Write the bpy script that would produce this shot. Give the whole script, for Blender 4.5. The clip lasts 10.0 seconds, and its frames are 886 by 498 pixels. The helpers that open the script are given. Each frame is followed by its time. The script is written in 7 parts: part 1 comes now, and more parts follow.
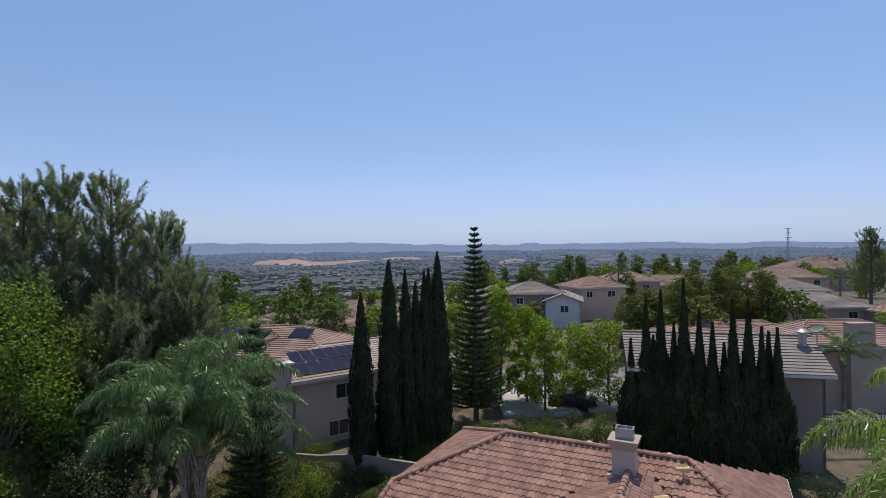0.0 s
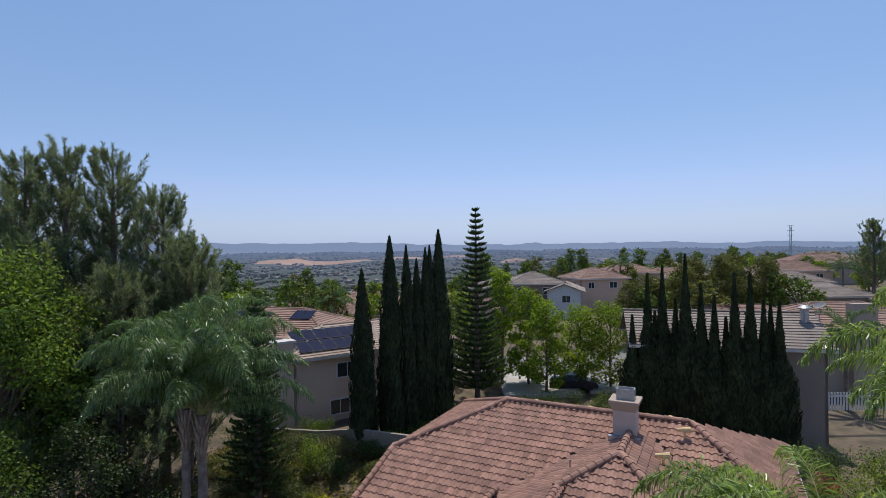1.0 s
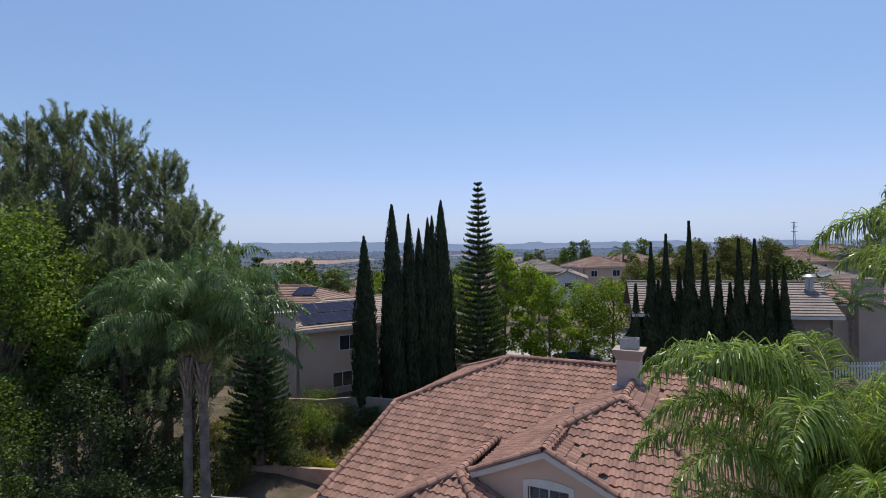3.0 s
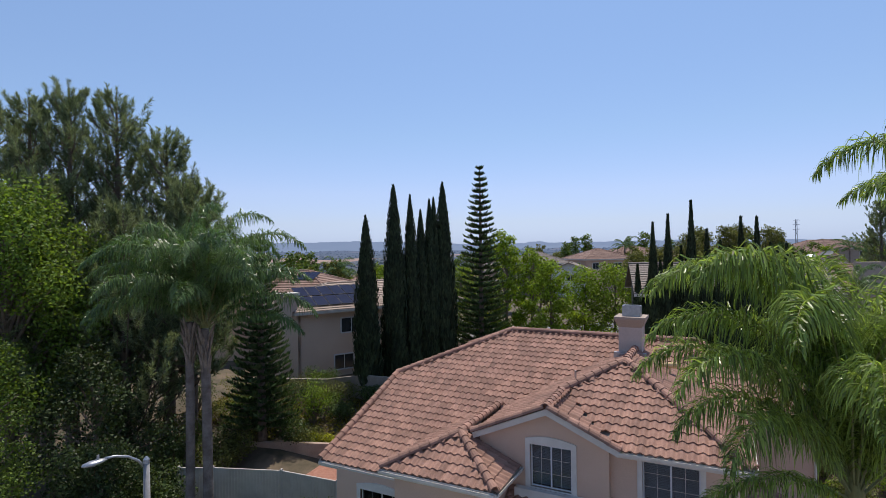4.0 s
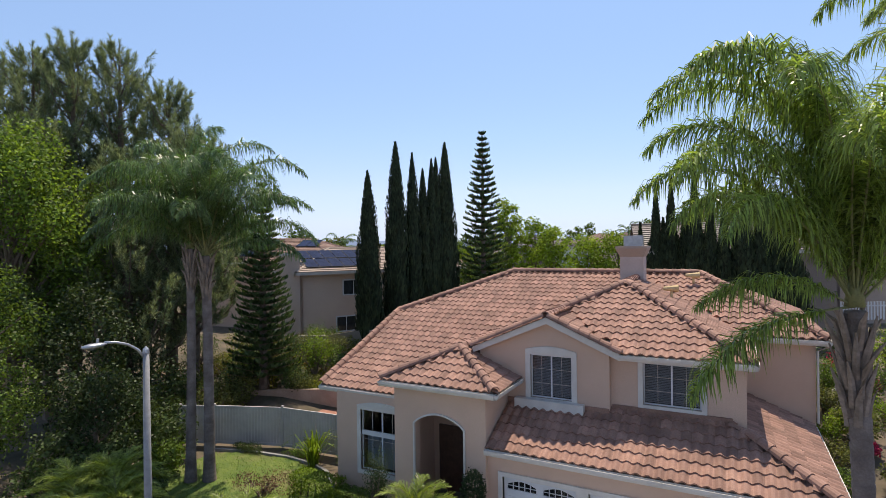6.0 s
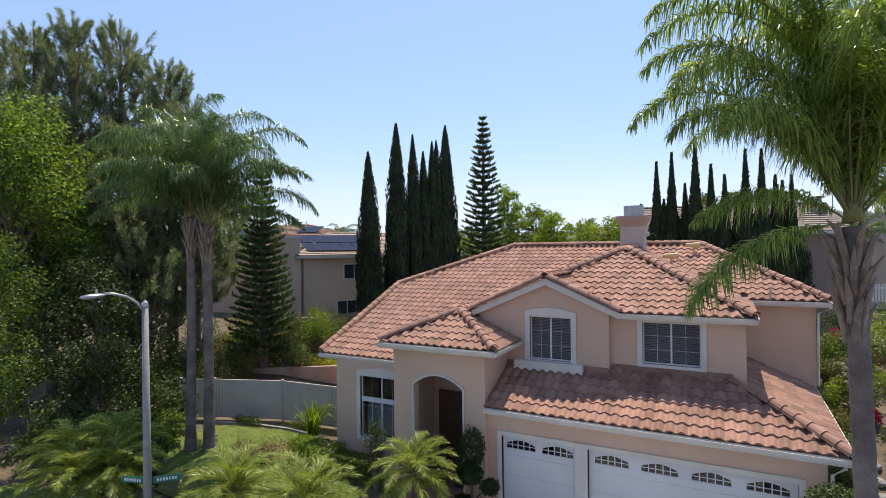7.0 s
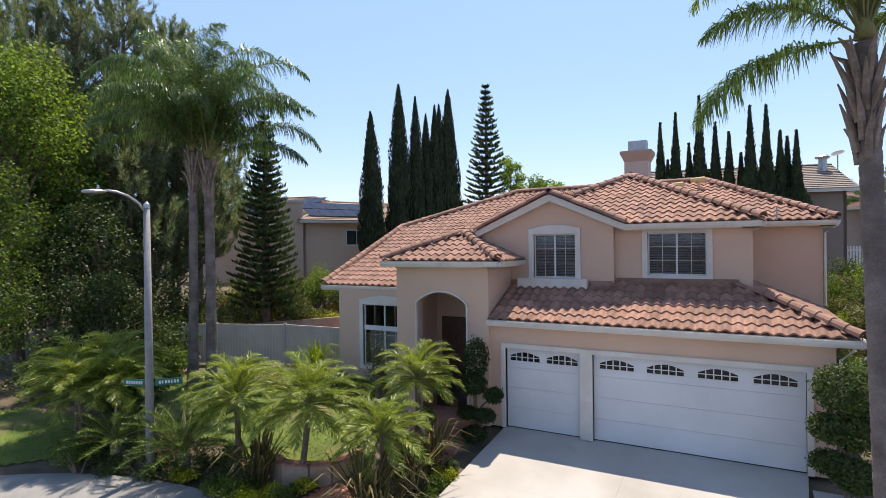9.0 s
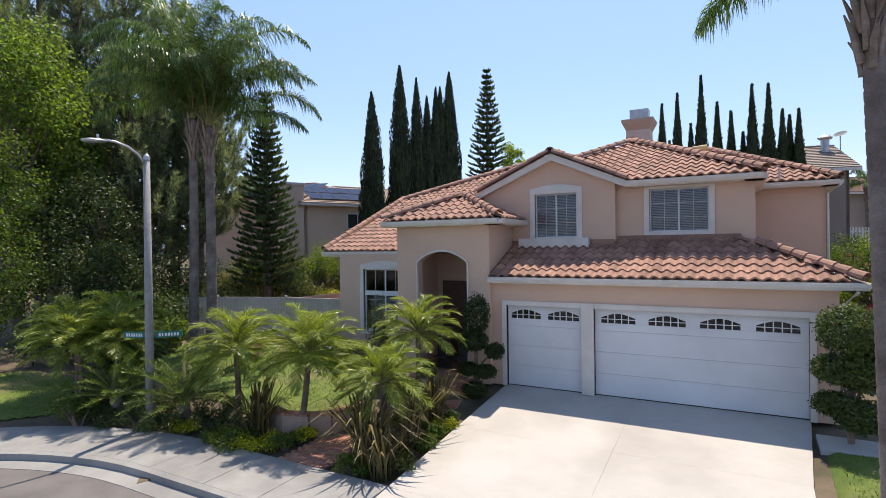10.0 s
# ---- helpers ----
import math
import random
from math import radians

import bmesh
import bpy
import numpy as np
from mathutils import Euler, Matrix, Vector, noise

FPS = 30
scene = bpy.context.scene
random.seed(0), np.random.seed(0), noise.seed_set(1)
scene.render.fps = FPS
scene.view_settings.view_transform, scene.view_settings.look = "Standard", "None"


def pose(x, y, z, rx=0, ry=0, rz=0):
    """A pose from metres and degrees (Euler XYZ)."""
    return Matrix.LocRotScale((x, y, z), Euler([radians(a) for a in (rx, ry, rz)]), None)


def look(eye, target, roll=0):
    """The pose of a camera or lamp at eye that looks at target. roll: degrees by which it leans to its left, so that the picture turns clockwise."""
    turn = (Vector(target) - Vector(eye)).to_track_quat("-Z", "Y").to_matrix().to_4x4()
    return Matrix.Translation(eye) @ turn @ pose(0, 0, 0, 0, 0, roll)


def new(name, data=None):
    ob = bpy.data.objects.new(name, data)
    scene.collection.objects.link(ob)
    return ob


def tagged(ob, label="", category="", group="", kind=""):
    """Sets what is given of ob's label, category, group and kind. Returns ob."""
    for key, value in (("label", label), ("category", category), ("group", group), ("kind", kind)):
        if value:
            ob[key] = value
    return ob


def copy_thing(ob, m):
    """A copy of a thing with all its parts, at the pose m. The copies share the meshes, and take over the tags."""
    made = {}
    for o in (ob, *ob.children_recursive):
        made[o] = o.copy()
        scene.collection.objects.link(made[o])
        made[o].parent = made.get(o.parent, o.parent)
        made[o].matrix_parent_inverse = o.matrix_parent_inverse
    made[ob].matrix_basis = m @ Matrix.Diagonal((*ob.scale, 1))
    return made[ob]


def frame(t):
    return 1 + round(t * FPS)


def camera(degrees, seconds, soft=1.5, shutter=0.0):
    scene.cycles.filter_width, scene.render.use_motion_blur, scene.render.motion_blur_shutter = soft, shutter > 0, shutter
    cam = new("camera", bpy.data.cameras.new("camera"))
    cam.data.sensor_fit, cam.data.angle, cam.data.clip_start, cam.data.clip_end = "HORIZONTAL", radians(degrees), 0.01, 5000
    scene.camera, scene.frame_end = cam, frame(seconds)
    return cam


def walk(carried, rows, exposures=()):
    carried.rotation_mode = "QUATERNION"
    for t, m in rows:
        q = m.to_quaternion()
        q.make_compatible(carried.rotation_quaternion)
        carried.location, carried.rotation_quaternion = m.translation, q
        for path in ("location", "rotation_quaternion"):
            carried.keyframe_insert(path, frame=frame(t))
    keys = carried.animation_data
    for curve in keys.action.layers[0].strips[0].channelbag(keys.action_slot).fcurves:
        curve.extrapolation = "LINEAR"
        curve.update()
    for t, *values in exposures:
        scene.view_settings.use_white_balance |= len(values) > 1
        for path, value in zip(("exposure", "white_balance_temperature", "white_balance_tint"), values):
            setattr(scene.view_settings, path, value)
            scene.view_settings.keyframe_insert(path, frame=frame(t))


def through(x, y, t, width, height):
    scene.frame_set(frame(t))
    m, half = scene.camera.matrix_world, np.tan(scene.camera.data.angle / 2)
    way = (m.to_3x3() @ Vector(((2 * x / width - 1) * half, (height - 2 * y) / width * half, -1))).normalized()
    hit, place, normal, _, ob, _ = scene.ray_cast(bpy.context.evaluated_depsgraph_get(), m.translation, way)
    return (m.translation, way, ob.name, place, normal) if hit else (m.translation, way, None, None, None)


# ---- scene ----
cam = camera(79.06, 10.0, soft=0.4)
# seconds, x, y, z, pitch, roll, yaw
PATH = [
    (0.0, 4.045, 2.834, 17.805, -0.14, 0.67, 27.10),
    (0.5, 4.048, 2.863, 16.869, -0.15, 0.68, 27.22),
    (1.0, 4.068, 2.869, 16.100, -0.14, 0.71, 27.30),
    (1.5, 4.056, 2.896, 15.510, -0.14, 0.72, 27.39),
    (2.0, 4.026, 2.939, 15.046, -0.14, 0.73, 27.44),
    (2.5, 4.000, 2.978, 14.527, -0.17, 0.74, 27.49),
    (4.0, 3.949, 2.957, 12.520, -0.21, 0.78, 27.71),
    (4.5, 3.935, 2.960, 11.767, -0.22, 0.78, 27.79),
    (5.0, 3.952, 2.953, 10.983, -0.23, 0.76, 27.88),
    (5.5, 3.977, 2.981, 10.216, -0.25, 0.73, 28.00),
    (7.0, 4.056, 3.053, 8.246, -0.24, 0.69, 28.27),
    (7.5, 4.065, 3.047, 7.569, -0.27, 0.71, 28.36),
    (8.0, 4.045, 3.035, 6.874, -0.27, 0.72, 28.40),
    (8.5, 4.001, 3.075, 6.198, -0.26, 0.74, 28.45),
    (9.0, 3.951, 3.118, 5.539, -0.26, 0.73, 28.52),
    (9.5, 3.929, 3.156, 4.873, -0.28, 0.73, 28.58),
    (10.0, 3.927, 3.168, 4.243, -0.29, 0.72, 28.67),
]
EXPOSURE = [(0.0, 0.11, 6600, 10), (2.5, 0.19, 6720, 11), (4.5, 0.34, 6920, 11), (5.5, 0.55, 7250, 11), (7.5, 0.84, 7480, 12), (10.0, 0.90, 7380, 12)]
walk(cam, [(t, pose(x, y, z, 90 + p, r, w)) for t, x, y, z, p, r, w in PATH], EXPOSURE)

# ---- sky and sun ----
SUN_FROM = Vector((-0.07, 0.352, 1.0)).normalized()
SUN_ELEV = math.asin(SUN_FROM.z)
sky_world = bpy.data.worlds.new("sky")
scene.world = sky_world
sky_world.use_nodes = True
wn, wl = sky_world.node_tree.nodes, sky_world.node_tree.links
sky = wn.new("ShaderNodeTexSky")
sky.sky_type = 'NISHITA'
sky.sun_disc = False
sky.sun_elevation = SUN_ELEV
sky.sun_rotation = math.atan2(SUN_FROM.x, SUN_FROM.y)
sky.altitude = 150
sky.air_density, sky.dust_density, sky.ozone_density = 1.0, 0.2, 3.0
tint = wn.new("ShaderNodeMix")
tint.data_type, tint.blend_type = 'RGBA', 'MULTIPLY'
tint.inputs[0].default_value = 1.0
dirn, split, level = (wn.new(k) for k in ("ShaderNodeTexCoord", "ShaderNodeSeparateXYZ", "ShaderNodeValToRGB"))
wl.new(dirn.outputs["Generated"], split.inputs[0])
wl.new(split.outputs["Z"], level.inputs[0])
level.color_ramp.elements[0].color, level.color_ramp.elements[1].color = (0.43, 0.58, 1.12, 1), (1.06, 1.08, 1.12, 1)
level.color_ramp.elements[1].position = 0.42
for spot_, col in ((0.045, (0.63, 0.66, 0.94)), (0.10, (0.79, 0.76, 0.96)), (0.2, (0.87, 0.88, 0.97))):
    level.color_ramp.elements.new(spot_).color = (*col, 1)
wl.new(level.outputs[0], tint.inputs[7])
wl.new(sky.outputs[0], tint.inputs[6])
wl.new(tint.outputs[2], wn["Background"].inputs[0])
wn["Background"].inputs[1].default_value = 0.118
sun = new("sun", bpy.data.lights.new("sun", 'SUN'))
sun.data.energy, sun.data.angle, sun.data.color = 3.2, radians(0.53), (1.0, 0.95, 0.87)
sun.matrix_world = look(SUN_FROM * 60, (0, 0, 0))

# ---- materials ----


def nodes_of(name):
    m = bpy.data.materials.new(name)
    m.use_nodes = True
    t = m.node_tree
    return m, t, t.nodes["Principled BSDF"]


def vary(t, a, b, scale, detail=4.0, lo=0.35, hi=0.65, vec=None, rough=0.6):
    """A noise that runs from colour a to colour b."""
    n = t.nodes.new("ShaderNodeTexNoise")
    n.inputs["Scale"].default_value, n.inputs["Detail"].default_value, n.inputs["Roughness"].default_value = scale, detail, rough
    r = t.nodes.new("ShaderNodeValToRGB")
    r.color_ramp.elements[0].position, r.color_ramp.elements[1].position = lo, hi
    r.color_ramp.elements[0].color, r.color_ramp.elements[1].color = (*a, 1), (*b, 1)
    if vec is None:
        vec = t.nodes.new("ShaderNodeNewGeometry").outputs["Position"]
    t.links.new(vec, n.inputs["Vector"])
    t.links.new(n.outputs["Fac"], r.inputs["Fac"])
    return r.outputs["Color"], n.outputs["Fac"]


def blend(t, a, b, fac, mode='MIX'):
    n = t.nodes.new("ShaderNodeMix")
    n.data_type, n.blend_type = 'RGBA', mode
    if isinstance(fac, (int, float)):
        n.inputs[0].default_value = fac
    else:
        t.links.new(fac, n.inputs[0])
    for k, v in ((6, a), (7, b)):
        if isinstance(v, tuple):
            n.inputs[k].default_value = (*v, 1)
        else:
            t.links.new(v, n.inputs[k])
    return n.outputs[2]


def piece_random(t):
    """A number of its own for each piece, whether an object or an island of a mesh."""
    o, g, s, f = (t.nodes.new(k) for k in ("ShaderNodeObjectInfo", "ShaderNodeNewGeometry", "ShaderNodeMath", "ShaderNodeMath"))
    s.operation, f.operation = 'ADD', 'FRACT'
    t.links.new(o.outputs["Random"], s.inputs[0])
    t.links.new(g.outputs["Random Per Island"], s.inputs[1])
    t.links.new(s.outputs[0], f.inputs[0])
    return f.outputs[0]


def bumped(t, bsdf, fac, strength, distance):
    b = t.nodes.new("ShaderNodeBump")
    b.inputs["Strength"].default_value, b.inputs["Distance"].default_value = strength, distance
    t.links.new(fac, b.inputs["Height"])
    t.links.new(b.outputs[0], bsdf.inputs["Normal"])


def surface(name, a, b, big=1.0, fine=40.0, rough=0.8, bump=0.3, depth=0.01, metal=0.0, stain=None, pieces=0.0, spec=0.5, grain=0.14):
    """Colour between a and b in patches of 1/big metres, with fine grain, relief, and darker stains or pieces that differ."""
    m, t, p = nodes_of(name)
    c, _ = vary(t, a, b, big)
    g, f = vary(t, (1 - grain,) * 3, (1 + grain * 0.7,) * 3, fine, 3.0)
    c = blend(t, c, g, 1.0, 'MULTIPLY')
    if stain:
        s, sf = vary(t, (0, 0, 0), (1, 1, 1), big * 0.35, 6.0, 0.5, 0.75)
        c = blend(t, c, stain, s)
    if pieces:
        r = t.nodes.new("ShaderNodeMapRange")
        r.inputs[3].default_value, r.inputs[4].default_value = 1 - pieces, 1 + pieces * 0.8
        t.links.new(piece_random(t), r.inputs[0])
        k = t.nodes.new("ShaderNodeCombineColor")
        for i in range(3):
            t.links.new(r.outputs[0], k.inputs[i])
        c = blend(t, c, k.outputs[0], 1.0, 'MULTIPLY')
    t.links.new(c, p.inputs["Base Color"])
    p.inputs["Roughness"].default_value, p.inputs["Metallic"].default_value = rough, metal
    p.inputs["Specular IOR Level"].default_value = spec
    if bump:
        bumped(t, p, f, bump, depth)
    return m


def foliage(name, a, b, through=0.35, rough=0.5, patch=0.9, tint=None, spec=0.25):
    """Leaves: two greens in patches and leaf by leaf, with light coming through."""
    m, t, p = nodes_of(name)
    c, _ = vary(t, a, b, patch, 3.0)
    r = t.nodes.new("ShaderNodeMapRange")
    r.inputs[3].default_value, r.inputs[4].default_value = 0.45, 1.65
    t.links.new(piece_random(t), r.inputs[0])
    k = t.nodes.new("ShaderNodeCombineColor")
    for i in range(3):
        t.links.new(r.outputs[0], k.inputs[i])
    c = blend(t, c, k.outputs[0], 1.0, 'MULTIPLY')
    t.links.new(c, p.inputs["Base Color"])
    p.inputs["Roughness"].default_value = rough
    p.inputs["Specular IOR Level"].default_value = spec
    tr = t.nodes.new("ShaderNodeBsdfTranslucent")
    t.links.new(blend(t, c, tint or (1.0, 1.0, 0.45), 1.0, 'MULTIPLY'), tr.inputs[0])
    mix = t.nodes.new("ShaderNodeMixShader")
    mix.inputs[0].default_value = through
    t.links.new(p.outputs[0], mix.inputs[1])
    t.links.new(tr.outputs[0], mix.inputs[2])
    t.links.new(mix.outputs[0], t.nodes["Material Output"].inputs[0])
    return m


def glazing(name, tint=(0.9, 0.95, 0.95)):
    m, t, p = nodes_of(name)
    p.inputs["Base Color"].default_value = (*tint, 1)
    p.inputs["Roughness"].default_value = 0.03
    p.inputs["Transmission Weight"].default_value = 1.0
    p.inputs["IOR"].default_value = 1.45
    return m


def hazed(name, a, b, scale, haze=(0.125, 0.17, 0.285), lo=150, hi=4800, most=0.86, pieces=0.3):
    """Distant land with air haze painted in: its own colours give way to a blue glow with the distance from the town.
    """
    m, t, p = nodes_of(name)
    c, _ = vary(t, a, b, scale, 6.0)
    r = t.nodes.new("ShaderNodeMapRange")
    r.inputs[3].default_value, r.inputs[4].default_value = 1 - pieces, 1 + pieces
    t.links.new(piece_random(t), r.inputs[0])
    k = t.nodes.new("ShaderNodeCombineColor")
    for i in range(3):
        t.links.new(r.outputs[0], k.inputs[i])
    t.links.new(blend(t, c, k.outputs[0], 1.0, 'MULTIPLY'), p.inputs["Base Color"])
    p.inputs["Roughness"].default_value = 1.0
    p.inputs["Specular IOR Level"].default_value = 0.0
    haze_glow(t, p, haze, lo, hi, most)
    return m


def haze_glow(t, p, haze, lo, hi, most):
    # air haze painted as a blue emission that strengthens with distance
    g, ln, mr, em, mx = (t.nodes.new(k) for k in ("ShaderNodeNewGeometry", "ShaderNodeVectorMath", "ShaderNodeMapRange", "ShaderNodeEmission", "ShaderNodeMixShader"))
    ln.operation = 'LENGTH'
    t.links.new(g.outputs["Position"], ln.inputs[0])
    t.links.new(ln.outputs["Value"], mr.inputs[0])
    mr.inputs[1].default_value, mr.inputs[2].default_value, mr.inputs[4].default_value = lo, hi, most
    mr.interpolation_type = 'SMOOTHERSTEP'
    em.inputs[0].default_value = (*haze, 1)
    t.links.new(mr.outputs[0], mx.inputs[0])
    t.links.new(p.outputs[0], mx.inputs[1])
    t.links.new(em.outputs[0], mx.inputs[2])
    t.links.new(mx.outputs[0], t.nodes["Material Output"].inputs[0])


STUCCO = surface("stucco", (0.60, 0.415, 0.315), (0.665, 0.465, 0.355), 0.5, 90, 0.9, 0.4, 0.006, stain=(0.55, 0.375, 0.285), grain=0.1)
STUCCO_LIGHT = surface("stucco_light", (0.66, 0.50, 0.40), (0.72, 0.56, 0.45), 0.4, 60, 0.9, 0.3, 0.006, stain=(0.61, 0.46, 0.37))
STUCCO_PALE = surface("stucco_pale", (0.38, 0.30, 0.245), (0.44, 0.35, 0.285), 0.4, 60, 0.9, 0.3, 0.006)
STUCCO_GREY = surface("stucco_grey", (0.27, 0.21, 0.175), (0.32, 0.25, 0.21), 0.4, 60, 0.9, 0.3, 0.006)
TRIM = surface("trim_paint", (0.60, 0.555, 0.505), (0.68, 0.635, 0.585), 2.0, 60, 0.6, 0.12, 0.003, grain=0.05)
WHITE = surface("white_paint", (0.61, 0.62, 0.64), (0.68, 0.69, 0.71), 0.8, 70, 0.5, 0.04, 0.002, grain=0.03)
CLAY = surface("clay_tile", (0.285, 0.155, 0.114), (0.385, 0.217, 0.16), 1.6, 22, 0.82, 0.5, 0.01, stain=(0.235, 0.13, 0.10), pieces=0.24)
CLAY_FAR = surface("clay_tile_far", (0.25, 0.155, 0.12), (0.35, 0.23, 0.18), 0.8, 8, 0.9, 0.3, 0.02, pieces=0.2)
SLATE_FAR = surface("concrete_tile", (0.23, 0.19, 0.165), (0.31, 0.26, 0.225), 0.6, 8, 0.9, 0.3, 0.02, pieces=0.15)
MORTAR = surface("yellow_mortar", (0.62, 0.45, 0.22), (0.72, 0.54, 0.30), 8, 40, 0.9, 0.4, 0.01)
UNDERLAY = surface("roof_underlay", (0.10, 0.055, 0.04), (0.14, 0.08, 0.06), 2, 30, 0.95, 0.2, 0.01)
CONCRETE = surface("driveway_concrete", (0.42, 0.395, 0.368), (0.50, 0.472, 0.445), 0.5, 50, 0.9, 0.2, 0.004, stain=(0.32, 0.295, 0.27), grain=0.1)
WALKWAY = surface("sidewalk_concrete", (0.225, 0.22, 0.215), (0.31, 0.305, 0.294), 0.8, 40, 0.9, 0.3, 0.004, stain=(0.17, 0.165, 0.16))
ASPHALT = surface("asphalt", (0.125, 0.112, 0.108), (0.17, 0.155, 0.148), 0.7, 60, 0.95, 0.5, 0.006, stain=(0.10, 0.09, 0.088))
GLASS = glazing("window_glass", (0.62, 0.69, 0.74))
# near-black colour for sheets that imitate unlit rooms
DARK = surface("interior_shade", (0.03, 0.03, 0.032), (0.05, 0.05, 0.05), 1, 10, 0.9, 0)
BLIND = surface("blind_slat", (0.36, 0.39, 0.43), (0.43, 0.46, 0.50), 3, 30, 0.6, 0)
METAL = surface("galvanised_steel", (0.38, 0.39, 0.41), (0.48, 0.49, 0.51), 6, 60, 0.45, 0.1, 0.002, metal=0.8)
POLE = surface("concrete_pole", (0.24, 0.235, 0.235), (0.31, 0.305, 0.305), 5, 120, 0.85, 0.3, 0.003)
BLACK = surface("black_metal", (0.02, 0.02, 0.02), (0.035, 0.035, 0.035), 4, 40, 0.4, 0)
SOLAR = surface("solar_cell", (0.016, 0.018, 0.04), (0.022, 0.025, 0.055), 1, 12, 0.2, 0, spec=0.1)
TAN_TILE = surface("tan_tile", (0.34, 0.26, 0.21), (0.44, 0.345, 0.28), 0.6, 8, 0.9, 0.3, 0.02, pieces=0.15)
BRICK = surface("brick_red", (0.36, 0.16, 0.11), (0.46, 0.23, 0.17), 5, 50, 0.9, 0.4, 0.006, pieces=0.25)
BARK = surface("bark", (0.14, 0.10, 0.075), (0.24, 0.18, 0.14), 3, 26, 0.95, 0.8, 0.03)
PALM_BARK = surface("palm_bark", (0.14, 0.105, 0.09), (0.25, 0.20, 0.175), 2, 30, 0.95, 0.7, 0.02)
PALM_BOOT = surface("palm_leaf_base", (0.19, 0.14, 0.105), (0.33, 0.25, 0.20), 4, 20, 0.9, 0.6, 0.02)
GRASS = surface("lawn", (0.075, 0.13, 0.018), (0.16, 0.21, 0.04), 1.4, 60, 0.9, 0.8, 0.03, stain=(0.21, 0.165, 0.08), grain=0.3)
SOIL = surface("soil", (0.15, 0.10, 0.07), (0.24, 0.17, 0.12), 1.0, 25, 0.95, 0.8, 0.03)
PALM_LEAF = foliage("palm_leaf", (0.18, 0.265, 0.062), (0.30, 0.39, 0.115), 0.58, 0.32, tint=(1.0, 1.0, 0.5), spec=0.5)
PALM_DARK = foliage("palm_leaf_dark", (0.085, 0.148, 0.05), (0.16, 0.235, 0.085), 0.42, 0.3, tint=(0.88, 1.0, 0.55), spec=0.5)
DATE_LEAF = foliage("date_leaf", (0.19, 0.255, 0.045), (0.33, 0.385, 0.10), 0.5, 0.34, spec=0.5)
PINE_LEAF = foliage("pine_needle", (0.165, 0.215, 0.125), (0.26, 0.30, 0.18), 0.5, 0.6, tint=(1.0, 1.0, 0.6))
CYPRESS_LEAF = foliage("cypress_leaf", (0.022, 0.036, 0.018), (0.045, 0.064, 0.03), 0.1, 0.7)
NORFOLK_LEAF = foliage("norfolk_leaf", (0.045, 0.08, 0.032), (0.08, 0.12, 0.045), 0.25, 0.6)
LEAF_BRIGHT = foliage("leaf_bright", (0.15, 0.23, 0.028), (0.25, 0.33, 0.045), 0.5, 0.5)
LEAF_MID = foliage("leaf_mid", (0.08, 0.13, 0.024), (0.13, 0.19, 0.036), 0.42, 0.5)
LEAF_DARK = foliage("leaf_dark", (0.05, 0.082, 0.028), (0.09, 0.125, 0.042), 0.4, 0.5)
LEAF_OLIVE = foliage("leaf_olive", (0.12, 0.135, 0.04), (0.18, 0.185, 0.06), 0.4, 0.6)
LEAF_YELLOW = foliage("leaf_yellow", (0.30, 0.32, 0.02), (0.42, 0.42, 0.03), 0.3, 0.5)
# extra dark green; on two trees it also carries the pines' shade
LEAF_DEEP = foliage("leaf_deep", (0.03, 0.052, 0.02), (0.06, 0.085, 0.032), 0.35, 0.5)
LEAF_LIME = foliage("leaf_lime", (0.18, 0.27, 0.03), (0.30, 0.39, 0.055), 0.55, 0.5)
LEAF_FRESH = foliage("leaf_fresh", (0.13, 0.21, 0.038), (0.21, 0.30, 0.065), 0.55, 0.5)
FLAX_LEAF = foliage("flax_leaf", (0.10, 0.088, 0.04), (0.18, 0.15, 0.065), 0.25, 0.5, tint=(1.0, 0.8, 0.5))

# ---- building helpers ----
EYE0, AXIS = (4.0, 3.0), radians(28.0)


def spot(right, ahead):
    """A place in the plan, metres to the right of and ahead along the street's view axis."""
    return (EYE0[0] + right * math.cos(AXIS) - ahead * math.sin(AXIS), EYE0[1] + right * math.sin(AXIS) + ahead * math.cos(AXIS))


def smooth(a, b, v):
    k = min(1.0, max(0.0, (v - a) / (b - a)))
    return k * k * (3 - 2 * k)


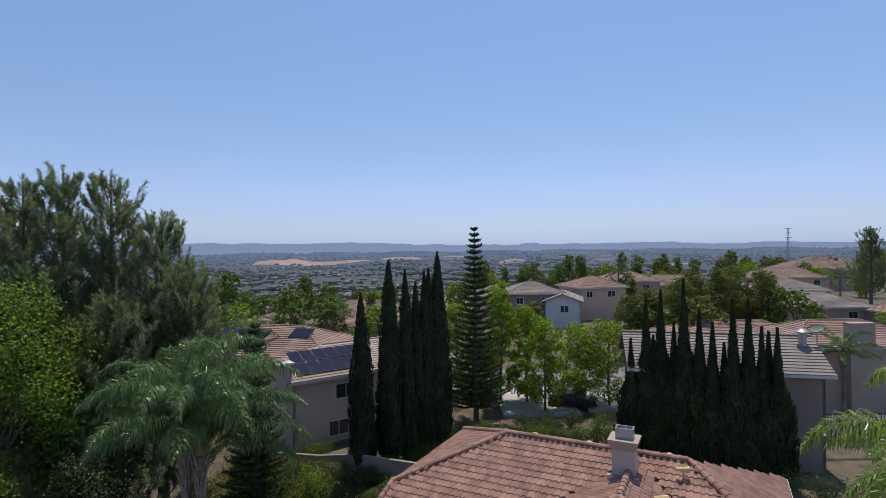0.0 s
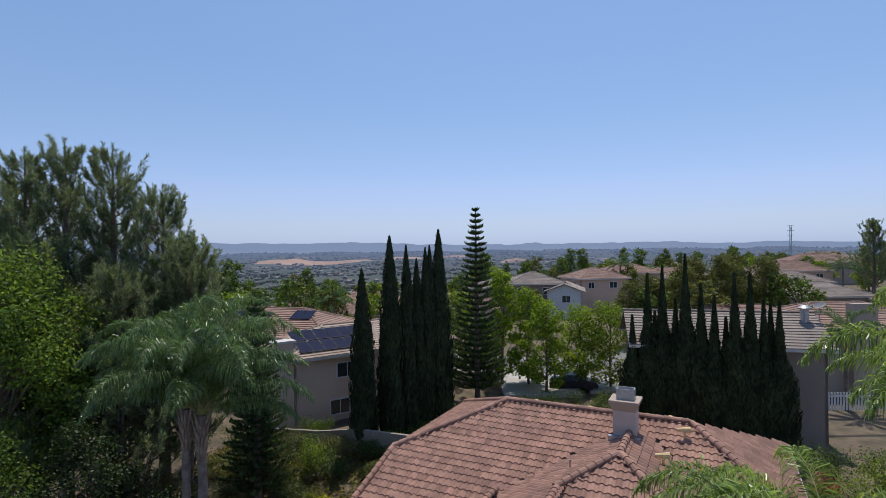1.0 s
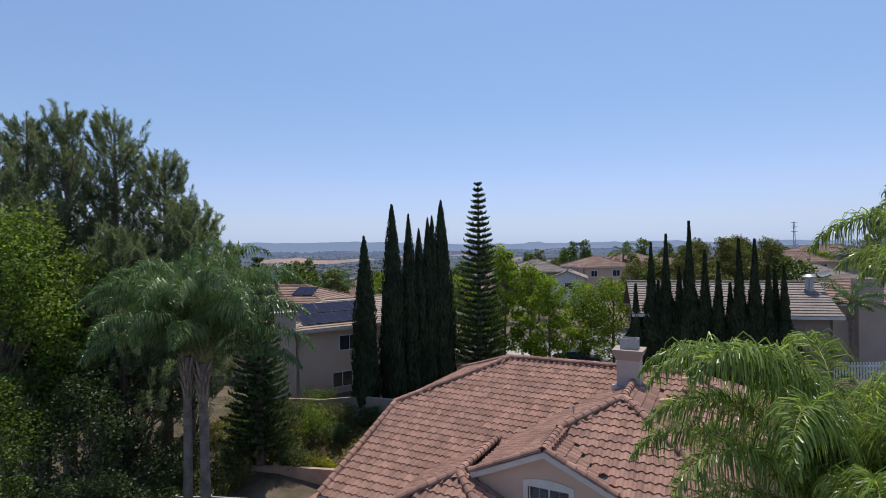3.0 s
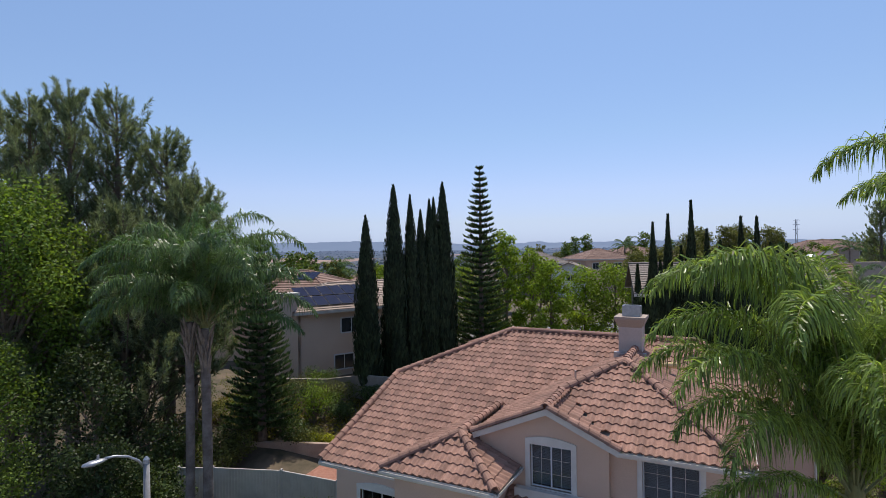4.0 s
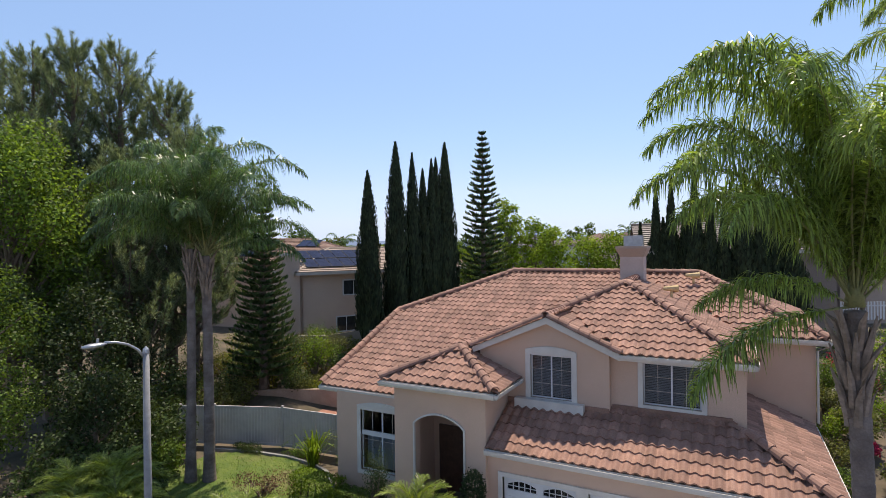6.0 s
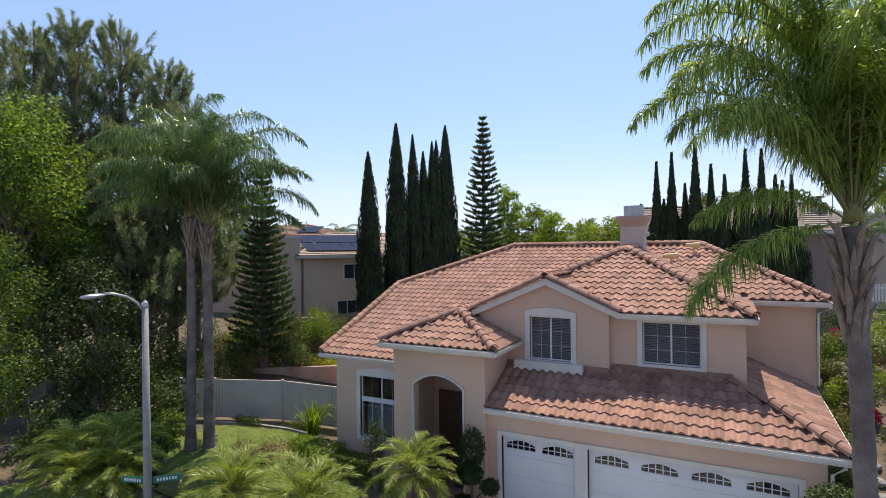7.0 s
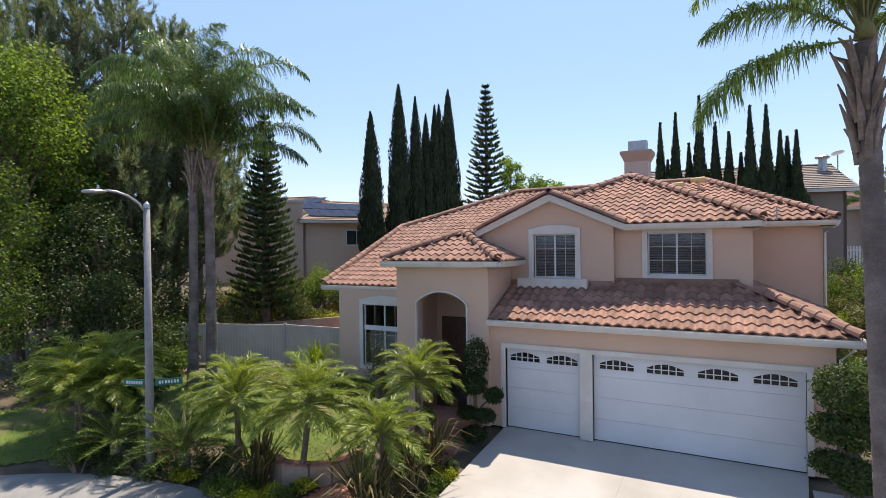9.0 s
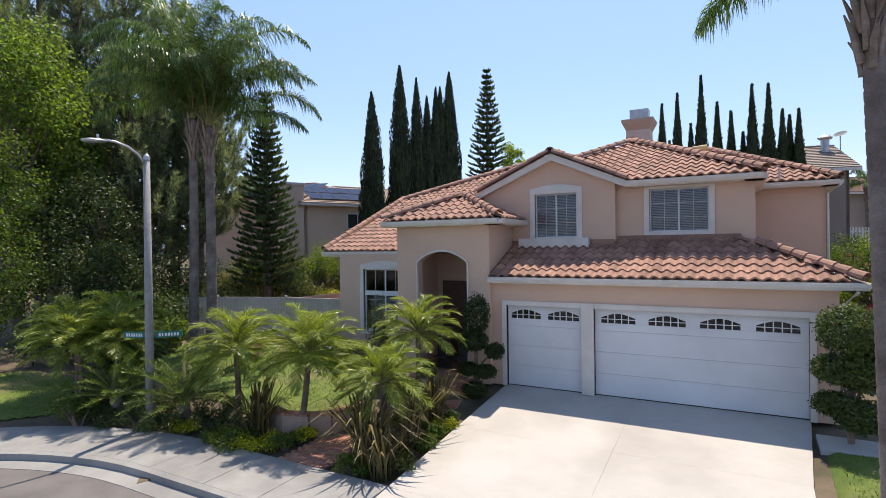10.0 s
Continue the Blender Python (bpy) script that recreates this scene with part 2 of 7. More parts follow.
class Geo:
    """Vertices and faces of one mesh, in the world's metres."""

    def __init__(self):
        self.v, self.f = [], []

    def add(self, verts, faces):
        n = len(self.v)
        self.v += [tuple(p) for p in verts]
        self.f += [[n + i for i in q] for q in faces]
        return self

    def box(self, x0, y0, z0, x1, y1, z1):
        return self.add([(x0, y0, z0), (x1, y0, z0), (x1, y1, z0), (x0, y1, z0), (x0, y0, z1), (x1, y0, z1), (x1, y1, z1), (x0, y1, z1)],
                        [(3, 2, 1, 0), (4, 5, 6, 7), (0, 1, 5, 4), (1, 2, 6, 5), (2, 3, 7, 6), (3, 0, 4, 7)])

    def beam(self, a, b, w, h, up=(0, 0, 1)):
        """A bar of section w by h from a to b."""
        a, b, up = Vector(a), Vector(b), Vector(up)
        d = (b - a).normalized()
        s = d.cross(up).normalized() * (w / 2)
        u = s.cross(d).normalized() * (h / 2)
        return self.add([a - s - u, a + s - u, a + s + u, a - s + u, b - s - u, b + s - u, b + s + u, b - s + u],
                        [(0, 1, 2, 3), (7, 6, 5, 4), (0, 4, 5, 1), (1, 5, 6, 2), (2, 6, 7, 3), (3, 7, 4, 0)])

    def prism(self, poly, drop):
        """A slab under a polygon in space, drop thick downwards."""
        n = len(poly)
        low = [(p[0], p[1], p[2] - drop) for p in poly]
        return self.add(list(poly) + low, [list(range(n)), list(range(2 * n - 1, n - 1, -1))] + [(i, n + i, n + (i + 1) % n, (i + 1) % n) for i in range(n)])

    def wall(self, pts, thick):
        """A slab with the given outline, thick along the outline's back."""
        a, b, c = (Vector(p) for p in pts[:3])
        nrm = (b - a).cross(c - a).normalized() * thick
        n = len(pts)
        back = [tuple(Vector(p) - nrm) for p in pts]
        return self.add(list(pts) + back, [list(range(n)), list(range(2 * n - 1, n - 1, -1))] + [(i, n + i, n + (i + 1) % n, (i + 1) % n) for i in range(n)])

    def tube(self, pts, radii, n=8, cap=True):
        base = len(self.v)
        for k, p in enumerate(pts):
            p = Vector(p)
            d = (Vector(pts[min(k + 1, len(pts) - 1)]) - Vector(pts[max(k - 1, 0)])).normalized()
            s = d.cross((0, 0, 1) if abs(d.z) < 0.95 else (1, 0, 0)).normalized()
            u = s.cross(d)
            for i in range(n):
                g = 2 * math.pi * i / n
                self.v.append(tuple(p + (s * math.cos(g) + u * math.sin(g)) * radii[k]))
        for k in range(len(pts) - 1):
            for i in range(n):
                j = (i + 1) % n
                self.f.append([base + k * n + i, base + (k + 1) * n + i, base + (k + 1) * n + j, base + k * n + j])
        if cap:
            self.f.append([base + i for i in range(n)])
            self.f.append([base + (len(pts) - 1) * n + i for i in reversed(range(n))])
        return self

    def ball(self, c, r, n=10, m=7, squash=1.0):
        base = len(self.v)
        for k in range(m + 1):
            a = math.pi * k / m
            for i in range(n):
                g = 2 * math.pi * i / n
                self.v.append((c[0] + r * math.sin(a) * math.cos(g), c[1] + r * math.sin(a) * math.sin(g), c[2] + r * squash * math.cos(a)))
        for k in range(m):
            for i in range(n):
                j = (i + 1) % n
                self.f.append([base + k * n + i, base + (k + 1) * n + i, base + (k + 1) * n + j, base + k * n + j])
        return self

    def quads(self, arr):
        """Loose four-cornered leaves, an array of n x 4 x 3."""
        n = len(self.v)
        self.v += arr.reshape(-1, 3).tolist()
        self.f += (np.arange(len(arr) * 4).reshape(-1, 4) + n).tolist()
        return self


def place_of(ob):
    p = Vector((0, 0, 0))
    while ob is not None:
        p += ob.location
        ob = ob.parent
    return p


def mesh_of(name, geo, material, shift=(0, 0, 0), shade=False):
    me = bpy.data.meshes.new(name)
    s = Vector(shift)
    me.from_pydata([(v[0] - s.x, v[1] - s.y, v[2] - s.z) for v in geo.v], [], geo.f)
    me.materials.append(material)
    if shade:
        me.shade_smooth()
    me.update()
    return me


def part(name, geo, material, parent=None, label="", shade=False, kind=""):
    """One mesh object, in the world's metres, under a thing or a part."""
    ob = new(name, mesh_of(name, geo, material, place_of(parent), shade))
    ob.parent = parent
    return tagged(ob, label, kind=kind)


def thing(name, place, label, category, group="", kind=""):
    ob = new(name)
    ob.empty_display_size = 0.2
    ob.location = place
    return tagged(ob, label, category, group, kind)


def setting(name, geo, material, label, category, shade=False):
    ob = part(name, geo, material, None, label, shade, "structure")
    return tagged(ob, category=category)


def rng(seed):
    return np.random.default_rng(seed)


def unit(a):
    return a / np.maximum(np.linalg.norm(a, axis=-1, keepdims=True), 1e-9)


def leaf_quads(centres, normals, length, width, r, droop=0.0, along=None):
    """Leaves as pointed four-cornered blades round the given centres."""
    n = len(centres)
    if along is None:
        along = unit(np.cross(normals, r.normal(size=(n, 3))))
    side = unit(np.cross(along, normals))
    ln = (length * r.uniform(0.6, 1.3, n))[:, None]
    wd = (width * r.uniform(0.6, 1.3, n))[:, None]
    tip = centres + along * ln - np.array([0, 0, 1.0]) * (droop * ln)
    mid = centres + along * ln * 0.45
    return np.stack([centres, mid + side * wd / 2, tip, mid - side * wd / 2], 1)


def leaf_cloud(r, blobs, count, length, width, shell=0.55, up=0.35):
    """Leaves in many small clumps: blobs are (x, y, z, rx, ry, rz)."""
    b = np.array(blobs, float)
    w = b[:, 3] * b[:, 4] + b[:, 3] * b[:, 5]
    pick = r.choice(len(b), count, p=w / w.sum())
    d = unit(r.normal(size=(count, 3)))
    rad = (shell + (1 - shell) * r.random(count) ** 0.6)[:, None] * (0.85 + 0.3 * r.random((count, 1)))
    c = b[pick, :3] + d * rad * b[pick, 3:6]
    nrm = unit(d * 0.6 + np.array([0, 0, up]) + r.normal(size=(count, 3)) * 0.7)
    return leaf_quads(c, nrm, length, width, r)


# ---- the lie of the land ----
STREET_Y, BEND = 10.33, (-7.6, 1.9)


def kerb_gap(x, y):
    """Metres from the kerb, positive on the garden's side."""
    if x >= BEND[0]:
        return y - STREET_Y
    if y < BEND[1]:
        return -(x - BEND[0]) - (STREET_Y - BEND[1])
    return math.hypot(x - BEND[0], y - BEND[1]) - (STREET_Y - BEND[1])


def street(x):
    """Height of the sidewalk, which falls a little along the street."""
    return -0.64 - 0.006 * min(9.0, max(-13.0, x))


def land(x, y):
    """Height of the bare ground."""
    dx, dy = x - EYE0[0], y - EYE0[1]
    right, ahead = dx * math.cos(AXIS) + dy * math.sin(AXIS), -dx * math.sin(AXIS) + dy * math.cos(AXIS)
    g = kerb_gap(x, y)
    s = street(x)
    z = s - 0.45 if g < 0.1 else s - 0.1 + (0.02 - s) * smooth(1.9, 7.0, g)
    if -2.75 < x < 5.7 and y < 18.6:
        z = min(z, -0.095 * (18.4 - y) - 0.2)
    elif -3.0 < x < 12 and y < 19 and g > 0.1:
        z = min(z, -0.095 * (18.4 - y) - 0.05)
    z += 2.4 * smooth(22.8, 34, y + 0.2 * max(0, -x - 10)) * (1 if g > 0 else 0)
    z += 1.2 * smooth(40, 80, ahead)
    z += 1.0 * smooth(25, 120, right) * smooth(50, 150, ahead)
    brow = 130 + 0.4 * max(0, right)
    far = smooth(brow, max(620, brow + 350), ahead) if right > 0 else smooth(75, 420, ahead)
    z -= far * (74 + 5 * math.sin(right * 0.01))
    r = math.hypot(right, ahead)
    if r > 900 and ahead > 0:
        z += 62 * min(1.0, (r - 900) / 3700) * far
    if r > 500:
        z += smooth(500, 900, r) * (5 * math.sin(x * 0.013 + y * 0.004) * math.cos(y * 0.009) + 3 * math.sin(x * 0.031 - y * 0.02))
    return z

# ---- ground, street, driveway ----


def ground_sheet():
    g = Geo()
    radii = [0.0] + [2.0 * k for k in range(1, 36)] + [72 * 1.075 ** k for k in range(1, 59)]
    n = 180
    cx, cy = spot(-3, 14)
    for rad in radii:
        for i in range(n):
            a = 2 * math.pi * i / n
            x, y = cx + rad * math.cos(a), cy + rad * math.sin(a)
            g.v.append((x, y, land(x, y)))
    for k in range(len(radii) - 1):
        for i in range(n):
            j = (i + 1) % n
            g.f.append([k * n + i, (k + 1) * n + i, (k + 1) * n + j, k * n + j])
    return g


def ground_material():
    """Bare soil near by; dry grass, scrub and suburbs in patches on the plain, with blue haze painted over the far
    part.
    """
    m, t, p = nodes_of("ground_soil")
    near, _ = vary(t, (0.075, 0.065, 0.04), (0.17, 0.125, 0.085), 0.8, 6.0)
    scrub, f = vary(t, (0.035, 0.05, 0.04), (0.075, 0.085, 0.06), 0.02, 8.0)
    town, _ = vary(t, (0.04, 0.05, 0.045), (0.20, 0.20, 0.195), 0.045, 8.0, 0.55, 0.72, rough=0.8)
    field, ff = vary(t, (0, 0, 0), (1, 1, 1), 0.0032, 4.0, 0.60, 0.64)
    c = blend(t, blend(t, scrub, town, 0.35), (0.36, 0.24, 0.17), field)
    geo = t.nodes.new("ShaderNodeNewGeometry")
    sep = t.nodes.new("ShaderNodeSeparateXYZ")
    t.links.new(geo.outputs["Position"], sep.inputs[0])
    low = t.nodes.new("ShaderNodeMapRange")
    low.inputs[1].default_value, low.inputs[2].default_value = -2.0, -12.0
    t.links.new(sep.outputs["Z"], low.inputs[0])
    t.links.new(blend(t, near, c, low.outputs[0]), p.inputs["Base Color"])
    p.inputs["Roughness"].default_value = 0.95
    bumped(t, p, f, 0.4, 0.05)
    haze_glow(t, p, (0.125, 0.17, 0.285), 150, 4800, 0.86)
    return m


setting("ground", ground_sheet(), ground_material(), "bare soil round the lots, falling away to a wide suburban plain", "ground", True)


def bend_line(off):
    """Points along the kerb, off metres towards the garden."""
    r = STREET_Y - BEND[1] + off
    pts = [(BEND[0] - r, -60.0), (BEND[0] - r, -25.0), (BEND[0] - r, -8.0)]
    pts += [(BEND[0] - r * math.cos(radians(a)), BEND[1] + r * math.sin(radians(a))) for a in range(0, 91, 5)]
    pts += [(x, BEND[1] + r) for x in (-5.8, -4.3, -2.9, -2.31, 1.5, 5.2, 5.6, 7.1, 9.0, 20.0, 60.0)]
    return pts


def at_level(p, h):
    return (p[0], p[1], street(p[0]) + h)


def strip(a, b, za, zb, thick):
    """Slabs between two lines of the same number of points."""
    g = Geo()
    for i in range(len(a) - 1):
        g.prism([at_level(a[i], za), at_level(a[i + 1], za), at_level(b[i + 1], zb), at_level(b[i], zb)], thick)
    return g


def in_drive(p, q):
    return p[0] > -2.6 and q[0] < 5.3


road = strip([(p[0], -60.0) for p in bend_line(-0.45)], bend_line(-0.45), -0.20, -0.20, 0.1)
setting("road", road, ASPHALT, "grey asphalt residential street with a curved corner", "road")
setting("gutter_pan", strip(bend_line(-0.45), bend_line(-0.02), -0.19, -0.17, 0.1), WALKWAY, "pale concrete gutter pan along the kerb", "gutter")
kerb = thing("kerb", (0, 0, -0.9), "pale concrete kerb round the street corner", "kerb", kind="structure")
a, b = bend_line(-0.02), bend_line(0.14)
for i in range(len(a) - 1):
    if not in_drive(a[i], a[i + 1]):
        part("kerb_stone", Geo().prism([at_level(a[i], -0.02), at_level(a[i + 1], -0.02), at_level(b[i + 1], 0), at_level(b[i], 0)], 0.25), WALKWAY, kerb)
pavement = thing("pavement", (0, 0, -0.9), "concrete sidewalk in slabs, dappled by fronds", "sidewalk", kind="structure")
a, b = bend_line(0.145), bend_line(1.8)
for i in range(len(a) - 1):
    if in_drive(a[i], a[i + 1]):
        continue
    n = max(1, round(math.dist(a[i], a[i + 1]) / 1.5))
    for k in range(min(n, 8)):
        p = [tuple(Vector(u).lerp(Vector(w), f)) for u, w, f in ((a[i], a[i + 1], k / n + 0.004), (a[i], a[i + 1], (k + 1) / n - 0.004), (b[i], b[i + 1], (k + 1) / n - 0.004), (b[i], b[i + 1], k / n + 0.004))]
        part("slab", Geo().prism([at_level(p[0], 0), at_level(p[1], 0), at_level(p[2], 0.03), at_level(p[3], 0.03)], 0.12), WALKWAY, pavement)

drive = thing("driveway", (1.5, 14.5, -0.6), "sunlit pale concrete driveway sloping up to the garage", "driveway", kind="structure")
for i, (x0, x1) in enumerate(((-2.3, 1.5), (1.5, 5.45))):
    for y0, y1 in ((10.35, 12.1), (12.1, 15.2), (15.2, 18.52)):
        q = [(x0 + 0.0015, y0 + 0.0015), (x1 - 0.0015, y0 + 0.0015), (x1 - 0.0015, y1 - 0.0015), (x0 + 0.0015, y1 - 0.0015)]
        q = [(x - (0.42 * smooth(17.0, 14.2, y) if x > 5 else 0), y) for x, y in q]
        part("slab", Geo().prism([(x, y, max(-0.095 * (18.45 - y) if y < 18.4 else -0.005, street(x) - 0.17 + (0.12 if y > 11 else 0))) for x, y in q], 0.15), CONCRETE, drive)
part("side_path", Geo().prism([(5.45, 16.9, -0.15), (9.5, 16.9, -0.13), (9.5, 17.7, -0.08), (5.45, 17.7, -0.07)], 0.12), CONCRETE, drive, "narrow concrete path beside the garage")


def draped(pts, lift, n=26):
    """A sheet inside a plan outline, lying on the land."""
    g = Geo()
    xs_, ys_ = [p[0] for p in pts], [p[1] for p in pts]
    sx, sy = (max(xs_) - min(xs_)) / n, (max(ys_) - min(ys_)) / n
    idx = {}

    def inside(x, y):
        c = False
        for (x0, y0), (x1, y1) in zip(pts, pts[1:] + pts[:1]):
            if (y0 > y) != (y1 > y) and x < (x1 - x0) * (y - y0) / (y1 - y0) + x0:
                c = not c
        return c

    def vid(i, k):
        if (i, k) not in idx:
            x, y = min(xs_) + i * sx, min(ys_) + k * sy
            idx[i, k] = len(g.v)
            g.v.append((x, y, land(x, y) + lift))
        return idx[i, k]
    for i in range(n):
        for k in range(n):
            if inside(min(xs_) + (i + 0.5) * sx, min(ys_) + (k + 0.5) * sy):
                g.f.append([vid(i, k), vid(i + 1, k), vid(i + 1, k + 1), vid(i, k + 1)])
    return g, inside


def blades(outline, seed, count, length, r_in=None):
    """Grass blades standing on a draped lawn."""
    g, inside = draped(outline, 0.05, 30)
    r = rng(seed)
    x0, x1 = min(p[0] for p in outline), max(p[0] for p in outline)
    y0, y1 = min(p[1] for p in outline), max(p[1] for p in outline)
    c = []
    while len(c) < count:
        x, y = r.uniform(x0, x1), r.uniform(y0, y1)
        if inside(x, y):
            c.append((x, y, land(x, y) + 0.04))
    c = np.array(c)
    up = unit(np.array([0, 0, 1.0]) + r.normal(size=(count, 3)) * 0.45)
    return g, Geo().quads(leaf_quads(c, unit(r.normal(size=(count, 3))), length, 0.02, r, along=up))


LAWN_LEAF = foliage("grass_blade", (0.09, 0.16, 0.02), (0.17, 0.24, 0.035), 0.35, 0.6, 1.2)
LAWNS = {"front": [(-17.5, 20.2), (-16, 20.9), (-13.8, 21.2), (-11.2, 20.8), (-9.4, 19.0), (-7.0, 17.6), (-5.8, 16.2), (-5.3, 14.9), (-5.4, 14.1), (-6.3, 13.7), (-9, 14.0), (-13.6, 14.8), (-17.5, 16.5)],
         "corner": [(-19, 6.0), (-17.3, 6.0), (-16.3, 8.6), (-14.6, 10.6), (-13.6, 11.6), (-14.4, 13.2), (-18.5, 13.0), (-20, 9)],
         "side": [(5.5, 16.85), (11.5, 16.85), (11.5, 12.3), (5.5, 12.3)]}
for key, outline in LAWNS.items():
    sheet, tufts = blades(outline, 5 + len(key), 9000 if key == "front" else 4000, 0.07)
    lawn = setting("lawn", sheet, GRASS, "mown green lawn with dry patches in the " + key + " garden", "lawn", True)
    tagged(part("grass", tufts, LAWN_LEAF, None, "short mown grass blades on the lawn", kind="stuff"), category="grass")

# ---- the house ----
TRIM_GREY = surface("muntin_grey", (0.30, 0.31, 0.32), (0.36, 0.37, 0.38), 3, 40, 0.5, 0)
house = thing("house", (-1.5, 21.0, 0), "two-storey beige stucco house with clay tile roofs and a three-car garage", "house")


def wall_with(geo, x0, x1, y, z0, z1, thick, holes=()):
    """A front wall from x0 to x1 with rectangular holes (x0, x1, z0, z1) in it."""
    cuts = sorted({x0, x1, *(h[0] for h in holes), *(h[1] for h in holes)})
    for a, b in zip(cuts, cuts[1:]):
        hs = sorted(h[2:] for h in holes if h[0] <= a and h[1] >= b)
        z = z0
        for h0, h1 in hs:
            if h0 > z:
                geo.box(a, y, z, b, y + thick, h0)
            z = h1
        if z < z1:
            geo.box(a, y, z, b, y + thick, z1)
    return geo


def arch_fill(geo, x0, x1, y, z_spring, z_top, z_cap, thick, n=12):
    """The piece of wall over an arched opening."""
    pts = [(x0 + (x1 - x0) * i / n, z_spring + (z_top - z_spring) * math.sin(math.pi * i / n) ** 0.75) for i in range(n + 1)]
    for (a, za), (b, zb) in zip(pts, pts[1:]):
        geo.add([(a, y, za), (b, y, zb), (b, y, z_cap), (a, y, z_cap), (a, y + thick, za), (b, y + thick, zb), (b, y + thick, z_cap), (a, y + thick, z_cap)],
                [(0, 1, 2, 3), (7, 6, 5, 4), (0, 4, 5, 1), (1, 5, 6, 2), (2, 6, 7, 3), (3, 7, 4, 0)])
    return geo


W1 = (-1.90, -0.52, 4.48, 5.90)
W2 = (1.62, 3.24, 4.60, 5.88)
W3 = (-8.38, -6.55, 1.15, 3.42)
# lower walls
part("garage_wall", wall_with(wall_with(Geo(), -2.7, 6.0, 18.40, 0, 3.15, 0.25, [(-2.22, 0.05, -1, 2.44), (0.40, 5.42, -1, 2.44)]), -2.7, 6.0, 18.66, 2.44, 3.15, 0.05), STUCCO, house)
part("garage_side_wall", Geo().box(5.75, 18.66, 0, 6.0, 25.0, 3.2), STUCCO, house)
ent = wall_with(Geo(), -6.05, -2.7, 18.22, 0, 4.95, 0.35, [(-5.27, -3.42, -1, 4.12)])
arch_fill(ent, -5.27, -3.42, 18.22, 3.72, 4.10, 4.12, 0.35)
ent.box(-2.95, 18.57, 0, -2.7, 20.2, 4.95)
ent.box(-6.05, 18.57, 0, -5.75, 21.4, 4.95)
part("entry_wall", ent, STUCCO, house)
left = wall_with(Geo(), -9.53, -6.05, 19.45, 0, 4.0, 0.25, [W3])
part("left_return_wall", Geo().box(-9.53, 19.7, 0, -9.28, 28, 4.1), STUCCO, house)
part("left_wall", left, STUCCO, house)
# upper walls
gab = wall_with(Geo(), -3.75, 0.66, 20.2, 3.2, 5.98, 0.25, [W1])
gab.add([(-3.75, 20.2, 5.98), (0.66, 20.2, 5.98), (0.66, 20.2, 6.15), (-1.30, 20.2, 7.0), (-3.75, 20.45, 5.98), (0.66, 20.45, 5.98), (0.66, 20.45, 6.15), (-1.30, 20.45, 7.0)],
        [(0, 1, 2, 3), (7, 6, 5, 4), (0, 3, 7, 4), (3, 2, 6, 7), (2, 1, 5, 6), (0, 4, 5, 1)])
part("gable_wall", gab, STUCCO, house)
up = wall_with(Geo(), 0.66, 4.40, 20.45, 3.6, 6.12, 0.25, [W2])
part("wing_side_wall", Geo().box(4.15, 20.7, 3.3, 4.40, 25.0, 6.12), STUCCO, house)
part("gable_return_wall", Geo().box(0.41, 20.45, 3.6, 0.655, 22, 6.0), STUCCO, house)
part("flashing", Geo().box(0.7, 20.37, 4.25, 4.05, 20.448, 4.5), CLAY, house, "clay-coloured flashing along the wall")
part("flashing", Geo().box(-2.68, 20.11, 4.1, 0.64, 20.197, 4.4), CLAY, house, "clay-coloured flashing along the wall")
part("upper_wall", up, STUCCO, house)
part("right_wall", Geo().box(4.40, 25.0, 3.0, 6.55, 25.25, 6.28).box(6.30, 25.25, 0, 6.55, 33.4, 6.28), STUCCO, house)
part("rear_wall", Geo().box(-9.35, 33.2, 0, 6.25, 33.45, 6.2).box(-9.6, 24.8, 0, -9.36, 33.45, 6.3), STUCCO, house)
# near-black floor and back sheets stand in for the shade of the rooms
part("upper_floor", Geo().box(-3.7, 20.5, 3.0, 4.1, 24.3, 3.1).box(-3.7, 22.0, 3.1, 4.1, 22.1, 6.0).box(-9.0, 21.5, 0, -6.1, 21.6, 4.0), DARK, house)

